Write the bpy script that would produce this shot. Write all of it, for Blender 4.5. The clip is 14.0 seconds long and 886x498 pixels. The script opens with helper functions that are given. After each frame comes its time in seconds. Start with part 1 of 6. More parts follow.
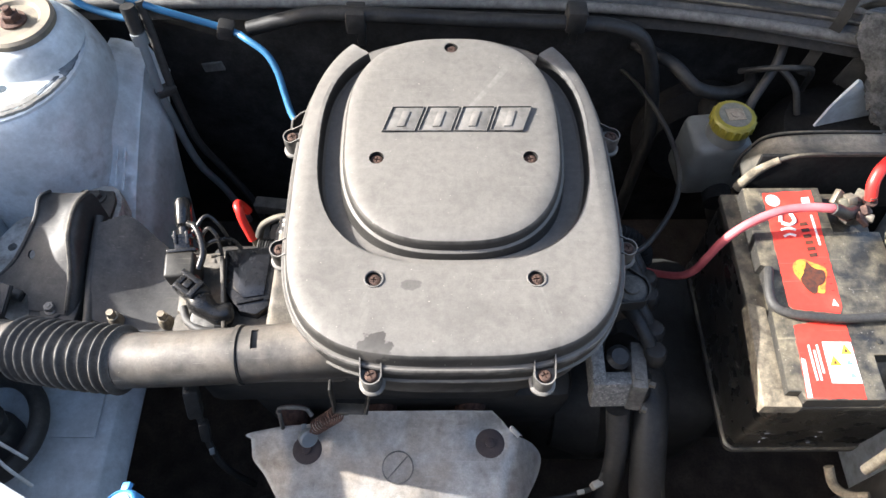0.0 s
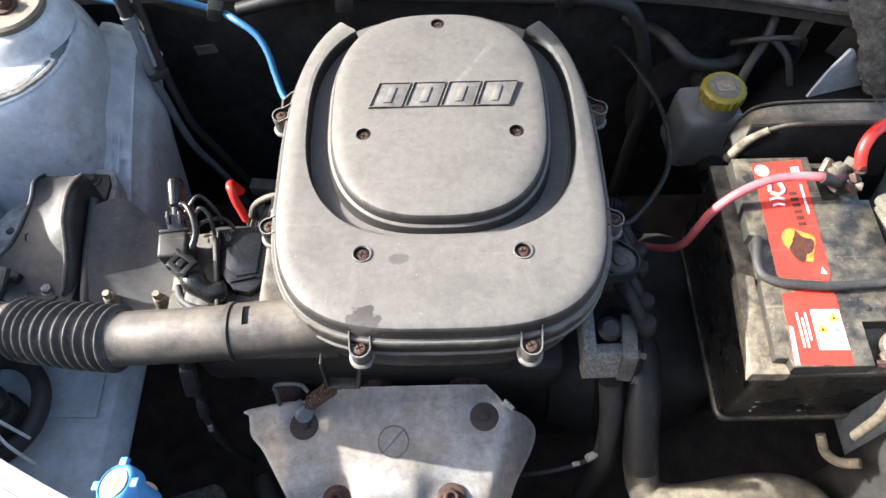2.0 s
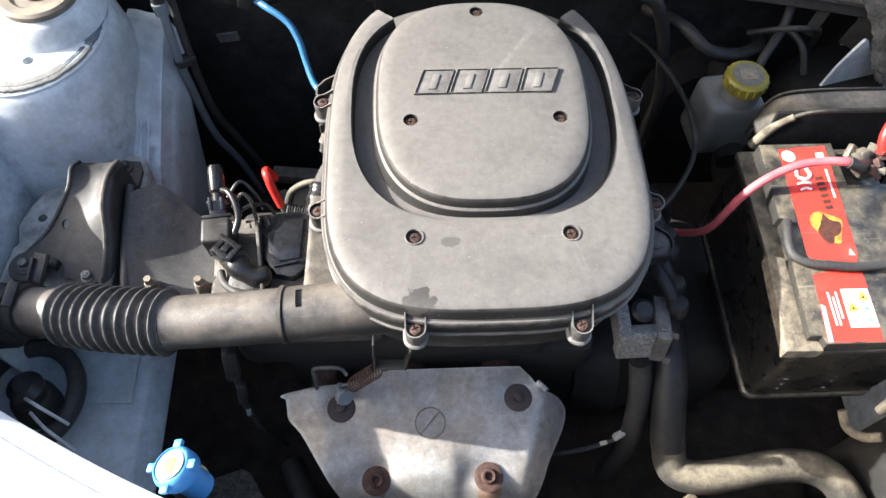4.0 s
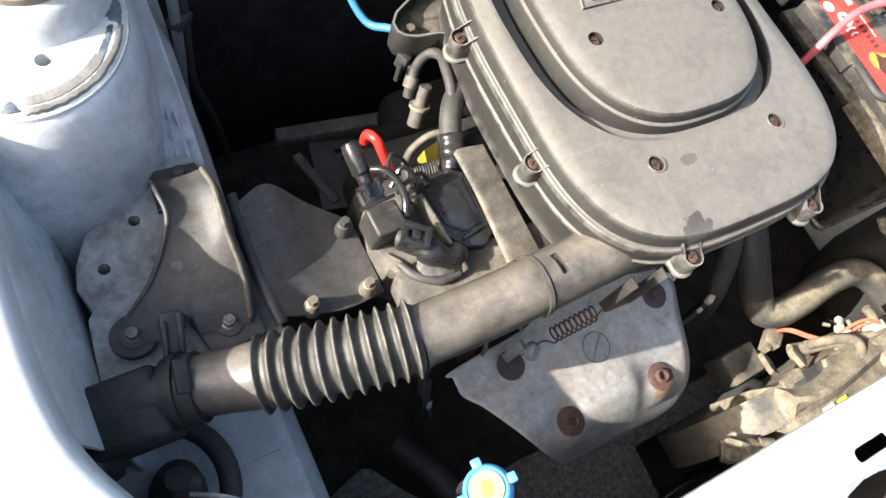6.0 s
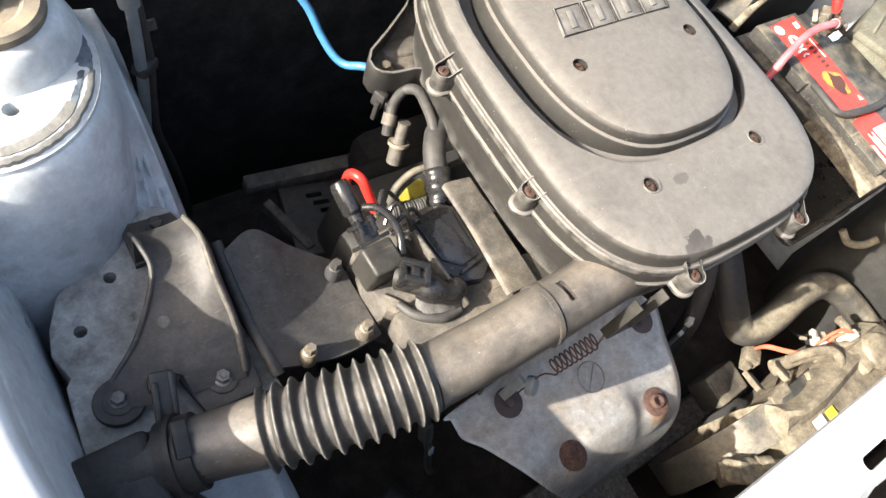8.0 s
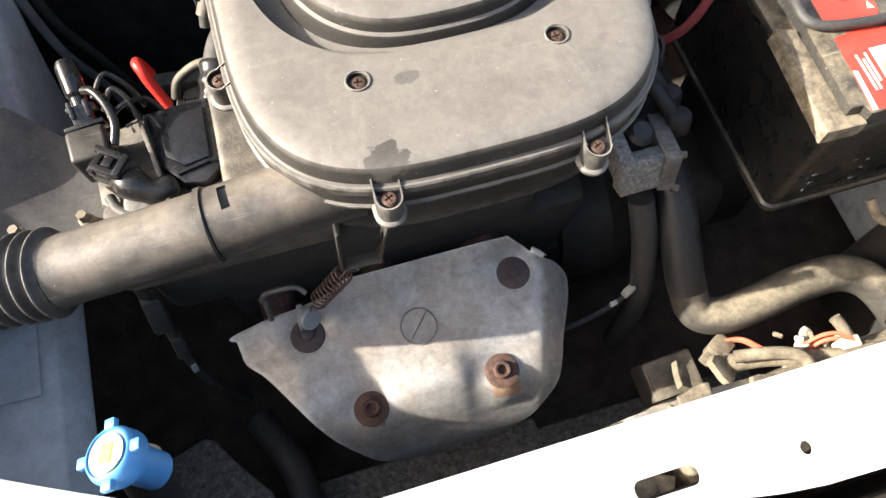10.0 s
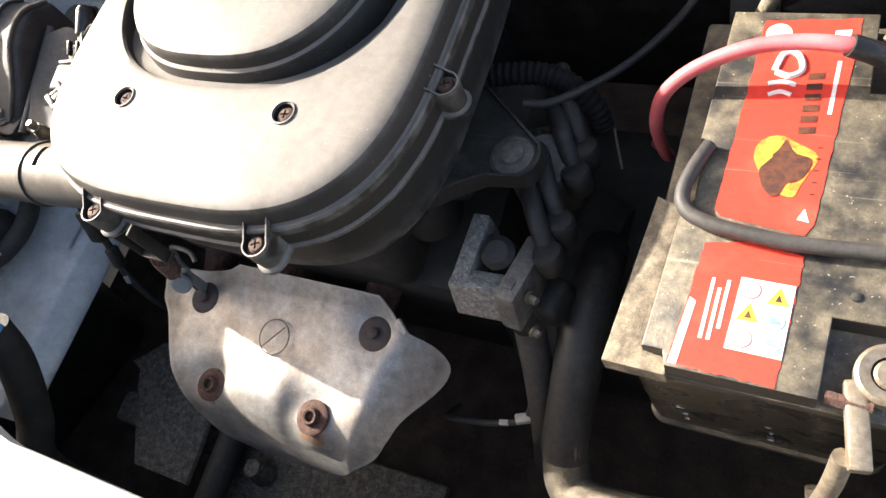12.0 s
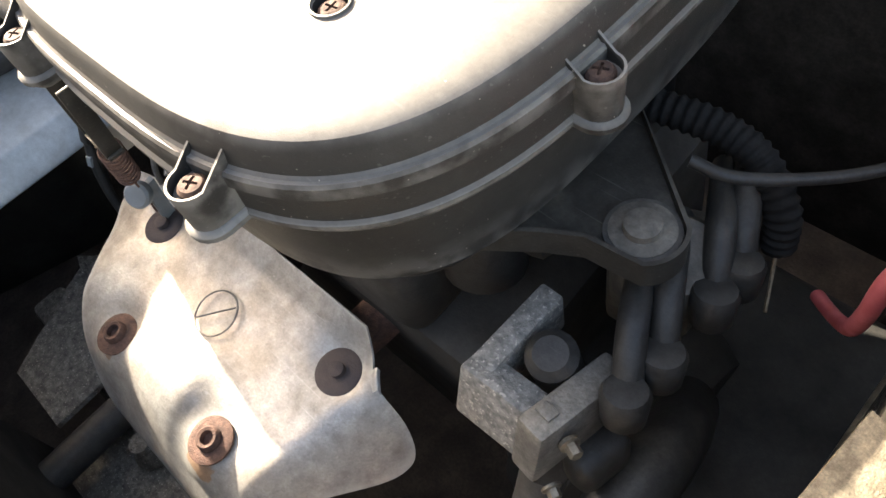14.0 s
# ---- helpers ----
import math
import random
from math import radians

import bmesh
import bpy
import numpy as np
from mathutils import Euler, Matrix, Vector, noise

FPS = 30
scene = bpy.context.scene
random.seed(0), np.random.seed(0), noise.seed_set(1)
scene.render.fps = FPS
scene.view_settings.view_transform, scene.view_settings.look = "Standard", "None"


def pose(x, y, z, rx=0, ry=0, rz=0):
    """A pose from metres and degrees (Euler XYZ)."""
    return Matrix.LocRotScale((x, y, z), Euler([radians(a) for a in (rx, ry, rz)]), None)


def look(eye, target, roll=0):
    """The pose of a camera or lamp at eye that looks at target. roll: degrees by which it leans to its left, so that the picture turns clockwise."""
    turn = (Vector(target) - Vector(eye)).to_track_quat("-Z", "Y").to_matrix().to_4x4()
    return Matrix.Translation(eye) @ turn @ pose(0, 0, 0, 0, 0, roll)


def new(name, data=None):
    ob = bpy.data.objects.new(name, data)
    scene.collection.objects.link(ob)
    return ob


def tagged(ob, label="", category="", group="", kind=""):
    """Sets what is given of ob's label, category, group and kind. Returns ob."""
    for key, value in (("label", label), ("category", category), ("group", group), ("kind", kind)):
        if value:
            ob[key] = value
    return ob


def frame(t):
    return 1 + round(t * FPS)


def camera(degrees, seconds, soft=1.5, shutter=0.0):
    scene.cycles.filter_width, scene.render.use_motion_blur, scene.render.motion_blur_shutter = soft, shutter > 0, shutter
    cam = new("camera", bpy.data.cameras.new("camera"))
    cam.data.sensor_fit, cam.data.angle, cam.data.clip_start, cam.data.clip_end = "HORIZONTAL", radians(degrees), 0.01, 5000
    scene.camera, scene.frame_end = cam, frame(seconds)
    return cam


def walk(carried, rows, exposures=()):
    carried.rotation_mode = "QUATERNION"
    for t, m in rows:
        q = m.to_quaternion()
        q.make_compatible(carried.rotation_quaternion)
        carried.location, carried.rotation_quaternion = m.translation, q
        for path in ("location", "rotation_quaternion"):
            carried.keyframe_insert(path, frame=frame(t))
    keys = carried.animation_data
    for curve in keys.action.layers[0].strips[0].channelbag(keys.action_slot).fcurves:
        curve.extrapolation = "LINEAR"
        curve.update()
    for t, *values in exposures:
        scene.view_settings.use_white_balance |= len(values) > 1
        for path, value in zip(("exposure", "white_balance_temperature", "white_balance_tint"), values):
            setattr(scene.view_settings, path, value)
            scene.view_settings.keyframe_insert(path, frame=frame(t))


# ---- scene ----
cam = camera(62.2, 14.0)
METRES, EYE, TILT, LEAN, TURN = 2.3, 1.5, -58.7, 0.0, 0.0
PATH = [
    (0, (-0.004, -0.005, 1.502), (0.006, 1.042, -0.202), 0.2),
    (0.5, (0.003, -0.013, 1.506), (-0.009, 1.061, -0.181), -0.9),
    (1, (0.006, -0.018, 1.492), (-0.056, 1.022, -0.215), -3.7),
    (1.5, (0.014, -0.02, 1.494), (-0.037, 1.014, -0.217), -3.7),
    (2, (0.017, -0.018, 1.502), (0.004, 0.994, -0.224), -1.9),
    (2.5, (0.022, -0.02, 1.507), (0.001, 1.066, -0.172), -3.0),
    (3, (0.016, -0.023, 1.513), (-0.011, 1.063, -0.166), -3.1),
    (3.2, (0.011, -0.034, 1.514), (-0.003, 0.977, -0.212), -2.5),
    (5.3, (-0.236, -0.011, 1.485), (-0.025, 0.951, -0.255), 7.3),
    (5.5, (-0.275, 0.021, 1.465), (0.02, 0.934, -0.289), 9.7),
    (5.8, (-0.450, 0.110, 1.431), (0.152, 0.824, -0.338), 21.1),
    (6, (-0.533, 0.176, 1.406), (0.217, 0.729, -0.363), 29.9),
    (6.2, (-0.588, 0.220, 1.385), (0.416, 0.701, -0.276), 37.8),
    (6.5, (-0.613, 0.266, 1.372), (0.411, 0.703, -0.29), 39.2),
    (7, (-0.625, 0.291, 1.362), (0.445, 0.647, -0.289), 42.1),
    (7.2, (-0.629, 0.295, 1.36), (0.434, 0.654, -0.295), 41.6),
    (9.3, (-0.298, -0.03, 1.38), (0.116, 1.014, -0.276), 5.5),
    (9.5, (-0.239, -0.036, 1.373), (0.085, 1.002, -0.306), 3.3),
    (10, (-0.111, 0.003, 1.325), (0.145, 0.782, -0.499), 1.6),
    (10.5, (0.049, 0.046, 1.311), (0.041, 0.81, -0.537), -8.0),
    (10.8, (0.227, 0.058, 1.293), (-0.106, 0.793, -0.537), -27.1),
    (11, (0.284, 0.053, 1.284), (-0.194, 0.703, -0.546), -39.9),
    (11.2, (0.339, 0.070, 1.265), (-0.278, 0.679, -0.538), -44.3),
    (11.5, (0.384, 0.097, 1.257), (-0.307, 0.683, -0.526), -41.4),
    (12, (0.433, 0.136, 1.231), (-0.431, 0.762, -0.461), -39.2),
    (12.5, (0.44, 0.183, 1.176), (-0.435, 0.927, -0.462), -22.4),
    (13, (0.388, 0.2, 1.127), (-0.571, 0.924, -0.472), -17.7),
    (13.5, (0.339, 0.21, 1.077), (-0.614, 0.878, -0.549), -15.7),
    (14, (0.327, 0.217, 1.058), (-0.634, 0.837, -0.583), -16.8),
]
walk(cam, [(t, look(eye, target, roll)) for t, eye, target, roll in PATH],
     exposures=[(0, 1.93, 6150, 10), (3.2, 1.93, 6150, 10), (5.3, 1.62, 6150, 9), (5.5, 1.65, 6150, 9), (5.8, 1.80, 6250, 8), (6.3, 1.81, 6600, 8), (9.3, 1.90, 6650, 10), (10.5, 1.93, 6850, 10), (11, 2.02, 6900, 10), (12, 2.03, 7000, 12), (13, 2.26, 7200, 12), (14, 2.88, 7700, 10)])

# ---- world and sun ----
SUN_TO = Vector((-1.8, 0.275, 1.0)).normalized()
world = bpy.data.worlds.new("sky")
scene.world = world
world.use_nodes = True
wn = world.node_tree.nodes
sky = wn.new("ShaderNodeTexSky")
sky.sky_type, sky.sun_disc = "NISHITA", False
sky.dust_density, sky.ozone_density = 4.0, 0.6
sky.sun_elevation, sky.sun_rotation = math.asin(SUN_TO.z), math.atan2(SUN_TO.x, SUN_TO.y)
world.node_tree.links.new(sky.outputs[0], wn["Background"].inputs[0])
wn["Background"].inputs[1].default_value = 0.15
sun = new("sun", bpy.data.lights.new("sun", "SUN"))
sun.data.energy, sun.data.angle, sun.data.color = 5.0, radians(0.5), (1.0, 0.95, 0.88)
sun.matrix_world = look((0, 0, 5), Vector((0, 0, 5)) - SUN_TO)


# ---- materials ----
def mat(name, c1, c2=None, rough=0.6, metal=0.0, scale=30, bump=0.15, fine=600, dust=None, dust_amount=0.0, dust_scale=9, spec=0.5, spread=0.12, up_range=(0.1, 0.9), stains=(), cover=None, flecks=0.0, grime=0.0, grime_scale=45, grime_tone=(0.07, 0.06, 0.05), mottle=0.0, mottle_scale=130, scratch=0.0, scratch_tone=(0.3, 0.285, 0.26), wear=0.0, wear_tone=(0.26, 0.245, 0.22), lump=0.0):
    """Two-scale mottled surface, with dust that lies in patches on the faces that look up."""
    m = bpy.data.materials.new(name)
    m.use_nodes = True
    nt = m.node_tree
    n, ln = nt.nodes, nt.links
    b = n["Principled BSDF"]
    geo = n.new("ShaderNodeNewGeometry")

    def noise_at(s, detail=5.0):
        q = n.new("ShaderNodeTexNoise")
        q.inputs["Scale"].default_value, q.inputs["Detail"].default_value = s, detail
        ln.new(geo.outputs["Position"], q.inputs["Vector"])
        return q

    def ramp(src, lo, hi):
        r = n.new("ShaderNodeMapRange")
        r.inputs[1].default_value, r.inputs[2].default_value = lo, hi
        ln.new(src, r.inputs[0])
        return r.outputs[0]

    def mix(f, a, c):
        x = n.new("ShaderNodeMix")
        x.data_type = "RGBA"
        if isinstance(f, float):
            x.inputs[0].default_value = f
        else:
            ln.new(f, x.inputs[0])
        for k, v in ((6, a), (7, c)):
            if isinstance(v, tuple):
                x.inputs[k].default_value = (*v, 1)
            else:
                ln.new(v, x.inputs[k])
        return x.outputs[2]

    c2 = c2 or tuple(v * 0.7 for v in c1)
    big, small = noise_at(scale), noise_at(fine, 3.0)
    col = mix(ramp(big.outputs[0], 0.38, 0.66), c1, c2)
    col = mix(ramp(small.outputs[0], 0.35, 0.75), col, mix(0.45, col, c2))
    rgh = ramp(big.outputs[0], 0.2, 0.8)
    rr = n.new("ShaderNodeMapRange")
    rr.inputs[3].default_value, rr.inputs[4].default_value = max(rough - spread, 0.03), min(rough + spread, 1)
    ln.new(rgh, rr.inputs[0])
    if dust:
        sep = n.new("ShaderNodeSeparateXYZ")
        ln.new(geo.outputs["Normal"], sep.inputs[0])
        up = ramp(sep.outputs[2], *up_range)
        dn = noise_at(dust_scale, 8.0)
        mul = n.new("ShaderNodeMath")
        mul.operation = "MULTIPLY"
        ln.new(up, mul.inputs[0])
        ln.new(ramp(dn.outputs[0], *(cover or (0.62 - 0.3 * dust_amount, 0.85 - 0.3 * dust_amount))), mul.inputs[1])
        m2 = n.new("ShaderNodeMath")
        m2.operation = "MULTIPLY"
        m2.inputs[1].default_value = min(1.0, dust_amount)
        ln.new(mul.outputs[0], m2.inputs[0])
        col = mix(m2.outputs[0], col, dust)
    if grime:
        gr, fade = noise_at(grime_scale, 9.0), noise_at(grime_scale / 6, 3.0)
        gm = n.new("ShaderNodeMath")
        gm.operation = "MULTIPLY"
        ln.new(ramp(gr.outputs[0], 0.5, 0.72), gm.inputs[0])
        ln.new(ramp(fade.outputs[0], 0.38, 0.62), gm.inputs[1])
        gs = n.new("ShaderNodeMath")
        gs.operation = "MULTIPLY"
        gs.inputs[1].default_value = grime
        ln.new(gm.outputs[0], gs.inputs[0])
        col = mix(gs.outputs[0], col, grime_tone)
    if flecks:
        fl = noise_at(420, 1.0)
        col = mix(ramp(fl.outputs[0], 0.86 - flecks, 0.90 - flecks), col, mix(0.5, col, (0.5, 0.46, 0.4)))
    for at, size, squeeze, tone in stains:
        wob = noise_at(90, 3.0)
        sub = n.new("ShaderNodeVectorMath")
        sub.operation = "SUBTRACT"
        sub.inputs[1].default_value = at
        ln.new(geo.outputs["Position"], sub.inputs[0])
        sq = n.new("ShaderNodeVectorMath")
        sq.operation = "MULTIPLY"
        sq.inputs[1].default_value = squeeze
        ln.new(sub.outputs[0], sq.inputs[0])
        far = n.new("ShaderNodeVectorMath")
        far.operation = "LENGTH"
        ln.new(sq.outputs[0], far.inputs[0])
        wave = n.new("ShaderNodeMath")
        wave.operation = "MULTIPLY_ADD"
        wave.inputs[1].default_value = 1.6 * size
        ln.new(wob.outputs[0], wave.inputs[0])
        ln.new(far.outputs["Value"], wave.inputs[2])
        col = mix(ramp(wave.outputs[0], 1.78 * size, 1.66 * size), col, tone)
    if mottle:
        for s, k in ((mottle_scale, mottle), (mottle_scale * 4.3, 0.6 * mottle)):
            mo = noise_at(s, 10.0)
            mo.inputs["Roughness"].default_value = 0.68
            tone = n.new("ShaderNodeMapRange")
            for i, v in enumerate((0.3, 0.7, 1 - k, 1 + k)):
                tone.inputs[1 + i].default_value = v
            ln.new(mo.outputs[0], tone.inputs[0])
            x = n.new("ShaderNodeMix")
            x.data_type, x.blend_type = "RGBA", "MULTIPLY"
            x.inputs[0].default_value = 1.0
            ln.new(col, x.inputs[6])
            ln.new(tone.outputs[0], x.inputs[7])
            col = x.outputs[2]
    if scratch:
        for turn, stretch in (((0.2, 0.1, 0.5), (7, 330, 330)), ((0.1, -0.2, -0.9), (11, 420, 420)), ((0.4, 0.9, 1.9), (9, 360, 360))):
            mp = n.new("ShaderNodeMapping")
            mp.inputs["Rotation"].default_value, mp.inputs["Scale"].default_value = turn, stretch
            ln.new(geo.outputs["Position"], mp.inputs["Vector"])
            sc = n.new("ShaderNodeTexNoise")
            sc.inputs["Scale"].default_value, sc.inputs["Detail"].default_value = 1.0, 2.0
            ln.new(mp.outputs[0], sc.inputs["Vector"])
            sm = n.new("ShaderNodeMath")
            sm.operation = "MULTIPLY"
            sm.inputs[1].default_value = scratch
            ln.new(ramp(sc.outputs[0], 0.7, 0.76), sm.inputs[0])
            col = mix(sm.outputs[0], col, scratch_tone)
    if wear:
        rub = noise_at(70, 8.0)
        wm = n.new("ShaderNodeMath")
        wm.operation = "MULTIPLY"
        ln.new(ramp(geo.outputs["Pointiness"], 0.515, 0.57), wm.inputs[0])
        ln.new(ramp(rub.outputs[0], 0.36, 0.58), wm.inputs[1])
        ws = n.new("ShaderNodeMath")
        ws.operation = "MULTIPLY"
        ws.inputs[1].default_value = wear
        ln.new(wm.outputs[0], ws.inputs[0])
        col = mix(ws.outputs[0], col, wear_tone)
    ln.new(col, b.inputs["Base Color"])
    ln.new(rr.outputs[0], b.inputs["Roughness"])
    b.inputs["Metallic"].default_value = metal
    b.inputs["Specular IOR Level"].default_value = spec
    if bump:
        bp = n.new("ShaderNodeBump")
        bp.inputs["Strength"].default_value, bp.inputs["Distance"].default_value = bump, 0.001
        ln.new(small.outputs[0], bp.inputs["Height"])
        if lump:
            ld = noise_at(scale * 2.2, 4.0)
            lb = n.new("ShaderNodeBump")
            lb.inputs["Strength"].default_value, lb.inputs["Distance"].default_value = lump, 0.006
            ln.new(ld.outputs[0], lb.inputs["Height"])
            ln.new(lb.outputs[0], bp.inputs["Normal"])
        ln.new(bp.outputs[0], b.inputs["Normal"])
    return m


DUST = (0.29, 0.245, 0.18)
# Sides near black: less fading and dust, plus some shade put into the base.
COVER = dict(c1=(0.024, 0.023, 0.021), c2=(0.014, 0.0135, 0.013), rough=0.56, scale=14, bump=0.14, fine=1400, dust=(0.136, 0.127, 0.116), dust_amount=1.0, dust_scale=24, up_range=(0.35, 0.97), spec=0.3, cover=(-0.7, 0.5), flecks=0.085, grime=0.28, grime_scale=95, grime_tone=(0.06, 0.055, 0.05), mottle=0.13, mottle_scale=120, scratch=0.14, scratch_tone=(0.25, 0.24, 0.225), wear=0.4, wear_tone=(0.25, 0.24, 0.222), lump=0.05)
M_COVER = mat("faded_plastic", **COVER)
# Badge floors darker than the cover: the wells' shade is put into the colour.
M_CELL = mat("shaded_badge_plastic", **{**COVER, "dust": (0.098, 0.092, 0.085)})
M_SCREW = mat("coppery_screw", (0.085, 0.046, 0.031), (0.045, 0.026, 0.02), 0.8, 0.15, scale=220, bump=0.4, mottle=0.3, mottle_scale=400)
M_GLOSSY = mat("glossy_black_plastic", (0.012, 0.012, 0.0125), (0.02, 0.019, 0.018), 0.22, scale=50, bump=0.08, dust=(0.2, 0.18, 0.15), dust_amount=0.1, spread=0.08, mottle=0.3)
M_FLAP = mat("torn_felt", (0.12, 0.118, 0.112), (0.06, 0.059, 0.056), 0.95, scale=40, bump=0.9, fine=300, mottle=0.45, mottle_scale=90, lump=0.3, spec=0.1)
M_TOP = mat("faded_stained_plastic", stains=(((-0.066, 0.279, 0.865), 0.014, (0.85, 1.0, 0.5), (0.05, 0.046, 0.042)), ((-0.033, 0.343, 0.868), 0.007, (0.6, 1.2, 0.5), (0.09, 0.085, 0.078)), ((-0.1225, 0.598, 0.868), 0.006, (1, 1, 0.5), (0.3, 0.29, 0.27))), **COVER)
M_SKIRT = mat("dark_ear_plastic", (0.02, 0.019, 0.017), (0.034, 0.032, 0.028), 0.5, scale=30, bump=0.15, dust=(0.16, 0.145, 0.12), dust_amount=0.35, dust_scale=20, spec=0.3, mottle=0.3, scratch=0.15)
M_PLASTIC = mat("black_plastic", (0.021, 0.021, 0.0205), (0.034, 0.032, 0.03), 0.42, scale=40, bump=0.15, dust=DUST, dust_amount=0.1, spec=0.4, mottle=0.35, scratch=0.1)
M_DUSTY = mat("dusty_plastic", (0.03, 0.03, 0.028), (0.06, 0.055, 0.045), 0.6, scale=25, bump=0.3, dust=DUST, dust_amount=0.75, dust_scale=14, mottle=0.35)
M_RUBBER = mat("rubber", (0.028, 0.0275, 0.027), (0.045, 0.042, 0.038), 0.62, scale=30, bump=0.15, dust=DUST, dust_amount=0.2, mottle=0.35)
M_HOSE = mat("dusty_hose", (0.03, 0.028, 0.025), (0.055, 0.049, 0.039), 0.75, scale=25, bump=0.4, dust=(0.22, 0.188, 0.13), dust_amount=0.8, dust_scale=22, up_range=(0.5, 0.97), grime=0.5, grime_scale=60, grime_tone=(0.05, 0.042, 0.03), mottle=0.35, mottle_scale=110, lump=0.12)
M_PAINT = mat("bluish_white_paint", (0.575, 0.62, 0.645), (0.45, 0.482, 0.50), 0.38, scale=11, bump=0.05, dust=(0.3, 0.27, 0.22), dust_amount=0.3, dust_scale=16, grime=0.6, grime_scale=46, grime_tone=(0.2, 0.19, 0.17), spread=0.2, mottle=0.17, mottle_scale=38, scratch=0.22, scratch_tone=(0.62, 0.66, 0.69), lump=0.05)
M_WHITE = mat("white_paint", (0.54, 0.565, 0.585), (0.47, 0.49, 0.51), 0.32, scale=9, bump=0.03, grime=0.4, grime_scale=70, grime_tone=(0.3, 0.285, 0.25), mottle=0.05, mottle_scale=60, scratch=0.25, scratch_tone=(0.36, 0.35, 0.33))
M_DIRTY = mat("dirty_painted_steel", (0.44, 0.432, 0.405), (0.28, 0.268, 0.24), 0.65, scale=28, bump=0.2, dust=(0.3, 0.25, 0.18), dust_amount=0.4, mottle=0.32, mottle_scale=75, grime=0.8, grime_scale=95, grime_tone=(0.075, 0.055, 0.04))
M_ALU = mat("heat_shield_aluminium", (0.37, 0.367, 0.355), (0.25, 0.246, 0.235), 0.48, 0.42, scale=34, bump=0.2, fine=420, dust=(0.37, 0.295, 0.215), dust_amount=0.58, dust_scale=14, cover=(0.37, 0.67), grime=0.5, grime_scale=70, grime_tone=(0.14, 0.125, 0.108), flecks=0.12, mottle=0.22, mottle_scale=120, scratch=0.3, scratch_tone=(0.5, 0.49, 0.47), wear=0.5, wear_tone=(0.6, 0.585, 0.55), lump=0.07, stains=(((0.015, 0.163, 0.565), 0.017, (0.9, 1.1, 0.6), (0.3, 0.2, 0.135)), ((-0.127, 0.170, 0.56), 0.014, (1, 1, 0.6), (0.26, 0.17, 0.115))))
M_CAST = mat("cast_aluminium", (0.17, 0.165, 0.155), (0.09, 0.086, 0.08), 0.6, 0.3, scale=45, bump=0.5, fine=420, dust=(0.33, 0.29, 0.23), dust_amount=0.55, mottle=0.35, scratch=0.2)
M_CAMCOVER = mat("dusty_cast_cover", (0.115, 0.104, 0.088), (0.06, 0.054, 0.046), 0.7, 0.15, scale=38, bump=0.5, fine=420, dust=(0.3, 0.25, 0.18), dust_amount=0.4, dust_scale=22, grime=0.6, grime_scale=55, grime_tone=(0.04, 0.034, 0.028), mottle=0.35, mottle_scale=90, lump=0.1)
M_BLACKSTEEL = mat("black_painted_steel", (0.024, 0.0245, 0.026), (0.038, 0.0365, 0.034), 0.6, scale=22, bump=0.15, dust=(0.24, 0.2, 0.15), dust_amount=0.17, dust_scale=8, cover=(0.34, 0.75), mottle=0.38, mottle_scale=70, scratch=0.25, scratch_tone=(0.22, 0.2, 0.17), lump=0.06)
M_STEEL = mat("zinc_steel", (0.26, 0.23, 0.18), (0.17, 0.14, 0.105), 0.5, 0.6, scale=120, bump=0.2, mottle=0.3, mottle_scale=300)
M_RUST = mat("rusty_steel", (0.10, 0.052, 0.038), (0.055, 0.032, 0.026), 0.85, 0.2, scale=160, bump=0.7, fine=700, mottle=0.4, mottle_scale=300)
M_OLDRUBBER = mat("dark_washer", (0.035, 0.026, 0.026), (0.06, 0.045, 0.042), 0.8, scale=90, bump=0.4)
# Grimy dark tone; on the engine castings it also carries their shade.
M_DARK = mat("grimy_shaded_dark", (0.024, 0.023, 0.021), (0.014, 0.0135, 0.012), 0.75, scale=20, bump=0.3, dust=(0.085, 0.07, 0.055), dust_amount=0.22, mottle=0.4, mottle_scale=60, lump=0.15)
M_DEADENER = mat("sound_deadener", (0.03, 0.029, 0.0275), (0.016, 0.0155, 0.0145), 0.9, scale=16, bump=0.5, fine=300, spec=0.15, mottle=0.4, mottle_scale=40, lump=0.2)
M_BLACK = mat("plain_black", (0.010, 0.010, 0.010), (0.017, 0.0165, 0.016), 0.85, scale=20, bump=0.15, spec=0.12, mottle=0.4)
M_FLOOR = mat("caked_road_dirt", (0.062, 0.049, 0.04), (0.03, 0.024, 0.02), 0.95, scale=30, bump=0.8, fine=260, dust=(0.085, 0.067, 0.055), dust_amount=0.45, dust_scale=35, mottle=0.45, mottle_scale=60, lump=0.3)
M_PLUG = mat("dusty_white_plug", (0.5, 0.47, 0.4), (0.36, 0.32, 0.25), 0.7, scale=90, bump=0.2)
M_SPECK = mat("speckled_core", (0.10, 0.097, 0.09), (0.24, 0.228, 0.205), 0.7, scale=190, bump=1.0, fine=420, flecks=0.22, mottle=0.3)
M_GRIT = mat("gritty_road_dirt", (0.085, 0.08, 0.071), (0.19, 0.178, 0.158), 0.95, scale=120, bump=1.0, fine=300, flecks=0.2, mottle=0.45, mottle_scale=160, lump=0.5)
M_GROUND = mat("asphalt", (0.06, 0.058, 0.054), (0.04, 0.039, 0.037), 0.9, scale=6, bump=0.6, fine=180)
M_RED = mat("red_plastic", (0.72, 0.03, 0.02), (0.6, 0.025, 0.02), 0.4, scale=60, bump=0.05)
M_PINK = mat("faded_red_cable", (0.62, 0.16, 0.17), (0.5, 0.1, 0.11), 0.45, scale=50, bump=0.05)
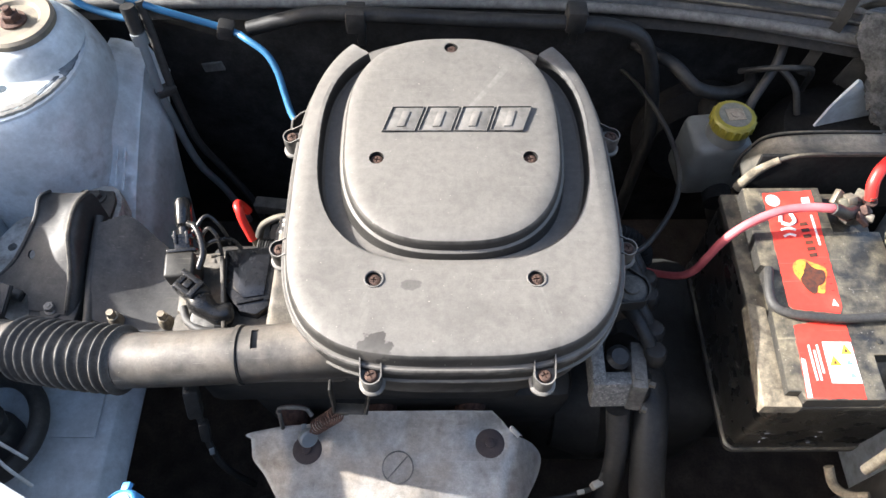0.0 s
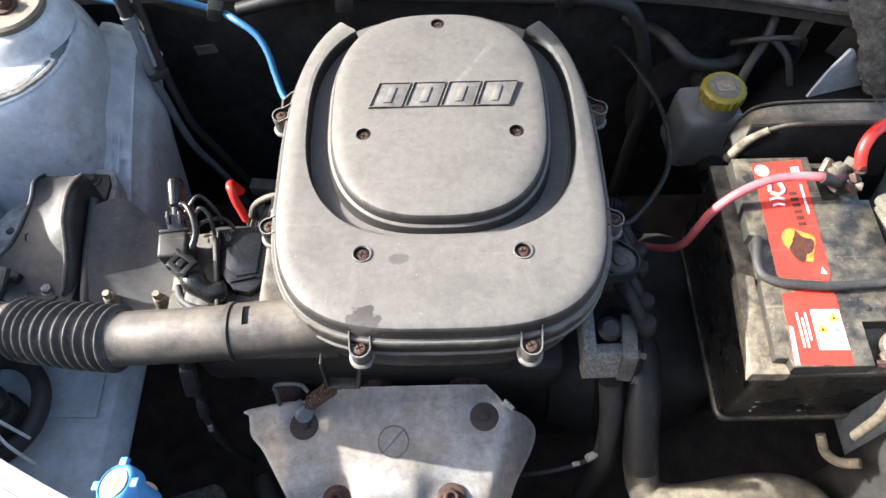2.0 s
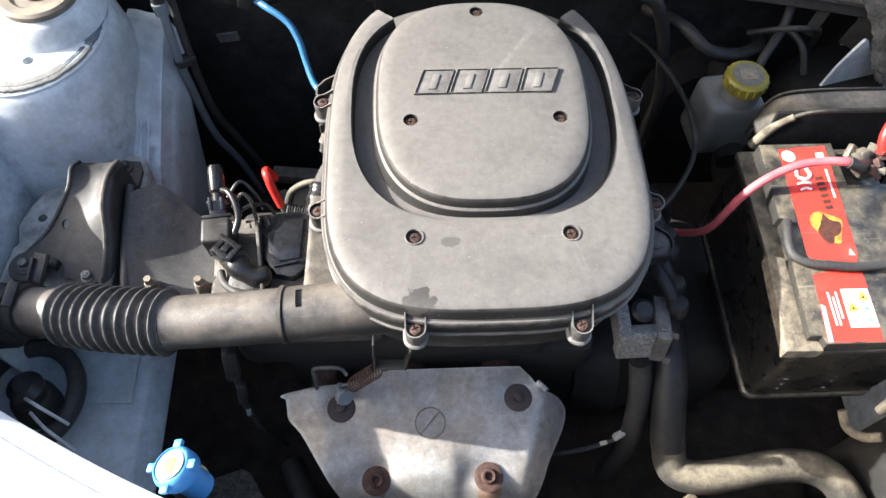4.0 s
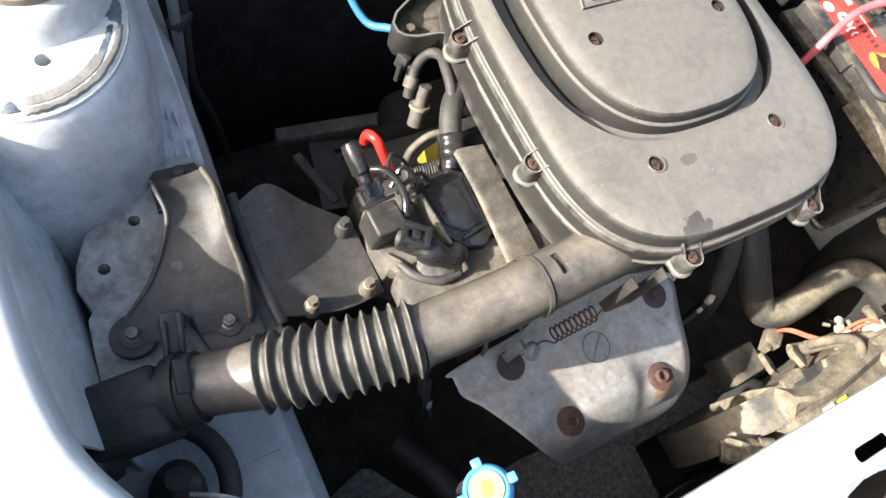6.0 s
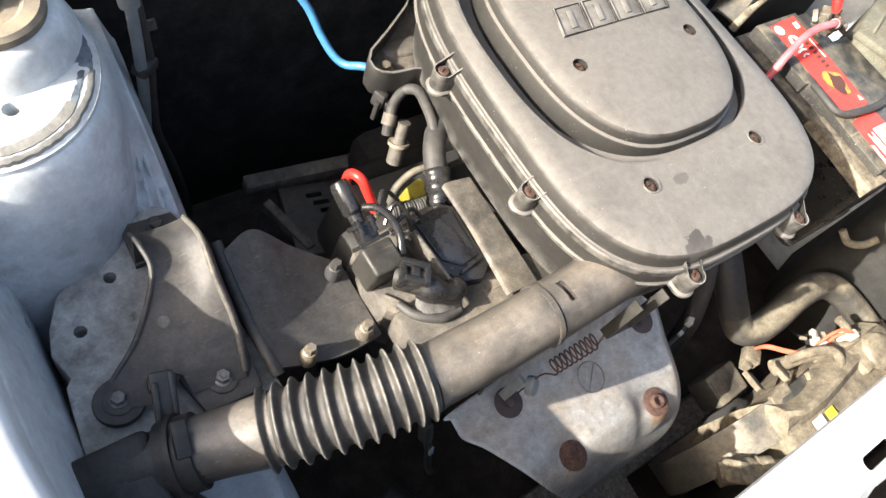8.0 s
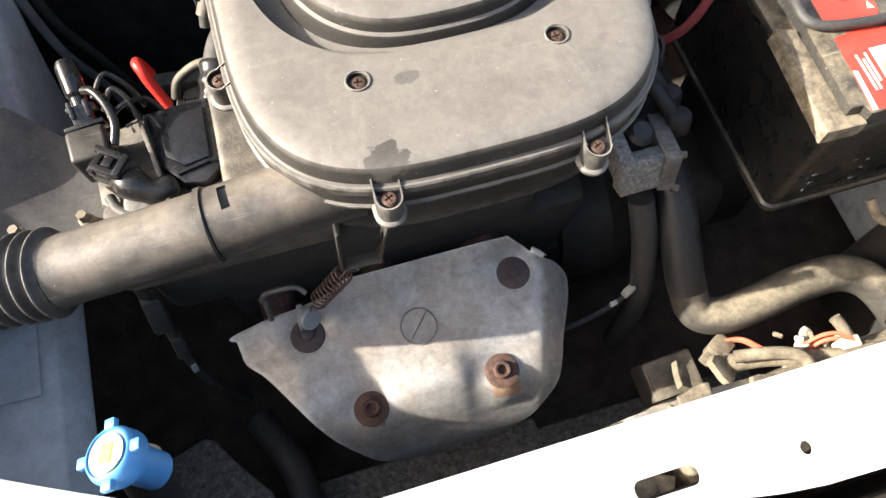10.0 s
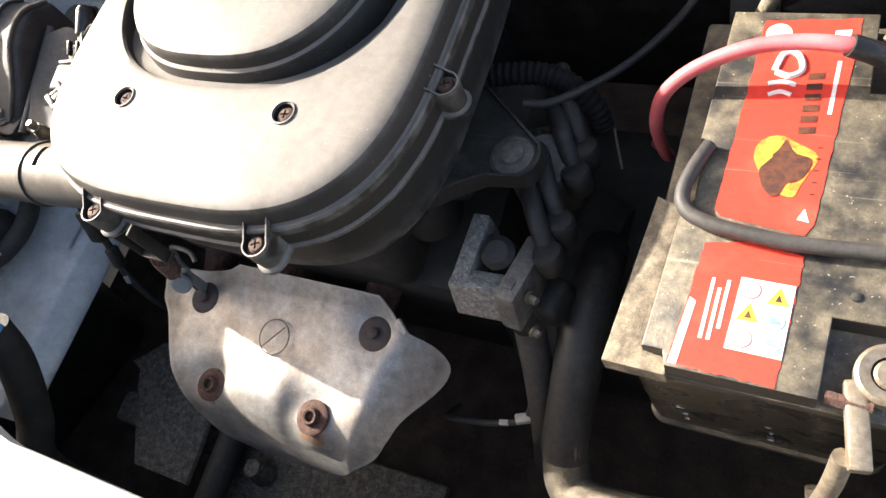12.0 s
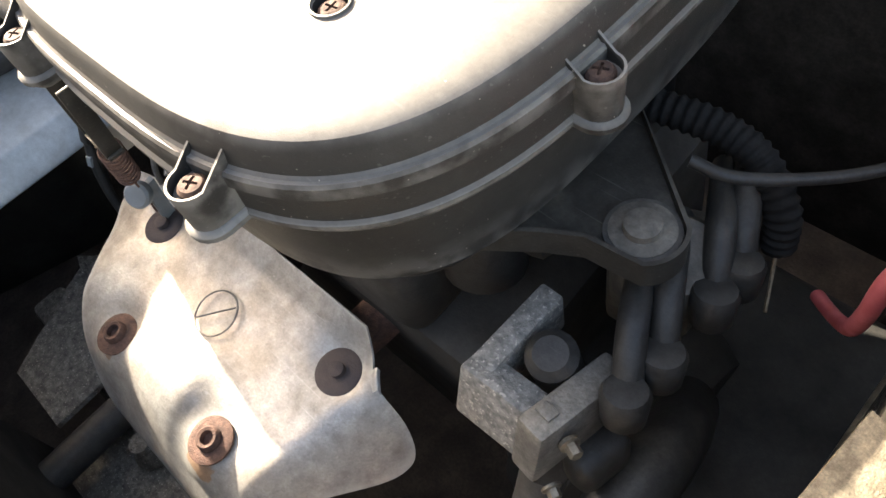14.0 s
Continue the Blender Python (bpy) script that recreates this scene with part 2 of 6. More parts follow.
M_BLUE = mat("blue_tube", (0.042, 0.175, 0.34), (0.036, 0.135, 0.26), 0.42, scale=40, bump=0.05)
M_BLUECAP = mat("blue_cap", (0.08, 0.3, 0.62), (0.07, 0.25, 0.52), 0.4, scale=40, bump=0.05)
M_YELLOW = mat("yellow_plastic", (0.25, 0.215, 0.025), (0.18, 0.15, 0.02), 0.45, scale=60, bump=0.08)
M_CAPLABEL = mat("faded_cap_label", (0.4, 0.37, 0.14), (0.16, 0.15, 0.09), 0.6, scale=220, bump=0.1)
M_CAPTOP = mat("worn_cap_top", (0.09, 0.09, 0.08), (0.16, 0.155, 0.13), 0.6, scale=150, bump=0.2)
M_LABEL = mat("red_label", (0.66, 0.05, 0.03), (0.6, 0.042, 0.026), 0.4, scale=25, bump=0.06, dust=(0.5, 0.36, 0.24), dust_amount=0.15, dust_scale=22, mottle=0.12, mottle_scale=160, scratch=0.12, scratch_tone=(0.75, 0.5, 0.4))
M_LWHITE = mat("label_white", (0.78, 0.77, 0.74), (0.7, 0.68, 0.64), 0.5, scale=60, bump=0.05, mottle=0.12, mottle_scale=220)
M_LYELLOW = mat("label_yellow", (0.8, 0.6, 0.05), None, 0.5, scale=60, bump=0.03)
M_LORANGE = mat("label_orange", (0.74, 0.09, 0.03), (0.8, 0.36, 0.045), 0.45, scale=110, bump=0.03)
M_LDARK = mat("label_dark", (0.035, 0.018, 0.014), (0.11, 0.035, 0.016), 0.5, scale=260, bump=0.03)
M_LBLUE = mat("label_blue", (0.1, 0.2, 0.36), (0.2, 0.28, 0.38), 0.5, scale=90, bump=0.03)
M_LGREY = mat("label_grey", (0.4, 0.4, 0.42), None, 0.5, scale=60, bump=0.03)
M_BATT = mat("battery_case", (0.018, 0.018, 0.018), (0.035, 0.032, 0.027), 0.45, scale=32, bump=0.2, dust=(0.2, 0.17, 0.115), dust_amount=0.8, dust_scale=48, cover=(0.38, 0.68), flecks=0.13, grime=0.8, grime_scale=105, grime_tone=(0.03, 0.028, 0.024), mottle=0.4, mottle_scale=140, scratch=0.4, scratch_tone=(0.28, 0.245, 0.18))
M_CASE = mat("battery_side", (0.009, 0.009, 0.009), (0.016, 0.015, 0.013), 0.3, scale=40, bump=0.3, grime=0.4, grime_scale=26, grime_tone=(0.024, 0.021, 0.017), mottle=0.35, mottle_scale=110, scratch=0.35, scratch_tone=(0.3, 0.29, 0.26))
M_BATTDUST = mat("battery_lip", (0.24, 0.2, 0.14), (0.09, 0.076, 0.055), 0.85, scale=75, bump=0.5, fine=900, mottle=0.4, mottle_scale=220, lump=0.15)
M_PIPE = mat("worn_pipe_plastic", (0.05, 0.047, 0.043), (0.03, 0.0285, 0.026), 0.4, scale=26, bump=0.16, fine=900, dust=(0.15, 0.132, 0.112), dust_amount=0.85, dust_scale=30, up_range=(0.2, 0.9), cover=(0.25, 0.62), flecks=0.09, grime=0.65, grime_scale=60, grime_tone=(0.085, 0.066, 0.05), spec=0.5, mottle=0.26, mottle_scale=95, scratch=0.45, scratch_tone=(0.24, 0.22, 0.195), lump=0.04)
M_FOLDS = mat("bellows_rubber", (0.026, 0.0255, 0.025), (0.045, 0.042, 0.038), 0.58, scale=30, bump=0.2, dust=(0.2, 0.18, 0.15), dust_amount=0.5, dust_scale=20, spec=0.35, mottle=0.35, mottle_scale=150, wear=0.75, wear_tone=(0.2, 0.19, 0.17))
M_OLDHOSE = mat("old_black_hose", (0.019, 0.019, 0.019), (0.031, 0.03, 0.028), 0.48, scale=30, bump=0.2, dust=DUST, dust_amount=0.2, dust_scale=14, spec=0.3, mottle=0.35, lump=0.08)
M_LIP = mat("grey_rubber_lip", (0.15, 0.147, 0.138), (0.085, 0.083, 0.078), 0.7, scale=40, bump=0.2, dust=DUST, dust_amount=0.3, mottle=0.35)
M_TANK = mat("milky_plastic", (0.17, 0.175, 0.165), (0.11, 0.11, 0.1), 0.45, scale=20, bump=0.05)
M_BEIGE = mat("dust_caked_plastic", (0.205, 0.172, 0.12), (0.11, 0.092, 0.066), 0.9, scale=45, bump=0.4, mottle=0.4, mottle_scale=110, lump=0.2)
M_RELAY = mat("dull_green_grey_plastic", (0.135, 0.13, 0.098), (0.085, 0.08, 0.058), 0.8, scale=45, bump=0.3, mottle=0.4, mottle_scale=90, grime=0.7, grime_scale=60, grime_tone=(0.16, 0.11, 0.06), scratch=0.3)
M_GREYTUBE = mat("grey_tube", (0.2, 0.22, 0.235), (0.15, 0.165, 0.17), 0.5, scale=40, bump=0.06)
M_STRUT = mat("strut_top_rubber", (0.1, 0.09, 0.075), (0.2, 0.17, 0.12), 0.7, scale=60, bump=0.3, dust=DUST, dust_amount=0.6)
M_SCUTTLE = mat("scuttle_plastic", (0.045, 0.047, 0.05), (0.075, 0.075, 0.072), 0.5, scale=18, bump=0.15, dust=DUST, dust_amount=0.4, spec=0.3, mottle=0.3)
M_GLASS = mat("windscreen", (0.02, 0.03, 0.035), (0.025, 0.035, 0.04), 0.06, scale=5, bump=0.0, dust=(0.3, 0.3, 0.28), dust_amount=0.2, spread=0.02)
M_ORANGE = mat("orange_wire", (0.65, 0.13, 0.07), None, 0.5, scale=60, bump=0.03)
M_FUSE = mat("dusty_black_cover", (0.018, 0.018, 0.0175), (0.03, 0.028, 0.025), 0.75, scale=30, bump=0.2, dust=DUST, dust_amount=0.1, dust_scale=10, spec=0.2, mottle=0.4)
M_SCUFF = mat("scuffed_blue_grey", (0.03, 0.042, 0.055), (0.13, 0.16, 0.19), 0.6, scale=90, bump=0.5, fine=300)
M_SEALER = mat("seam_sealer", (0.19, 0.188, 0.176), (0.11, 0.109, 0.102), 0.7, scale=60, bump=0.6, fine=300)


# ---- mesh helpers ----
def thing(name, at, label="", category="", group="", kind=""):
    ob = new(name)
    ob.empty_display_size = 0.03
    ob.location = at
    return tagged(ob, label, category, group, kind)


def finish(bm, name, material, sharp=38):
    me = bpy.data.meshes.new(name)
    bmesh.ops.recalc_face_normals(bm, faces=bm.faces)
    bm.to_mesh(me)
    bm.free()
    me.materials.append(material)
    for p in me.polygons:
        p.use_smooth = True
    me.set_sharp_from_angle(angle=radians(sharp))
    return me


def part(name, bm, material, parent=None, label="", sharp=38):
    ob = new(name, finish(bm, name, material, sharp))
    if parent:
        ob.parent = parent
        ob.matrix_parent_inverse = Matrix.Translation(-parent.location)
    return tagged(ob, label)


def solo(name, bm, material, label, category, kind="", group="", sharp=38):
    return tagged(part(name, bm, material, None, label, sharp), label, category, group, kind)


def add(bm, other):
    """Adds the geometry of another bmesh to bm."""
    me = bpy.data.meshes.new("join")
    other.to_mesh(me)
    other.free()
    bm.from_mesh(me)
    bpy.data.meshes.remove(me)
    return bm


def merge(*bms):
    first = bms[0]
    for b in bms[1:]:
        add(first, b)
    return first


def loft(rings, closed=True, cap0=False, cap1=False, loop=False):
    bm = bmesh.new()
    vs = [[bm.verts.new(p) for p in r] for r in rings]
    pairs = list(zip(vs, vs[1:])) + ([(vs[-1], vs[0])] if loop else [])
    for a, b in pairs:
        k = len(a)
        for i in range(k if closed else k - 1):
            j = (i + 1) % k
            bm.faces.new((a[i], a[j], b[j], b[i]))
    if cap0:
        bm.faces.new(list(reversed(vs[0])))
    if cap1:
        bm.faces.new(vs[-1])
    return bm


def spline(pts, res=8):
    pts = [Vector(p) for p in pts]
    if len(pts) == 2:
        return [pts[0].lerp(pts[1], i / res) for i in range(res + 1)]
    ext = [2 * pts[0] - pts[1], *pts, 2 * pts[-1] - pts[-2]]
    out = []
    for a, b, c, d in zip(ext, ext[1:], ext[2:], ext[3:]):
        for i in range(res):
            t = i / res
            out.append(0.5 * (2 * b + (c - a) * t + (2 * a - 5 * b + 4 * c - d) * t * t + (3 * b - a - 3 * c + d) * t ** 3))
    return out + [pts[-1]]


def tube(pts, r, seg=14, res=8, radius=None, caps=True):
    """A tube along a smooth line. radius(u): a factor on r, u from 0 to 1."""
    line = spline(pts, res)
    rings, side = [], None
    for i, p in enumerate(line):
        d = (line[min(i + 1, len(line) - 1)] - line[max(i - 1, 0)]).normalized()
        if side is None:
            side = d.orthogonal().normalized()
        side = (side - d * side.dot(d)).normalized()
        up = d.cross(side)
        q = r * (radius(i / (len(line) - 1)) if radius else 1)
        rings.append([p + q * (math.cos(a) * side + math.sin(a) * up) for a in (2 * math.pi * k / seg for k in range(seg))])
    return loft(rings, True, caps, caps)


def turned(profile, at, axis=(0, 0, 1), seg=28, cap0=True, cap1=True):
    """A turned body: profile of (radius, height) along the axis from at."""
    q = Vector(axis).to_track_quat("Z", "Y").to_matrix()
    at = Vector(at)
    rings = [[at + q @ Vector((r * math.cos(a), r * math.sin(a), h)) for a in (2 * math.pi * k / seg for k in range(seg))] for r, h in profile]
    return loft(rings, True, cap0, cap1)


def block(size, at, rot=(0, 0, 0), bevel=0.003, seg=2, taper=1.0):
    bm = bmesh.new()
    bmesh.ops.create_cube(bm, size=1)
    for v in bm.verts:
        k = taper if v.co.z > 0 else 1
        v.co = Vector((v.co.x * size[0] * k, v.co.y * size[1] * k, v.co.z * size[2]))
    if bevel:
        bmesh.ops.bevel(bm, geom=bm.edges[:], offset=bevel, segments=seg, affect="EDGES", profile=0.5)
    bm.transform(pose(*at, *rot))
    return bm


def slab(outline, z0, z1, bevel=0.002):
    """A flat piece with an outline of (x, y), from z0 to z1, with its top edge rounded."""
    lo, hi = [Vector((x, y, z0)) for x, y in outline], []
    inner = offset([Vector((x, y, z1)) for x, y in outline], -bevel)
    mid = offset([Vector((x, y, z1)) for x, y in outline], -0.3 * bevel)
    rings = [lo, [Vector((v.x, v.y, z1 - bevel)) for v in lo], [Vector((v.x, v.y, z1 - 0.3 * bevel)) for v in mid], inner]
    return loft(rings, True, True, True)


def offset(ring, d):
    """A ring of points in a level plane, counter-clockwise, moved outwards by d."""
    k, out = len(ring), []
    for i, p in enumerate(ring):
        t = ring[(i + 1) % k] - ring[i - 1]
        t.z = 0
        t.normalize()
        out.append(p + Vector((t.y, -t.x, 0)) * d)
    return out


def oval(cx, cy, rx, front, back, nf, nb, z, count=120):
    out = []
    for k in range(count):
        a = 2 * math.pi * k / count
        c, s = math.cos(a), math.sin(a)
        n, ry = (nb, back) if s >= 0 else (nf, front)
        out.append(Vector((cx + rx * math.copysign(abs(c) ** (2 / n), c), cy + ry * math.copysign(abs(s) ** (2 / n), s), z)))
    return out


def cut(bm, cutters):
    """bm without the space that the cutters fill."""
    a = new("cutting", finish(bm, "cutting", M_DARK))
    gone = [a]
    for c in cutters:
        b = new("cutter", finish(c, "cutter", M_DARK))
        gone.append(b)
        mod = a.modifiers.new("cut", "BOOLEAN")
        mod.operation, mod.object, mod.solver = "DIFFERENCE", b, "EXACT"
    me = bpy.data.meshes.new_from_object(a.evaluated_get(bpy.context.evaluated_depsgraph_get()))
    out = bmesh.new()
    out.from_mesh(me)
    bpy.data.meshes.remove(me)
    for o in gone:
        d = o.data
        bpy.data.objects.remove(o)
        bpy.data.meshes.remove(d)
    return out


def sheet(rows, res=6, thick=0.0015):
    """A bent sheet of metal through rows of points (all rows with the same count)."""
    lines = [spline(r, res) for r in rows]
    grid = list(zip(*[spline(c, res) for c in zip(*lines)]))
    bm = bmesh.new()
    vs = [[bm.verts.new(p) for p in r] for r in grid]
    for a, b in zip(vs, vs[1:]):
        for i in range(len(a) - 1):
            bm.faces.new((a[i], a[i + 1], b[i + 1], b[i]))
    if thick:
        bmesh.ops.recalc_face_normals(bm, faces=bm.faces)
        bmesh.ops.solidify(bm, geom=bm.faces[:], thickness=thick)
    return bm


def rrect(x0, y0, x1, y1, r, z, k=5):
    """A level rectangle with round corners, counter-clockwise."""
    out = []
    for cx, cy, a in ((x1 - r, y0 + r, -90), (x1 - r, y1 - r, 0), (x0 + r, y1 - r, 90), (x0 + r, y0 + r, 180)):
        out += [Vector((cx + r * math.cos(radians(a + 90 * i / k)), cy + r * math.sin(radians(a + 90 * i / k)), z)) for i in range(k + 1)]
    return out


def ragged(outline, amount, step, seed):
    """The outline with a torn edge."""
    rnd = random.Random(seed)
    out = []
    for a, b in zip(outline, outline[1:] + outline[:1]):
        a, b = Vector(a), Vector(b)
        k = max(1, int((b - a).length / step))
        out += [a.lerp(b, i / k) + Vector([rnd.uniform(-amount, amount) for _ in a]) for i in range(k)]
    return out


def hexbolt(at, r, h, axis=(0, 0, 1), flange=1.5, stud=0.0):
    b = turned([(r * flange, 0), (r * flange, 0.25 * h), (r * 1.1, 0.32 * h)], at, axis, 20)
    top = Vector(at) + Vector(axis).normalized() * 0.2 * h
    add(b, turned([(r, 0), (r, 0.75 * h), (0.88 * r, 0.85 * h)], top, axis, 6))
    if stud:
        add(b, turned([(0.5 * r, 0), (0.5 * r, stud), (0.4 * r, stud + 0.001)], top, axis, 12))
    return b


def arc_band(a0, a1, k0, k1, z, h, seed, wob=0.0015):
    """A brushed band of sealer on the tower's shoulder, between two angles and two shares of its radius."""
    rnd = random.Random(seed)
    rings, steps = [], int((a1 - a0) / 2.2)
    for i in range(steps + 1):
        a = radians(a0 + (a1 - a0) * i / steps)
        c, sn = math.cos(a), math.sin(a)
        ends = min(1, i / 2, (steps - i) / 2)
        w = [rnd.uniform(-wob, wob) for _ in range(4)]

        def at(k, dz):
            return Vector((-0.56 + 0.100 * k * c, 0.70 + 0.114 * k * sn, z - 0.015 * max(0, k - 0.9) ** 1.5 / 0.2 + dz))
        rings.append([at(k0 + 8 * w[0], -0.004), at(k0 + 0.02 + 8 * w[0], h * ends + 0.3 * w[1]), at((k0 + k1) / 2, h * ends * 1.15 + 0.5 * w[2]), at(k1 - 0.02 + 8 * w[3], h * ends + 0.3 * w[2]), at(k1 + 8 * w[3], -0.004)])
    return loft(rings, True, True, True)


# ---- setting: ground, unseen wall added to block low sky, shell of the engine bay ----
ground = bmesh.new()
bmesh.ops.create_grid(ground, x_segments=4, y_segments=4, size=300)
solo("ground", ground, M_GROUND, "grey asphalt ground under the parked car", "ground", "structure")

# Unseen wall, added to hold back sky light from the front.
solo("sky_block_wall", block((12, 0.2, 2.8), (0, -2.4, 1.4), bevel=0.01), mat("plain_render", (0.16, 0.14, 0.12), (0.12, 0.105, 0.09), 0.9, scale=3, bump=0.3), "plain rendered wall, unseen, added in front to block sky light", "wall", "structure")
solo("undertray", merge(block((1.5, 1.1, 0.02), (0.0, 0.42, 0.2), bevel=0.004), block((1.5, 0.02, 0.5), (0, -0.06, 0.43), bevel=0.004)), M_FLOOR,
     "dark grimy tray at the bottom of the engine bay", "undertray", "structure")

# bulkhead, ledge and scuttle across the back
solo("bulkhead", block((1.5, 0.03, 0.62), (0, 0.875, 0.45), bevel=0.004), M_DEADENER,
     "dark sound-deadened bulkhead behind the engine", "bulkhead", "structure")


def sweep(x):
    """How far the scuttle's edge comes forward at x."""
    return 0.13 * (max(0, x) / 0.75) ** 2 + 0.02 * (min(0, x) / 0.75) ** 2


def lip(y, z, r, sag=0.012):
    return tube([(x, y - sweep(x), z + sag * (min(0, x) / 0.75) ** 2 * 1.5) for x in (-0.75, -0.5, -0.25, 0, 0.25, 0.5, 0.75)], r, 12, 6)


scuttle = thing("scuttle", (0, 0.9, 0.77), "dusty dark plastic scuttle panel with a rubber lip below the windscreen", "scuttle", "", "structure")
part("panel", sheet([[(x, y - sweep(x), z + 0.02 * (min(0, x) / 0.75) ** 2) for x in (-0.75, -0.4, 0, 0.2, 0.4, 0.75)] for y, z in ((0.862, 0.768), (0.88, 0.79), (0.93, 0.80), (1.0, 0.83))], 6, 0.004), M_SCUTTLE, scuttle)
part("rubber_lip", lip(0.862, 0.778, 0.008), M_LIP, scuttle, "grey rubber sealing lip")
part("groove_strip", lip(0.892, 0.803, 0.005), M_LIP, scuttle)
part("middle_strip", lip(0.877, 0.793, 0.003), M_HOSE, scuttle)
part("lower_flange", sheet([[(x, y - sweep(x), z + 0.02 * (min(0, x) / 0.75) ** 2) for x in (-0.75, -0.3, 0, 0.3, 0.5, 0.75)] for y, z in ((0.850, 0.757), (0.857, 0.762), (0.866, 0.765))], 5, 0.003), M_FUSE, scuttle)
solo("windscreen", sheet([[(x, y, z) for x in (-0.75, 0, 0.75)] for y, z in ((0.96, 0.825), (1.25, 1.0), (1.6, 1.2))], 4, 0.005), M_GLASS, "dark dusty windscreen behind the scuttle", "windscreen", "structure")

# the open bonnet, hinged at the scuttle, leans forward over the back of the bay
bonnet = thing("open_bonnet", (0, 0.94, 0.86), "white car bonnet standing open on its rear hinges", "bonnet", "", "structure")
part("skin", sheet([[(x, 0.935 - 0.35 * t + 0.03 * math.cos(x * 2), 0.86 + 0.92 * t - 0.08 * x * x * t) for x in (-0.66, -0.4, 0, 0.4, 0.66)] for t in (0, 0.3, 0.7, 1.0)], 5, 0.004), M_WHITE, bonnet)
part("inner_frame", merge(*[tube([(x, 0.925, 0.88), (x * 0.9, 0.765, 1.3), (x * 0.8, 0.62, 1.68)], 0.018, 10) for x in (-0.55, 0.0, 0.55)]), M_WHITE, bonnet)

# left side: rail, inner wing, suspension tower
solo("left_inner_wing", merge(
    sheet([[(-0.64, y, 0.822), (-0.619, y, 0.818), (-0.613, y, 0.79), (-0.604, y, 0.74), (-0.593, y, 0.69), (-0.590, y, 0.60), (-0.590, y, 0.4)] for y in (0.325, 0.42, 0.54, 0.7, 0.86)], 6, 0.003)),
    M_PAINT, "bluish white painted inner wing, dirty in its corners", "inner wing", "structure")
rail = thing("side_rail", (-0.5, 0.3, 0.4), "bluish white box-section side rail with dirt stains", "rail", "", "structure")
part("top", sheet([[(-0.62, y, 0.56 + 0.02 * (y > 0.3)), (-0.55, y, 0.558), (-0.48, y, 0.553), (-0.446, y, 0.547), (-0.436, y, 0.538), (-0.421, y, 0.511), (-0.430, y, 0.505)] for y in (0.06, 0.2, 0.34, 0.45)], 6, 0.003), M_PAINT, rail)
part("patch", sheet([[(-0.6, y, 0.565), (-0.52, y, 0.561), (-0.455, y, 0.556)] for y in (0.29, 0.36, 0.44)], 4, 0.003), M_PAINT, rail)

tower = thing("suspension_tower", (-0.56, 0.7, 0.6), "bluish white suspension tower with brushed seam sealer", "suspension tower", "", "structure")


def tower_ring(rx, ry, z, n=2.3):
    return oval(-0.56, 0.70, rx, ry, ry, n, n, z, 72)


tower_shell = loft([tower_ring(0.112, 0.165, 0.52, 2.2), tower_ring(0.112, 0.158, 0.66, 2.2), tower_ring(0.1115, 0.148, 0.72, 2.2), tower_ring(0.111, 0.138, 0.77, 2.15), tower_ring(0.109, 0.130, 0.80, 2.1), tower_ring(0.106, 0.122, 0.818, 2.05),
                    tower_ring(0.100, 0.114, 0.828, 2), tower_ring(0.09, 0.1026, 0.8315, 2), tower_ring(0.07, 0.08, 0.833, 2)], True, True, True)
part("shell", cut(tower_shell, [turned([(0.007, -0.16), (0.007, 0.03)], (-0.543, 0.640, 0.831), seg=18)]), M_PAINT, tower)
part("rim", arc_band(-112, 24, 0.985, 1.022, 0.8308, 0.0012, 3, 0.0001), M_PAINT, tower, "raised painted rim")
part("seam_sealer", merge(arc_band(-97, -40, 0.79, 0.91, 0.8312, 0.0012, 5, 0.0005), arc_band(-97, -20, 0.895, 0.975, 0.8312, 0.0022, 4, 0.0009)), M_SEALER, tower, "lumpy pale seam sealer")
part("bare_patch", merge(arc_band(-21, 7, 0.78, 0.965, 0.8312, 0.0011, 9, 0.001), arc_band(-47, -20, 0.81, 0.895, 0.8312, 0.0012, 12, 0.001)), M_SCUFF, tower, "scuffed grey-blue bare patch")
part("bare_end", arc_band(-107, -97.5, 0.82, 0.95, 0.8312, 0.001, 14, 0.0004), M_SCUFF, tower, "short grey-blue end of the sealer")
part("dome", turned([(0.072, 0), (0.066, 0.014), (0.06, 0.026), (0.052, 0.031)], (-0.535, 0.722, 0.832), seg=40), M_PAINT, tower)
mount = part("top_mount", turned([(0.05, 0), (0.05, 0.008), (0.046, 0.011), (0.034, 0.010), (0.03, 0.006), (0.012, 0.006)], (-0.535, 0.722, 0.862), seg=40), M_STRUT, tower, "dusty rubber strut top mount")
part("nut", hexbolt((-0.535, 0.722, 0.868), 0.011, 0.012, stud=0.018), M_RUST, tower, "rusty strut nut with its threaded rod")
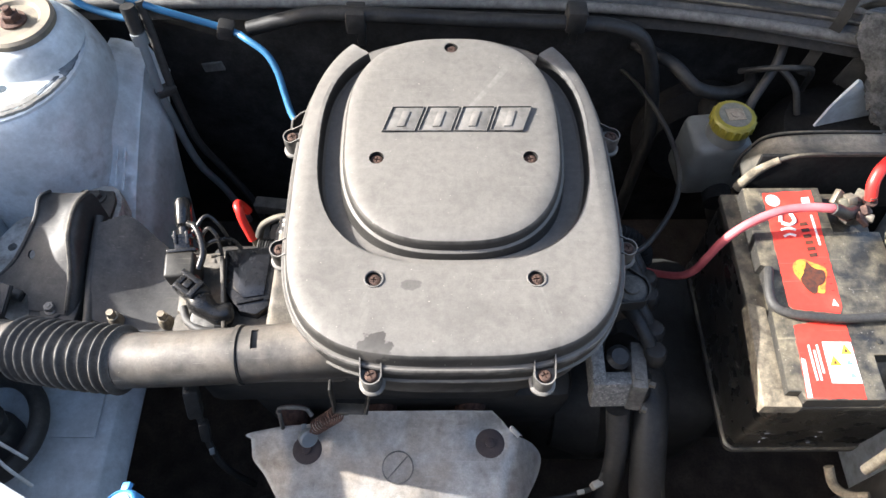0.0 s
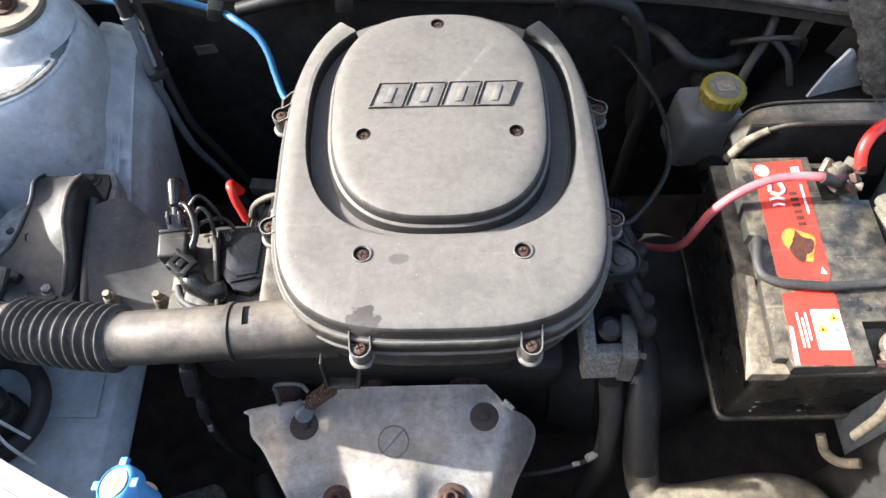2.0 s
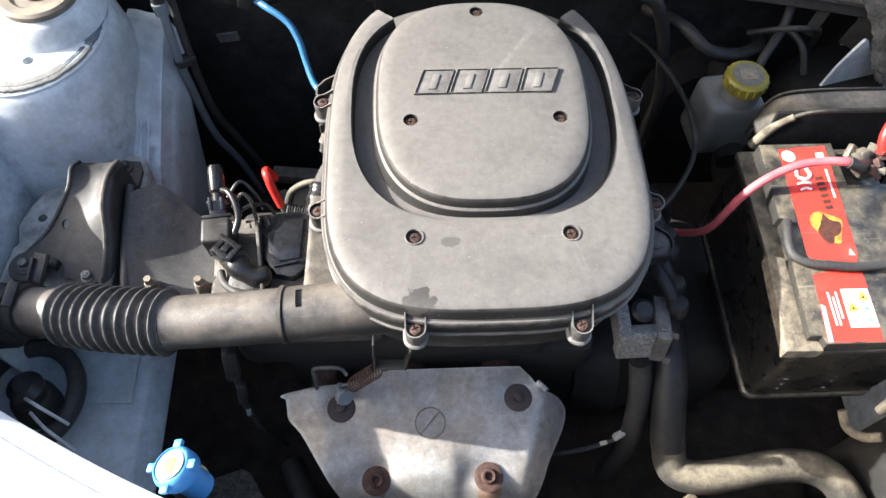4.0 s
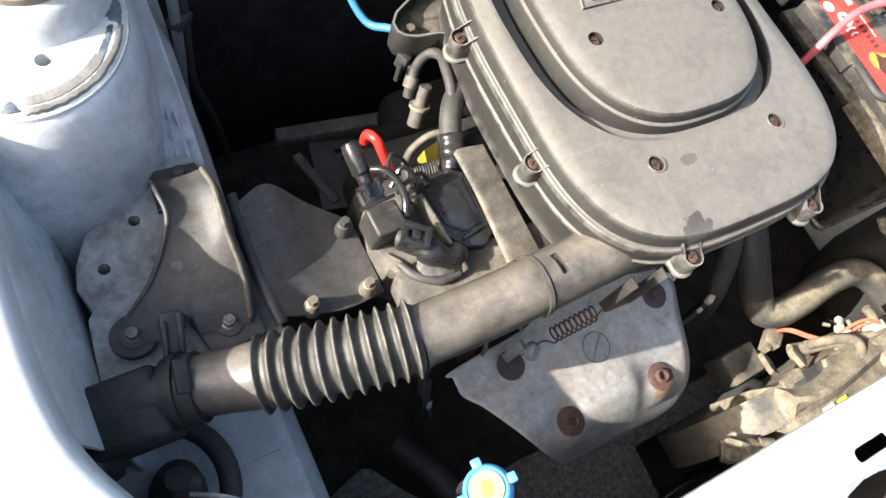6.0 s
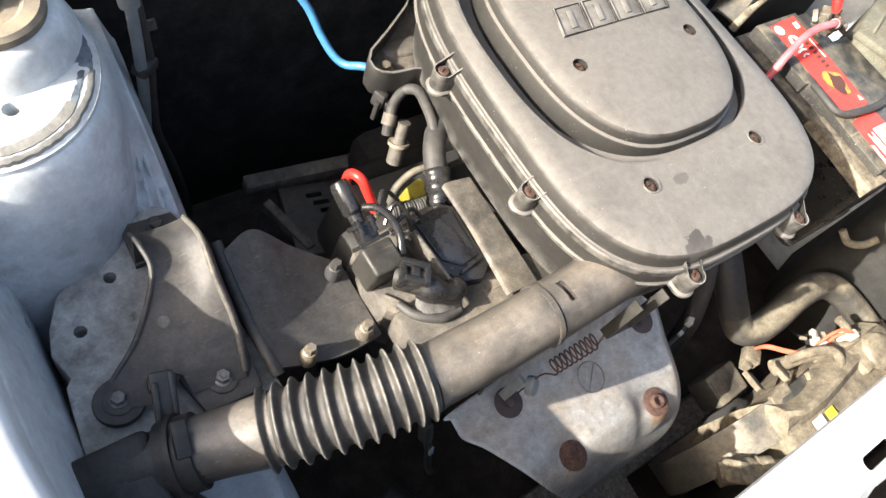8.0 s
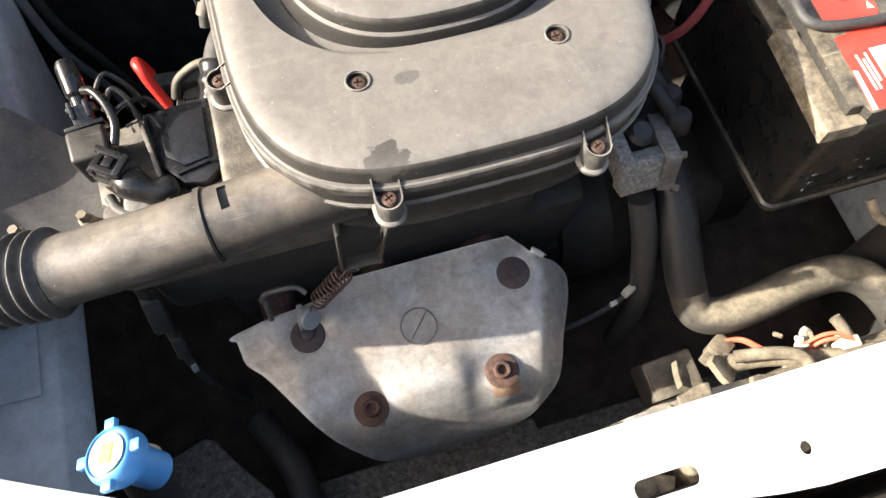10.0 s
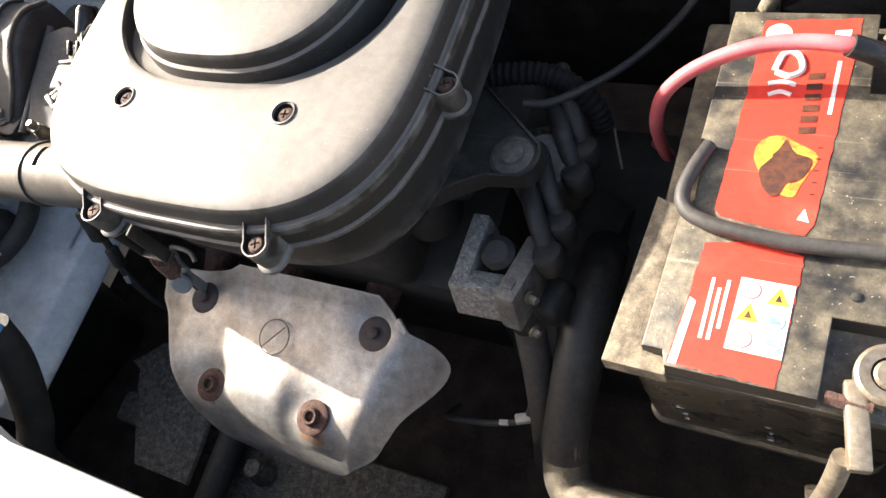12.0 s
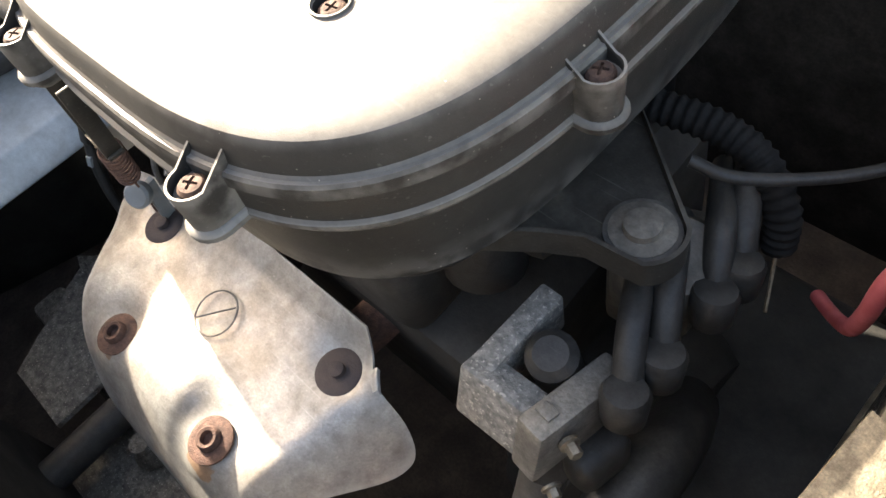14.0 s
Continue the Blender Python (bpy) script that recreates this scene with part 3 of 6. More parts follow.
# the flange runs from the tower's wall down to a sharp fold, then falls away as a darker face
flange_rows = []
for y, z in ((0.555, 0.640), (0.585, 0.657), (0.61, 0.6705), (0.64, 0.685), (0.66, 0.6945), (0.69, 0.7074), (0.72, 0.719), (0.75, 0.7298), (0.78, 0.7395), (0.81, 0.748)):
    h = 0.014 + 0.058 * min(1, max(0, (y - 0.61) / 0.06)) - 1.5 * max(0, z - 0.7074)
    x0 = -0.464 - 0.72 * max(0, 0.66 - y)
    wide = -0.4268 - x0
    drop = min(1, max(0.15, (0.80 - y) / 0.10))
    flange_rows.append([(x0 - 0.012, y, z + h * 1.1), (x0, y, z + h), (x0 + 0.35 * wide, y, z + 0.52 * h), (x0 + 0.72 * wide, y, z + 0.2 * h), (-0.4300, y, z + 0.002), (-0.4268, y, z), (-0.4260, y, z - 0.004), (-0.4205, y, z - 0.022), (-0.4135, y, z - 0.042), (-0.410, y, z - 0.042 - 0.045 * drop), (-0.411, y, z - 0.042 - 0.09 * drop), (-0.425, y, z - 0.042 - 0.25 * drop)])
part("side_flange", sheet(flange_rows, 5, 0.003), M_PAINT, tower, "dirt-speckled side flange")
part("brushed_sealer", merge(tube([(-0.4415, 0.600, 0.6765), (-0.4405, 0.625, 0.690), (-0.4405, 0.65, 0.7025), (-0.440, 0.675, 0.715)], 0.0026, 8, 6, lambda u: 0.7 + 0.5 * math.sin(14 * u)), tube([(-0.452, 0.606, 0.6805), (-0.4495, 0.63, 0.697), (-0.4475, 0.652, 0.711)], 0.0026, 8, 6, lambda u: 0.6 + 0.5 * math.cos(17 * u))), M_PAINT, tower, "brushed painted sealer on the flange")

# right side
solo("right_inner_wing", sheet([[(0.72, y, 0.82), (0.69, y, 0.80), (0.665, y, 0.74), (0.655, y, 0.6), (0.65, y, 0.3)] for y in (0.02, 0.3, 0.6, 0.86)], 5, 0.003), M_PAINT, "bluish white inner wing behind the battery", "inner wing", "structure")
# The black colour stands in for the shade over this tower.
solo("right_suspension_tower", loft([oval(0.62, 0.72, r, r, r, 2, 2, z, 60) for r, z in ((0.15, 0.42), (0.13, 0.57), (0.12, 0.62), (0.10, 0.65), (0.06, 0.66))], True, True, True), M_BLACK, "right-hand suspension tower coloured black for the shade around it", "suspension tower", "structure")
solo("right_inner_wing", sheet([[(0.70, y, 0.86), (0.672, y, 0.845), (0.664, y, 0.81), (0.668, y, 0.70), (0.69, y, 0.55), (0.72, y, 0.4)] for y in (0.69, 0.74, 0.80, 0.86)], 5, 0.003), M_PAINT, "bluish white painted right inner wing in the shade", "inner wing", "structure")
solo("right_ledge", sheet([[(0.545, 0.728, 0.60), (0.60, 0.740, 0.60), (0.675, 0.757, 0.60)], [(0.555, 0.728, 0.64), (0.60, 0.739, 0.645), (0.662, 0.754, 0.64)], [(0.566, 0.730, 0.70), (0.590, 0.737, 0.70), (0.625, 0.746, 0.70)], [(0.583, 0.734, 0.745), (0.586, 0.735, 0.748), (0.592, 0.737, 0.745)]], 5, 0.004), M_PAINT, "small bluish white panel edge beside the battery", "panel", "structure")

# outer wing edges and the slam panel in front
solo("left_wing_edge", sheet([[(-0.6175 + dx, y, 0.812 - dz), (-0.619 + dx, y, 0.831 - dz), (-0.626 + dx, y, 0.844 - dz), (-0.655 + dx, y, 0.846 - dz), (-0.72, y, 0.832 - dz), (-0.79, y, 0.80 - dz), (-0.83, y, 0.55), (-0.80, y, 0.15)] for y, dx, dz in ((0.222, 0.058, 0.022), (0.26, 0.035, 0.012), (0.31, 0.012, -0.002), (0.37, 0.002, 0.002), (0.45, 0, 0.006), (0.6, 0.0, 0.006), (0.9, 0.0, 0.006))], 5, 0.003), M_WHITE, "white painted edge of the left front wing", "wing", "structure")
solo("right_wing_edge", sheet([[(0.68, y, 0.78), (0.70, y, 0.82), (0.76, y, 0.835), (0.80, y, 0.79), (0.83, y, 0.55), (0.80, y, 0.15)] for y in (-0.1, 0.3, 0.6, 0.9)], 5, 0.003), M_WHITE, "white painted edge of the right front wing", "wing", "structure")
solo("left_headlamp_body", block((0.22, 0.42, 0.55), (-0.76, 0.1, 0.46), (0, 0, -18), 0.05, 3), M_DARK, "dark body of the headlamp behind the white panel", "headlamp", "structure")

solo("right_headlamp_body", block((0.18, 0.24, 0.42), (0.625, 0.13, 0.52), (0, 0, 12), 0.04, 3), M_DARK, "dark body of the right headlamp behind the battery tray", "headlamp", "structure")


def panel_edge(x):
    """The rear edge of the slam panel."""
    if x < -0.15:
        k = (-0.15 - x) / 0.38
        return 0.066 + 0.165 * k ** 1.35
    if x > 0.38:
        return 0.066 + 0.9 * (x - 0.38) ** 1.6
    return 0.066


front = thing("slam_panel", (0, 0.0, 0.7), "white painted slam panel across the front of the bay, with slots", "slam panel", "", "structure")
xs = [-0.66, -0.6, -0.53, -0.45, -0.38, -0.3, -0.22, -0.15, -0.08, 0.0, 0.1, 0.2, 0.3, 0.38, 0.45, 0.55, 0.68]
prof = ((0.0, -0.02), (0.001, -0.004), (-0.006, 0.0), (-0.0165, -0.0004), (-0.018, -0.003), (-0.022, -0.003), (-0.0235, -0.0008), (-0.066, -0.0015), (-0.072, -0.009), (-0.079, -0.017), (-0.11, -0.021), (-0.19, -0.023), (-0.21, -0.05))
back = [(y - 0.002, z - 0.004) for y, z in reversed(prof[1:])]
top = loft([[Vector((x, panel_edge(x) + dy, 0.752 + dz + 0.03 * max(0, (-0.38 - x) / 0.28))) for dy, dz in (*prof, *back, (-0.003, -0.02))] for x in [v.x for v in spline([(a, 0, 0) for a in xs], 4)]], True, True, True)
slots = [slab(list((v.x, v.y) for v in rrect(0.050, 0.008, 0.103, 0.0235, 0.0065, 0)), 0.70, 0.80, 0.001), turned([(0.0055, -0.05), (0.0055, 0.05)], (0.19, 0.009, 0.735), seg=20), slab(list((v.x, v.y) for v in rrect(0.30, 0.012, 0.335, 0.026, 0.006, 0)), 0.70, 0.80, 0.001)]
slots += [slab([(0.012, -0.3), (0.7, -0.3), (0.7, -0.026), (0.3, -0.024), (0.2, -0.021), (0.164, -0.017), (0.13, -0.011), (0.1, -0.015), (0.075, -0.009), (0.05, -0.007), (0.034, -0.012), (0.02, -0.016)], 0.60, 0.80, 0.001)]
part("panel", cut(top, slots), M_WHITE, front)
solo("bumper_top", sheet([[(x, -0.14 - 0.1 * t, 0.70 - 0.55 * t ** 1.2) for x in (-0.8, -0.3, 0.3, 0.8)] for t in (0, 0.3, 0.7, 1.0)], 4, 0.004), M_DARK, "dark front grille below the slam panel", "grille", "structure")
# headlamp recess side between wing and slam panel
solo("headlamp_panel", sheet([[(-0.9, 0.06, 0.70), (-0.75, 0.12, 0.765), (-0.64, 0.18, 0.775), (-0.55, 0.205, 0.765)], [(-0.9, 0.18, 0.75), (-0.75, 0.2, 0.785), (-0.65, 0.23, 0.79), (-0.585, 0.245, 0.785)], [(-0.83, 0.27, 0.76), (-0.76, 0.27, 0.79), (-0.68, 0.275, 0.80), (-0.60, 0.275, 0.797)]], 6, 0.003), M_WHITE, "white painted panel above the left headlamp", "panel", "structure")

# ---- air filter housing ----
AX, AY = 0.0105, 0.45


def plate_ring(d, z):
    return offset(oval(AX, AY, 0.174, 0.184, 0.270, 3.3, 3.0, z), d)


def groove_ring(d, z):
    return offset(oval(AX + 0.001, 0.525, 0.147, 0.158, 0.160, 2.7, 2.7, z), d)


def lid_ring(d, z):
    return offset(oval(AX, 0.525, 0.118, 0.146, 0.144, 2.7, 2.7, z), d)


def shrink(ring, k, z):
    c = Vector((AX, 0.525, 0))
    return [Vector((c.x + (p.x - c.x) * k, c.y + (p.y - c.y) * k, z)) for p in ring]


airbox = thing("air_filter_housing", (AX, AY, 0.74), "large oval air filter housing of faded grey-black plastic", "air filter")
def floor_of(ring, low=0.850, high=0.8665):
    """The groove's floor, which comes up to the plate at the front."""
    return [Vector((v.x, v.y, high + (low - high) * min(1, max(0, (v.y - 0.372) / 0.075)) ** 0.8)) for v in ring]


def scoop(ring):
    """Behind the lid the plate falls away into an open scoop."""
    return [Vector((v.x, v.y, min(v.z, 0.829))) if 18 <= k <= 41 else v for k, v in enumerate(ring)]


cover = loft([shrink(lid_ring(0, 0), 0.02, 0.8925), shrink(lid_ring(0, 0), 0.5, 0.892), shrink(lid_ring(0, 0), 0.85, 0.8908), lid_ring(-0.007, 0.8895), lid_ring(-0.0025, 0.8875), lid_ring(0, 0.8835),
              lid_ring(0.0012, 0.876), lid_ring(0.004, 0.8745), lid_ring(0.0052, 0.872), *[scoop(r) for r in (floor_of(lid_ring(0.0065, 0)), floor_of(groove_ring(-0.004, 0)), floor_of(groove_ring(-0.001, 0), 0.852, 0.867), floor_of(groove_ring(0.0, 0), 0.864, 0.8675), groove_ring(0.002, 0.868), groove_ring(0.006, 0.8685),
              plate_ring(-0.018, 0.8682), plate_ring(-0.007, 0.8670), plate_ring(-0.0028, 0.8648), plate_ring(-0.0005, 0.861), plate_ring(0.0015, 0.8495), plate_ring(0.003, 0.8482), plate_ring(0.005, 0.8482), plate_ring(0.0062, 0.8465), plate_ring(0.0064, 0.840), plate_ring(0.0045, 0.8385), plate_ring(0.0045, 0.824), plate_ring(0.0066, 0.8225), plate_ring(0.0066, 0.820), plate_ring(-0.03, 0.820))]], True, True, True)
SCREWS = [(-0.070, 0.484, 0.889), (0.093, 0.484, 0.889), (0.011, 0.648, 0.889), (-0.069, 0.350, 0.868), (0.092, 0.350, 0.868)]
CELLS = [[(-0.0665 + 0.0388 * k + dx, 0.517 + dy) for dx, dy in ((0.0016, 0.002), (0.0362, 0.002), (0.0466 + 0.002 * (k == 3), 0.036), (0.0120, 0.036))] for k in range(4)]
cover = cut(cover, [turned([(0.0078, -0.0048), (0.0084, 0.02)], s, seg=24) for s in SCREWS])
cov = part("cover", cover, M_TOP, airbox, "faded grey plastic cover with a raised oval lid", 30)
for s in SCREWS:
    x, y, z = s
    part("screw", cut(turned([(0.0066, 0), (0.0064, 0.0024), (0.0042, 0.0036)], (x, y, z - 0.0044), seg=18), [block((0.007, 0.0014, 0.004), (x, y, z - 0.0006), (0, 0, 40 * x * 100), bevel=0), block((0.0014, 0.007, 0.004), (x, y, z - 0.0006), (0, 0, 40 * x * 100), bevel=0)]), M_SCREW, cov, "rusty cross-head screw")
    part("socket_rim", turned([(0.0083, -0.0008), (0.0100, -0.0006), (0.0098, 0.0007), (0.0088, 0.0008)], (x, y, z + 0.001), seg=24, cap0=False, cap1=False), M_COVER, cov)

# badge: four slanted cells with plain bars
for quad in CELLS:
    edge = [Vector((x, y, 0.8915)) for x, y in quad]
    up = Vector((0, 0, 0.0031))
    part("badge_cell", loft([offset(edge, 0.0012), [v + up - Vector((0, 0, 0.0004)) for v in offset(edge, 0.0010)], [v + up for v in offset(edge, 0.0005)], [v + up for v in offset(edge, -0.0004)], [v + 0.3 * up for v in offset(edge, -0.0006)]], True, False, False), M_COVER, cov)
    part("badge_floor", slab([(v.x, v.y) for v in edge], 0.8905, 0.8929, 0.0002), M_CELL, cov)
    bar = block((0.0085, 0.022, 0.0032), (0, 0, 0), bevel=0.0008)
    bar.transform(Matrix.Translation((quad[0][0] + 0.0225, 0.536, 0.8927)) @ Matrix(((1, 0.29, 0, 0), (0, 1, 0, 0), (0, 0, 1, 0), (0, 0, 0, 1))))
    part("badge_bar", bar, M_COVER, cov)

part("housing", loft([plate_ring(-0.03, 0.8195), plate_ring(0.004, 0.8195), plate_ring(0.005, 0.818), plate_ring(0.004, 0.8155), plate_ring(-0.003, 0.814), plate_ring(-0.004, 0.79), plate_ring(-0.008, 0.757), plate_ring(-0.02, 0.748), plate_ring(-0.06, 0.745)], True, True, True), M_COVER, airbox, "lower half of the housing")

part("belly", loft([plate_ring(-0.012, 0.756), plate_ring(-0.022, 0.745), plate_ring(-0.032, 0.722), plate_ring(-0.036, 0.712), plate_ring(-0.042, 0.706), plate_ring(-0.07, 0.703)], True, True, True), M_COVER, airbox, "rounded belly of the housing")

# screw clips round the rim
for cx, cy, ang in ((-0.070, 0.259, -90), (0.096, 0.258, -90), (-0.172, 0.400, 183), (0.194, 0.400, -3), (-0.174, 0.553, 178), (0.196, 0.553, 2)):
    turn = pose(cx, cy, 0, 0, 0, ang - 90)

    def u_ring(r, back, z, turn=turn):
        pts = [(-r, -back), *[(r * math.cos(a), r * math.sin(a)) for a in (math.pi - math.pi * k / 10 for k in range(11))], (r, -back)]
        return [turn @ Vector((x, y, z)) for x, y in pts]
    def rise(ring):
        return [p + Vector((0, 0, 0.014 * max(0, min(1, ((turn.inverted() @ p).y + 0.001) / -0.010)))) for p in ring]
    wall = loft([u_ring(0.0075, 0.02, 0.8135), u_ring(0.0098, 0.02, 0.816), u_ring(0.0102, 0.02, 0.83), u_ring(0.0106, 0.02, 0.841), rise(u_ring(0.0106, 0.020, 0.846)), rise(u_ring(0.0094, 0.020, 0.846)), u_ring(0.0092, 0.020, 0.842), u_ring(0.0092, 0.020, 0.8405)], True, True, True)
    clip = part("clip", wall, M_COVER, airbox, "U-shaped screw clip on the rim")
    part("saddle", loft([u_ring(r, 0.02, z) for r, z in ((0.0098, 0.8180), (0.0128, 0.8190), (0.0130, 0.8220), (0.0120, 0.8232), (0.0103, 0.8240))], True, True, True), M_COVER, clip)
    part("screw", cut(turned([(0.0068, 0), (0.0067, 0.0022), (0.0052, 0.0038), (0.002, 0.0043)], (cx, cy, 0.8408), seg=18), [block((0.0072, 0.0015, 0.004), (cx, cy, 0.8452), (0, 0, ang + 25), bevel=0), block((0.0015, 0.0072, 0.004), (cx, cy, 0.8452), (0, 0, ang + 25), bevel=0)]), M_SCREW, clip, "rusty cross-head screw")

# mounting ears
def ear(tip, root0, root1, z, r, via=()):
    c = Vector((*tip, z))
    pts = []
    a0 = math.atan2(root0[1] - tip[1], root0[0] - tip[0]) + math.pi / 2
    a1 = math.atan2(root1[1] - tip[1], root1[0] - tip[0]) - math.pi / 2
    while a1 < a0:
        a1 += 2 * math.pi
    pts = [root1, root0, *via] + [(tip[0] + r * math.cos(a0 + (a1 - a0) * k / 12), tip[1] + r * math.sin(a0 + (a1 - a0) * k / 12)) for k in range(13)]
    area = sum(p[0] * q[1] - q[0] * p[1] for p, q in zip(pts, pts[1:] + pts[:1]))
    if area < 0:
        pts.reverse()
    lo = [Vector((x, y, z - 0.014)) for x, y in pts]
    hi = [Vector((x, y, z)) for x, y in pts]
    rim = [Vector((x, y, z + 0.005)) for x, y in pts]
    rin = offset(rim, -0.0025)
    return loft([lo, hi, rim, rin, [v - Vector((0, 0, 0.006)) for v in rin]], True, True, True)


e1 = part("mounting_ear", ear((0.219, 0.402), (0.07, 0.30), (0.17, 0.47), 0.748, 0.023, ((0.12, 0.323), (0.15, 0.348), (0.18, 0.369), (0.2, 0.380))), M_SKIRT, airbox, "triangular mounting ear")
part("bolt", merge(turned([(0.017, 0), (0.017, 0.003), (0.010, 0.004), (0.0095, 0.008), (0.007, 0.009)], (0.219, 0.402, 0.748), seg=28)), M_CAMCOVER, e1, "large dull washer bolt")
part("grommet", turned([(0.0195, 0), (0.0195, 0.0035), (0.016, 0.004)], (0.219, 0.402, 0.7465), seg=28), M_RUBBER, e1)
ear_line = [(-0.196 + 0.0, 0.628), (-0.190, 0.620), (-0.178, 0.615), (-0.150, 0.612), (-0.118, 0.600), (-0.085, 0.640), (-0.085, 0.725), (-0.112, 0.702), (-0.150, 0.676), (-0.186, 0.654), (-0.196, 0.641)]
er = [Vector((x, y, 0.0)) for x, y in ear_line]
e2 = part("mounting_ear", loft([[v + Vector((0, 0, z)) for v in offset(er, d)] for d, z in ((-0.004, 0.732), (-0.001, 0.736), (0, 0.745), (0, 0.7735), (-0.0008, 0.7745), (-0.0028, 0.7745), (-0.0034, 0.7735), (-0.0036, 0.752))], True, True, True), M_COVER, airbox, "deep triangular mounting ear")
part("floor", slab([(v.x, v.y) for v in offset(er, -0.0032)], 0.750, 0.7545, 0.0004), M_CAMCOVER, e2, "dust lying in the ear")
part("hump", loft([oval(-0.130, 0.660, r, 0.45 * r, 0.45 * r, 2, 2, z, 28) for r, z in ((0.034, 0.752), (0.031, 0.7555), (0.024, 0.7585), (0.012, 0.7600))], True, False, True), M_CAMCOVER, e2)
part("bolt", merge(turned([(0.0105, 0), (0.0105, 0.0025), (0.0085, 0.003)], (-0.173, 0.636, 0.754), seg=24), hexbolt((-0.173, 0.636, 0.756), 0.0062, 0.009)), M_STEEL, e2, "dusty brass-coloured bolt")
part("lug", merge(block((0.012, 0.016, 0.02), (-0.186, 0.616, 0.734), (0, 10, 25), 0.003), block((0.008, 0.006, 0.028), (-0.192, 0.61, 0.722), (0, 0, 25), 0.002), block((0.012, 0.007, 0.016), (-0.178, 0.607, 0.728), (0, 0, 25), 0.002)), M_PLASTIC, airbox)
part("hook", merge(block((0.0025, 0.012, 0.070), (-0.116, 0.264, 0.772), (0, 3, 0), 0.0008), block((0.036, 0.012, 0.0028), (-0.099, 0.263, 0.7375), (0, 0, -2), 0.0008), block((0.0025, 0.012, 0.066), (-0.0795, 0.262, 0.769), (0, 10, 0), 0.0008), tube([(-0.112, 0.262, 0.738), (-0.110, 0.261, 0.729), (-0.105, 0.261, 0.727), (-0.102, 0.261, 0.733)], 0.0016, 8)), M_SKIRT, airbox, "thin plastic loop bracket")

# ---- intake pipe ----
pipe = thing("intake_pipe", (-0.3, 0.3, 0.75), "grey plastic intake pipe with black corrugated bellows", "intake pipe")
C = [(-0.10, 0.305, 0.802), (-0.16, 0.302, 0.802), (-0.203, 0.300, 0.799), (-0.268, 0.299, 0.793), (-0.332, 0.300, 0.786)]
part("neck", cut(tube([(-0.09, 0.310, 0.803), (-0.15, 0.303, 0.802), (-0.205, 0.300, 0.799)], 0.0295, 32, 8, lambda u: 1 + 0.35 * max(0, 0.5 - u)), [block((0.007, 0.022, 0.02), (-0.190, 0.305, 0.832), (0, 0, 4), bevel=0)]), M_PIPE, pipe)
part("latch", block((0.004, 0.02, 0.012), (-0.190, 0.305, 0.816), (0, 0, 4), 0.001), M_PLASTIC, pipe)
part("collar", tube([(-0.2065, 0.300, 0.799), (-0.2115, 0.300, 0.7987)], 0.0312, 32, 2), M_PIPE, pipe)
part("tube", tube([(-0.205, 0.300, 0.799), (-0.268, 0.299, 0.793), (-0.334, 0.300, 0.786)], 0.029, 32, 8, lambda u: 1 + 0.04 * (u > 0.94)), M_PIPE, pipe)
B0, B1, B2 = (-0.33, 0.300, 0.786), (-0.395, 0.312, 0.772), (-0.462, 0.331, 0.748)
part("bellows", tube([B0, B1, B2], 0.0305, 40, 100, lambda u: 1 + 0.215 * math.exp(-(((u * 10.5) % 1 - 0.5) / 0.21) ** 2)), M_FOLDS, pipe, "black rubber bellows with ten sharp folds")
part("cuff", tube([(-0.455, 0.329, 0.75), (-0.475, 0.3345, 0.7435), (-0.492, 0.3395, 0.738), (-0.520, 0.347, 0.729)], 0.031, 32, 8, lambda u: 1.02 - 0.13 * u), M_PIPE, pipe, "dusty tapered rubber cuff")
part("duct", tube([(-0.505, 0.343, 0.733), (-0.55, 0.352, 0.72), (-0.61, 0.355, 0.70), (-0.72, 0.35, 0.66)], 0.028, 28, 8), M_PLASTIC, pipe, "black plastic duct")
part("duct_ring", merge(tube([(-0.514, 0.345, 0.731), (-0.540, 0.351, 0.722)], 0.0325, 28, 2), tube([(-0.526, 0.348, 0.727), (-0.530, 0.349, 0.7255)], 0.0355, 28, 2), block((0.012, 0.030, 0.008), (-0.527, 0.352, 0.7625), (12, 12, -8), 0.002)), M_OLDHOSE, pipe, "black clamp collar")
part("elbow", merge(block((0.092, 0.066, 0.058), (-0.585, 0.350, 0.708), (4, -14, -4), 0.008, 3), block((0.06, 0.074, 0.062), (-0.628, 0.345, 0.692), (0, -14, -4), 0.010, 3)), M_OLDHOSE, pipe, "square-edged black duct elbow")
part("strap", merge(block((0.020, 0.058, 0.004), (-0.523, 0.392, 0.729), (24, 0, -14), 0.0015), block((0.004, 0.050, 0.008), (-0.5155, 0.393, 0.7305), (24, 0, -14), 0.001), block((0.004, 0.050, 0.008), (-0.5305, 0.389, 0.7305), (24, 0, -14), 0.001), block((0.024, 0.014, 0.012), (-0.5175, 0.415, 0.7185), (0, 0, -14), 0.003)), M_PLASTIC, pipe, "ribbed black rubber strap")

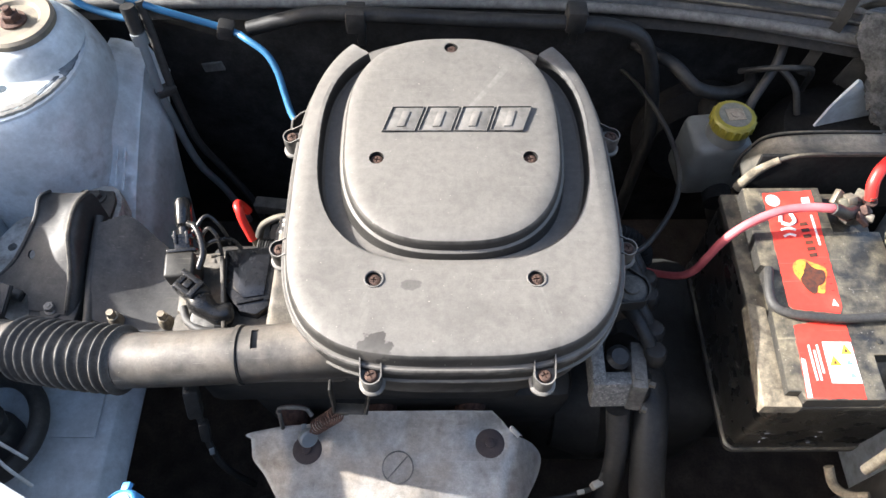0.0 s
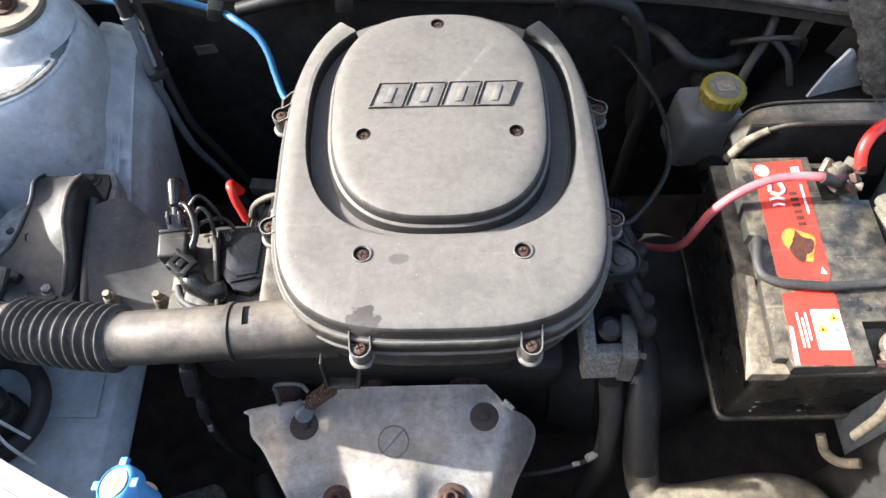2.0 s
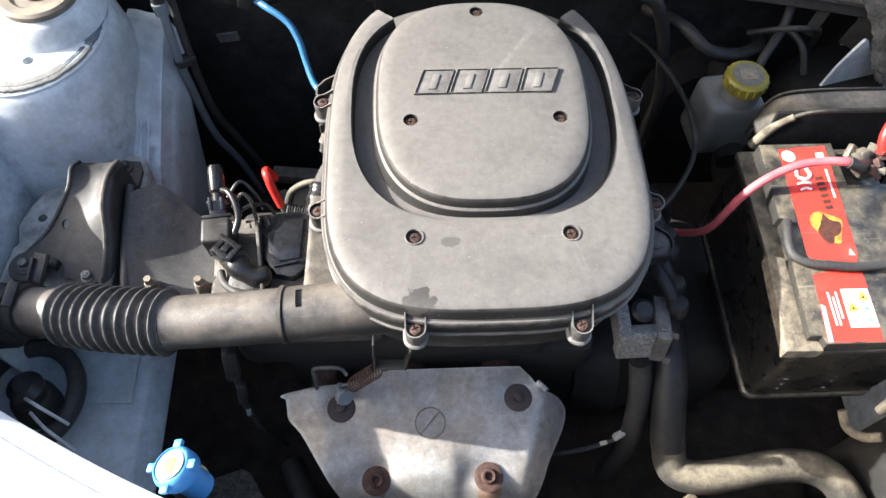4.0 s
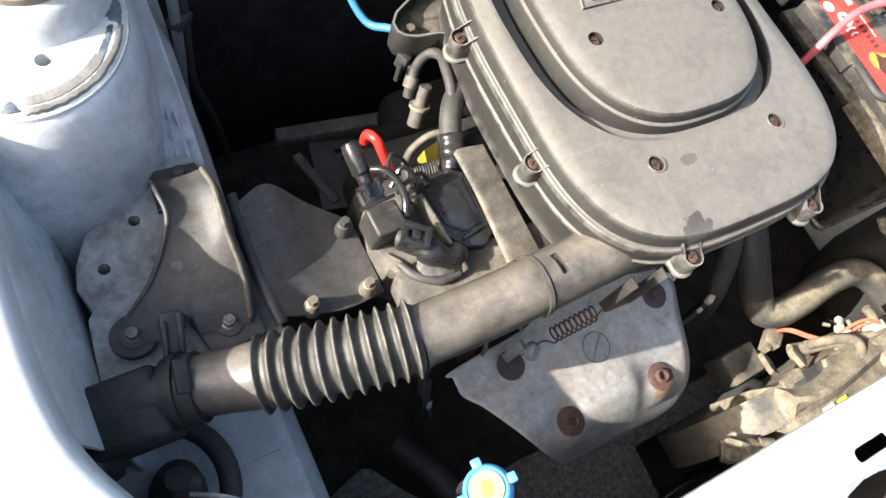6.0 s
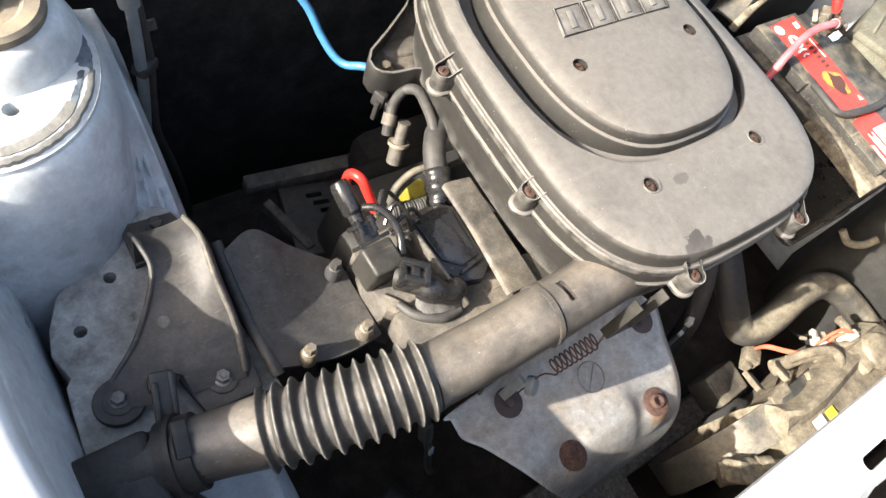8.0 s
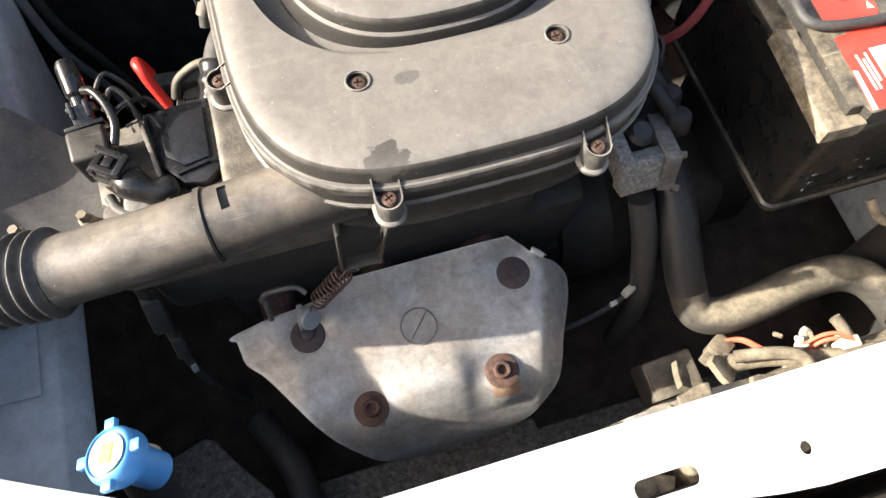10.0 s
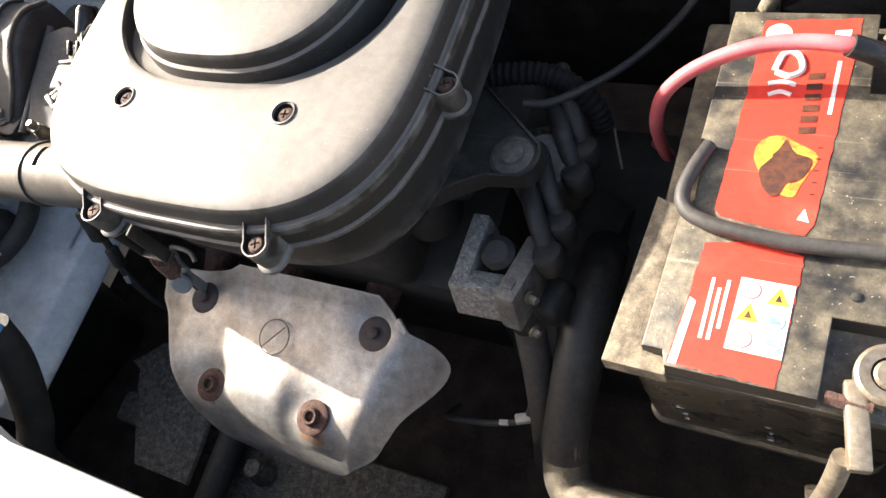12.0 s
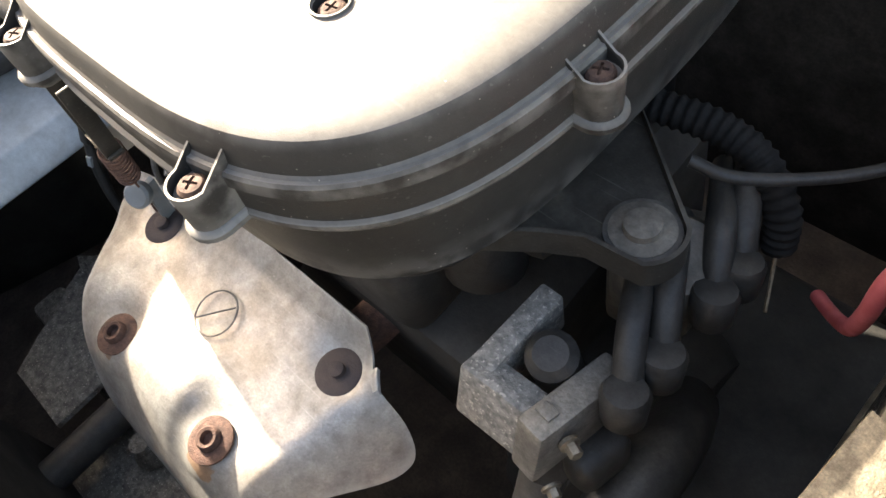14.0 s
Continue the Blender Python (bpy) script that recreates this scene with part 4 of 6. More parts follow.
# ---- exhaust heat shield ----
shield = thing("heat_shield", (-0.05, 0.22, 0.46), "stained aluminium exhaust heat shield with rusty bolts", "heat shield")
STUDS = [(-0.172, 0.266, 0.580), (0.059, 0.272, 0.582), (-0.127, 0.176, 0.563), (0.015, 0.175, 0.567)]
VROWS = [(0.306, 0.606, -0.120, 0.062), (0.296, 0.598, -0.150, 0.075), (0.288, 0.592, -0.246, 0.083), (0.281, 0.589, -0.2455, 0.094), (0.2785, 0.588, -0.245, 0.116), (0.270, 0.5845, -0.244, 0.128), (0.256, 0.580, -0.241, 0.1275), (0.236, 0.575, -0.224, 0.119), (0.20, 0.569, -0.202, 0.099), (0.176, 0.561, -0.187, 0.089), (0.156, 0.545, -0.170, 0.078), (0.141, 0.522, -0.150, 0.058), (0.131, 0.50, -0.13, 0.036), (0.127, 0.482, -0.095, -0.005)]
lines = [spline([Vector((i, a, 0)) for i, a in enumerate(col)], 7) for col in zip(*VROWS)]
rings = []
for (yy, zz, xl, xr) in zip(*[[v.y for v in ln] for ln in lines]):
    row = []
    for k in range(61):
        u = k / 60
        x = xl + (xr - xl) * u
        z, y = zz, yy
        edge = 0.082 - 0.25 * max(0, 0.27 - y)
        z -= 0.05 * max(0, (x - edge) / 0.045) ** 1.5
        z -= 0.012 * max(0, (-0.19 - x) / 0.05)
        y += 0.0
        for sx, sy, sz in STUDS:
            d = math.hypot(x - sx, y - sy)
            z += (sz - 0.004 - z) * math.exp(-(d / 0.025) ** 3) * (1 if zz > 0.53 else 0)
        # ridge between the front bolts and a hollow beside each
        z += 0.012 * math.exp(-((x + 0.034) / (0.06 if x < -0.034 else 0.019)) ** 2 - ((y - 0.180) / 0.034) ** 2) * (zz > 0.5)
        row.append(Vector((x, y, z)))
    rings.append(row)
sb = bmesh.new()
vs = [[sb.verts.new(p) for p in r] for r in rings]
for a, b in zip(vs, vs[1:]):
    for i in range(60):
        sb.faces.new((a[i], a[i + 1], b[i + 1], b[i]))
bmesh.ops.recalc_face_normals(sb, faces=sb.faces)
bmesh.ops.solidify(sb, geom=sb.faces[:], thickness=0.0015)
part("sheet", sb, M_ALU, shield, "", 50)
part("torn_tab", sheet([[(0.083, 0.287, 0.590), (0.088, 0.281, 0.5905), (0.094, 0.276, 0.587)], [(0.0855, 0.2905, 0.593), (0.091, 0.285, 0.5935), (0.097, 0.279, 0.590)], [(0.0885, 0.2905, 0.5915), (0.094, 0.285, 0.591), (0.100, 0.279, 0.587)]], 4, 0.0012), M_ALU, shield, "bent bright torn edge")
for i, (x, y, z) in enumerate(STUDS):
    w = part("washer", turned([(0.0185, 0), (0.0185, 0.002), (0.014, 0.004), (0.006, 0.003)], (x, y, z - 0.003), (0, -0.12, 1), 24), M_OLDRUBBER if i < 2 else M_RUST, shield, "dark washer" if i < 2 else "rusty washer")
    if i < 2:
        part("bolt", turned([(0.006, 0), (0.006, 0.005), (0.0035, 0.006)], (x, y, z), (0, -0.12, 1), 16), M_OLDRUBBER, shield)
    else:
        part("nut", turned([(0.0100, 0), (0.0095, 0.004), (0.0078, 0.0058), (0.0055, 0.0052), (0.0048, -0.0020)], (x, y, z), (0, -0.12, 1), 12 + i), M_RUST, shield, "hollow rusty nut")
ring = [Vector((-0.057 + 0.019 * math.cos(a), 0.242 + 0.019 * math.sin(a), 0.5815 + 0.19 * 0.019 * math.sin(a))) for a in (2 * math.pi * k / 40 for k in range(41))]
part("stamped_mark", merge(tube(ring, 0.0008, 6, 1), tube([(-0.069, 0.229, 0.580), (-0.045, 0.255, 0.585)], 0.0008, 6, 2)), M_CAST, shield)

sA, sB = Vector((-0.111, 0.264, 0.728)), Vector((-0.157, 0.268, 0.650))
coil = []
ax = (sB - sA).normalized()
o1 = ax.orthogonal().normalized()
o2 = ax.cross(o1)
for k in range(121):
    u = k / 120
    coil.append(sA + (sB - sA) * (0.12 + 0.7 * u) + 0.0085 * (math.cos(2 * math.pi * 9 * u) * o1 + math.sin(2 * math.pi * 9 * u) * o2))
solo("tension_spring", merge(tube(coil, 0.0011, 6, 1), tube([sA, coil[0]], 0.0011, 6, 2), tube([coil[-1], sB, (-0.168, 0.268, 0.60)], 0.0011, 6, 3)), M_RUST, "thin rusty coil spring hooked to the heat shield", "spring")
solo("spring_link", merge(turned([(0.0105, 0), (0.0115, 0.002), (0.0115, 0.008), (0.0095, 0.010)], (-0.165, 0.268, 0.628), (0.5, -0.7, 0.6), 20), block((0.006, 0.012, 0.05), (-0.172, 0.276, 0.606), (0, 8, 10), 0.001)), M_GREYTUBE, "small grey link below the spring", "spring link")

# ---- battery ----
battery = thing("car_battery", (0.42, 0.386, 0.597), "dusty black car battery with a torn red label on top", "battery")
X1, Y0, Y1, ZT = 0.513, 0.252, 0.528, 0.782
case = loft([rrect(0.347 - a, 0.2565 - a, X1, Y1 - 0.004, 0.012, z) for a, z in ((-0.002, 0.5975), (0.0, 0.600), (0.001, 0.640), (0.003, 0.7555))], True, True, True)
part("case", case, M_CASE, battery)
part("case_foot", loft([rrect(0.3475 - a, 0.257 - a, X1 + 0.001, Y1 - 0.003, 0.014, z, 6) for a, z in ((0.001, 0.597), (0.0035, 0.599), (0.0035, 0.606), (0.001, 0.609))], True, True, True), M_BATT, battery, "dust along the bottom edge of the case")
rnd = random.Random(21)
for x in (0.377, 0.434):
    for k in range(7):
        part("scuff_mark", block((rnd.uniform(0.002, 0.006), 0.0006, rnd.uniform(0.0015, 0.004)), (x + rnd.uniform(-0.004, 0.004), 0.2552 - 0.000025 * k, 0.742 - 0.018 * k + rnd.uniform(-0.003, 0.003)), (2, rnd.uniform(-40, 40), 0), 0), M_LGREY, battery)
part("rim", block((X1 - 0.343, Y1 - Y0, 0.012), ((0.345 + X1) / 2, (Y0 + Y1) / 2, 0.7565), bevel=0.003), M_BATT, battery)
part("lip", slab([(0.331, 0.2515), (0.371, 0.2505), (0.371, 0.262), (0.358, 0.264), (0.3595, 0.366), (0.3405, 0.372)], 0.752, 0.7705, 0.0012), M_BATTDUST, battery, "dust-caked front lip")
lid = slab([(0.355, 0.2635), (0.368, 0.2625), (0.371, 0.2535), (0.455, 0.2535), (0.456, 0.303), (0.511, 0.3035), (0.511, 0.4585), (0.457, 0.4590), (0.456, 0.5225), (0.364, 0.5225), (0.361, 0.4145), (0.366, 0.4125), (0.366, 0.369), (0.359, 0.352)], 0.758, ZT, 0.0015)
lid = cut(lid, [turned([(0.0022, -0.01), (0.0022, 0.02)], (0.487, 0.318, ZT), seg=12)])
part("lid", lid, M_BATT, battery)


def decal(outline, z, material, name, parent=battery, label="", t=0.0002):
    bm = loft([[Vector((x, y, z)) for x, y in outline], [Vector((x, y, z + t)) for x, y in outline]], True, True, True)
    return part(name, bm, material, parent, label)


def torn(outline, amount, step=0.006, seed=3):
    rnd = random.Random(seed)
    out = []
    for a, b in zip(outline, outline[1:] + outline[:1]):
        k = max(1, int(math.hypot(b[0] - a[0], b[1] - a[1]) / step))
        for i in range(k):
            out.append((a[0] + (b[0] - a[0]) * i / k + rnd.uniform(-amount, amount) * (i > 0), a[1] + (b[1] - a[1]) * i / k + rnd.uniform(-amount, amount) * (i > 0)))
    return out


def disc(x, y, r, k=20):
    return [(x + r * math.cos(2 * math.pi * i / k), y + r * math.sin(2 * math.pi * i / k)) for i in range(k)]


lab = decal(torn([(0.384, 0.358), (0.434, 0.352), (0.438, 0.36), (0.446, 0.518), (0.386, 0.514), (0.380, 0.362)], 0.0006), ZT + 0.0003, M_LABEL, "label", label="scuffed red label with a yellow and dark emblem")
LZ = ZT + 0.0006
blob = [(0.415 + 0.017 * math.cos(a) * (1 + 0.22 * math.sin(3 * a)), 0.399 + 0.023 * math.sin(a) * (1 + 0.2 * math.cos(2 * a + 1))) for a in (2 * math.pi * k / 28 for k in range(28))]
decal(torn(blob, 0.0022, 0.003, 8), LZ, M_LORANGE, "emblem", lab)
blob2 = [(0.413 + 0.0115 * math.cos(a) * (1 + 0.22 * math.sin(3 * a)), 0.399 + 0.0195 * math.sin(a) * (1 + 0.2 * math.cos(2 * a + 1))) for a in (2 * math.pi * k / 28 for k in range(28))]
decal(torn(blob2, 0.0022, 0.003, 4), LZ + 0.0002, mat("label_flame", (0.8, 0.5, 0.05), (0.78, 0.2, 0.03), 0.45, scale=170, bump=0.03), "emblem", lab)
blob3 = [(0.416 + 0.011 * math.cos(a) * (1 + 0.45 * math.sin(2 * a + 0.6)), 0.397 + 0.018 * math.sin(a) * (1 + 0.3 * math.cos(3 * a))) for a in (2 * math.pi * k / 28 for k in range(28))]
decal(torn(blob3, 0.0018, 0.003, 9), LZ + 0.0004, M_LDARK, "emblem", lab)
for k in range(6):
    decal([(0.4195 + dx, 0.4235 + 0.0085 * k + dy) for dx, dy in ((0, 0), (0.0095, 0.0012), (0.0093, 0.0062), (-0.0002, 0.0050))], LZ + 0.0002, M_LDARK, "brand_bar", lab)
decal([(0.4345, 0.440), (0.437, 0.440), (0.4378, 0.482), (0.4353, 0.482)], LZ, M_LWHITE, "brand_bar", lab)
for k in range(5):
    decal([(0.4325 + dx, 0.380 + 0.0085 * k + dy) for dx, dy in ((0, 0), (0.003, 0.0004), (0.0028, 0.0014), (-0.0002, 0.0010))], LZ, M_LDARK, "print_bar", lab)
decal(disc(0.396, 0.503, 0.0085), LZ, M_LWHITE, "round_mark", lab)
decal(disc(0.396, 0.503, 0.0065), LZ + 0.0002, M_LGREY, "round_mark", lab)
decal([(0.430, 0.496), (0.440, 0.497), (0.4405, 0.508), (0.431, 0.507)], LZ, M_LWHITE, "print_bar", lab)
decal([(0.428, 0.362), (0.435, 0.361), (0.4315, 0.370)], LZ, M_LWHITE, "corner_mark", lab)
part("paint_scrawl", merge(tube([(0.397, 0.452, LZ), (0.404, 0.455, LZ), (0.411, 0.453, LZ)], 0.0016, 6, 6), tube([(0.398, 0.472, LZ), (0.402, 0.486, LZ), (0.411, 0.486, LZ), (0.415, 0.474, LZ), (0.408, 0.468, LZ), (0.399, 0.471, LZ)], 0.0022, 6, 6), tube([(0.396, 0.461, LZ), (0.405, 0.463, LZ), (0.413, 0.461, LZ)], 0.0016, 6, 6)), M_LWHITE, lab)

lab2 = decal(torn([(0.372, 0.2555), (0.433, 0.255), (0.436, 0.338), (0.402, 0.342), (0.379, 0.338)], 0.0007, 0.002, 5), ZT + 0.0003, M_LABEL, "label", label="torn red warning label")
decal([(0.402, 0.272), (0.4335, 0.2715), (0.4345, 0.318), (0.404, 0.3185)], LZ, M_LWHITE, "warning_panel", lab2)
for x, y in ((0.4115, 0.296), (0.4265, 0.309)):
    decal([(x - 0.0065, y - 0.005), (x + 0.0065, y - 0.005), (x, y + 0.007)], LZ + 0.0002, M_LYELLOW, "warning_triangle", lab2)
    decal([(x - 0.002, y - 0.003), (x + 0.002, y - 0.003), (x, y + 0.002)], LZ + 0.0004, M_LDARK, "warning_sign", lab2)
for x, y in ((0.4105, 0.311), (0.4105, 0.280), (0.4265, 0.280), (0.4265, 0.294)):
    ink = M_PINK if x < 0.42 else M_LBLUE
    decal(disc(x, y, 0.0062), LZ + 0.0002, ink, "warning_disc", lab2)
    decal(disc(x, y, 0.0052), LZ + 0.0004, M_LWHITE, "warning_disc", lab2)
    decal([(x + 0.0034 * c, y + 0.0026 * d) for c, d in ((-1, -1), (1, -0.7), (0.8, 0.2), (0.2, 0.3), (0.6, 1), (-0.7, 0.9))], LZ + 0.0006, M_LGREY if x < 0.42 else M_LBLUE, "warning_sign", lab2)
for k in range(3):
    x = 0.3865 + 0.0045 * k
    decal([(x, 0.275 + 0.008 * (k == 2)), (x + 0.0022, 0.275 + 0.008 * (k == 2)), (x + 0.003, 0.315 - 0.006 * (k == 1)), (x + 0.001, 0.315 - 0.006 * (k == 1))], LZ, M_LWHITE, "print_bar", lab2)
decal([(0.3725, 0.256), (0.3775, 0.256), (0.381, 0.298), (0.377, 0.300)], LZ, M_LWHITE, "print_bar", lab2)
part("vent_plug", turned([(0.003, 0), (0.003, 0.002), (0.001, 0.003)], (0.466, 0.318, ZT - 0.001), seg=12), M_DARK, battery)

for y in (0.276, 0.488):
    part("terminal_post", turned([(0.0095, 0), (0.0088, 0.018), (0.007, 0.02)], (0.488, y, 0.764), seg=20), M_STEEL, battery)
clampb = thing("front_battery_clamp", (0.488, 0.276, 0.772), "grey steel battery clamp with a bolt", "battery clamp")
part("ring", turned([(0.010, 0), (0.017, 0.0), (0.018, 0.004), (0.018, 0.012), (0.016, 0.014), (0.010, 0.013)], (0.488, 0.276, 0.770), seg=24, cap0=False, cap1=False), M_STEEL, clampb)
part("strap", merge(block((0.012, 0.05, 0.010), (0.476, 0.246, 0.775), (0, 0, 10), 0.002), tube([(0.472, 0.228, 0.772), (0.470, 0.215, 0.74), (0.468, 0.21, 0.68)], 0.006, 12)), M_STEEL, clampb)
part("bolt", tube([(0.458, 0.258, 0.776), (0.482, 0.256, 0.776)], 0.0045, 6, 2), M_RUST, clampb, "rusty clamp bolt")
clampr = thing("rear_battery_clamp", (0.488, 0.488, 0.772), "corroded dusty clamp on the rear terminal", "battery clamp")
part("body", merge(block((0.032, 0.03, 0.016), (0.486, 0.488, 0.786), (0, 0, 15), 0.003), turned([(0.010, 0), (0.017, 0.0), (0.018, 0.012), (0.012, 0.014)], (0.488, 0.488, 0.776), seg=20)), M_CAMCOVER, clampr)
part("bolt", merge(hexbolt((0.470, 0.475, 0.792), 0.006, 0.009), hexbolt((0.502, 0.492, 0.796), 0.006, 0.010)), M_RUST, clampr)
rnd = random.Random(17)
for k in range(7):
    part("corroded_piece", block((rnd.uniform(0.008, 0.02), rnd.uniform(0.006, 0.012), rnd.uniform(0.006, 0.012)), (0.478 + rnd.uniform(-0.015, 0.04), 0.482 + rnd.uniform(-0.02, 0.02), 0.792 + rnd.uniform(-0.008, 0.012)), (rnd.uniform(-40, 40), rnd.uniform(-40, 40), rnd.uniform(-90, 90)), 0.0015), (M_STEEL, M_RUST, M_RELAY)[k % 3], clampr)
cable = thing("pink_battery_lead", (0.44, 0.46, 0.80), "faded pinkish red battery lead arching over the battery", "cable")
part("lead", tube([(0.284, 0.538, 0.565), (0.298, 0.521, 0.581), (0.311, 0.494, 0.618), (0.3165, 0.470, 0.66), (0.319, 0.456, 0.70), (0.320, 0.449, 0.742), (0.328, 0.450, 0.777), (0.348, 0.457, 0.799), (0.38, 0.466, 0.812), (0.41, 0.468, 0.818), (0.437, 0.465, 0.821), (0.452, 0.466, 0.814), (0.462, 0.468, 0.806)], 0.0052, 14), M_PINK, cable)
part("sleeve", tube([(0.440, 0.465, 0.8205), (0.452, 0.466, 0.814), (0.465, 0.469, 0.804), (0.480, 0.479, 0.795)], 0.0072, 14), M_OLDHOSE, cable, "black rubber sleeve")
solo("red_battery_lead", tube([(0.502, 0.492, 0.80), (0.501, 0.505, 0.818), (0.515, 0.522, 0.828), (0.548, 0.545, 0.818), (0.60, 0.58, 0.77)], 0.007, 14), M_RED, "bright red battery lead on the rear terminal", "cable")
solo("battery_strap", tube([(0.368, 0.408, 0.784), (0.3625, 0.39, 0.787), (0.359, 0.373, 0.788), (0.360, 0.362, 0.788), (0.366, 0.354, 0.788), (0.378, 0.349, 0.7885), (0.395, 0.346, 0.7885), (0.43, 0.343, 0.7885), (0.477, 0.345, 0.788), (0.50, 0.345, 0.788), (0.535, 0.345, 0.76)], 0.005, 14), M_RUBBER, "black rubber-covered retaining strap across the battery", "strap")
tray = thing("battery_tray", (0.42, 0.39, 0.55), "black steel tray that carries the battery", "battery tray")
part("plate", block((0.145, 0.24, 0.012), (0.435, 0.40, 0.5905), bevel=0.004), M_PLASTIC, tray)
part("stand", block((0.10, 0.15, 0.30), (0.45, 0.44, 0.436), bevel=0.01), M_DARK, tray)
solo("tray_hook", tube([(0.47, 0.235, 0.60), (0.475, 0.215, 0.59), (0.485, 0.20, 0.60), (0.50, 0.195, 0.615)], 0.006, 12), M_BEIGE, "dusty bent hook on the tray's front edge", "hook")

relay = thing("relay_box", (0.585, 0.425, 0.66), "dusty brown plastic relay box beside the battery", "relay box")
part("box", block((0.125, 0.10, 0.14), (0.588, 0.425, 0.725), (0, 0, 20), 0.008, 3), M_RELAY, relay)
part("lid", block((0.13, 0.105, 0.014), (0.588, 0.425, 0.794), (0, 0, 20), 0.004), M_RELAY, relay)
for k in range(3):
    part("rib", block((0.10, 0.005, 0.005), (0.588 + 0.01 * (k - 1), 0.425 - 0.03 * (k - 1), 0.802), (0, 0, 20), 0.002, 1), M_RELAY, relay)

# fuse box cover behind the battery
fuse = thing("fuse_box_cover", (0.47, 0.58, 0.72), "black plastic fuse box cover with a dusty flange", "fuse box")
part("cover", sheet([[(0.386, 0.56, 0.742), (0.40, 0.558, 0.779), (0.425, 0.557, 0.799), (0.50, 0.557, 0.802), (0.60, 0.557, 0.80)], [(0.389, 0.58, 0.738), (0.402, 0.58, 0.772), (0.425, 0.58, 0.789), (0.5, 0.58, 0.793), (0.6, 0.58, 0.79)], [(0.393, 0.60, 0.727), (0.40, 0.60, 0.76), (0.417, 0.60, 0.782), (0.48, 0.60, 0.789), (0.6, 0.60, 0.788)], [(0.396, 0.606, 0.70), (0.404, 0.607, 0.72), (0.42, 0.608, 0.73), (0.48, 0.608, 0.73), (0.6, 0.608, 0.73)]], 6, 0.003), M_DUSTY, fuse)
part("flange", tube([(0.378, 0.552, 0.742), (0.386, 0.553, 0.765), (0.398, 0.554, 0.784), (0.412, 0.554, 0.796)], 0.0058, 12, 8, lambda u: 1.15 - 0.35 * u), M_BATTDUST, fuse, "dust-covered flange")
part("front_rim", tube([(0.405, 0.554, 0.792), (0.43, 0.554, 0.804), (0.469, 0.554, 0.807), (0.54, 0.554, 0.806), (0.60, 0.554, 0.804)], 0.0028, 10), M_HOSE, fuse)
part("rim", tube([(0.392, 0.602, 0.72), (0.397, 0.602, 0.758), (0.415, 0.602, 0.785), (0.467, 0.602, 0.792), (0.568, 0.602, 0.791), (0.60, 0.602, 0.79)], 0.0018, 10), M_HOSE, fuse, "thin pale rear rim")
part("front_wall", block((0.2, 0.006, 0.10), (0.49, 0.556, 0.75), (-4, 0, 0), 0.003), M_BLACK, fuse)

# brake fluid reservoir
res = thing("brake_fluid_reservoir", (0.385, 0.648, 0.62), "milky brake fluid reservoir with a yellow cap", "reservoir")
part("tank", merge(block((0.085, 0.075, 0.10), (0.380, 0.655, 0.685), (0, 0, 5), 0.012, 3, 0.94), turned([(0.028, 0), (0.026, 0.02)], (0.386, 0.648, 0.735), seg=28)), M_TANK, res)
capb = turned([(0.0275, 0), (0.0285, 0.003), (0.0285, 0.017), (0.026, 0.020), (0.012, 0.0205)], (0.386, 0.648, 0.752), seg=48)
capo = part("cap", capb, M_YELLOW, res, "ribbed yellow screw cap")
for k in range(18):
    a = 2 * math.pi * k / 18
    part("rib", block((0.003, 0.004, 0.014), (0.386 + 0.0285 * math.cos(a), 0.648 + 0.0285 * math.sin(a), 0.762), (0, 0, math.degrees(a)), 0.001, 1), M_YELLOW, capo)
part("cap_label", turned([(0.021, 0), (0.021, 0.0008)], (0.386, 0.648, 0.7725), seg=32), M_CAPTOP, capo, "grey worn cap label")
part("cap_mark", merge(block((0.024, 0.020, 0.0010), (0.386, 0.648, 0.7738), (0, 0, 5), 0.0003, 1), turned([(0.006, 0), (0.006, 0.001), (0.004, 0.0012)], (0.386, 0.648, 0.7742), seg=20)), M_DUSTY, capo)
solo("brake_pipe", tube([(0.45, 0.80, 0.70), (0.475, 0.77, 0.735), (0.51, 0.765, 0.74), (0.545, 0.78, 0.72), (0.56, 0.80, 0.66)], 0.0045, 10), M_OLDHOSE, "thin dark brake pipe bending behind the reservoir", "pipe")
solo("heater_hose", tube([(0.30, 0.86, 0.70), (0.345, 0.80, 0.715), (0.38, 0.765, 0.70), (0.43, 0.77, 0.685), (0.475, 0.80, 0.67), (0.50, 0.85, 0.64)], 0.010, 14), M_OLDHOSE, "black heater hose in front of the bulkhead", "hose")
solo("loom_branch", merge(tube([(0.52, 0.85, 0.75), (0.50, 0.80, 0.715), (0.465, 0.755, 0.68), (0.45, 0.72, 0.62)], 0.007, 12), tube([(0.50, 0.80, 0.715), (0.525, 0.77, 0.70), (0.54, 0.75, 0.66)], 0.005, 10)), M_RUBBER, "dark branching wiring loom beside the brake servo", "wiring")
servo = thing("brake_servo", (0.42, 0.86, 0.66), "black round brake servo on the bulkhead", "brake servo")
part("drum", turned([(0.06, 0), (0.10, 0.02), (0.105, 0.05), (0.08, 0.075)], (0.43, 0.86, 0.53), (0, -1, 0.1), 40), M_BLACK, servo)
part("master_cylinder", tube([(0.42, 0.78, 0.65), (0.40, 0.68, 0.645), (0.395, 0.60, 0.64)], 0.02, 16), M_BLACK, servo)
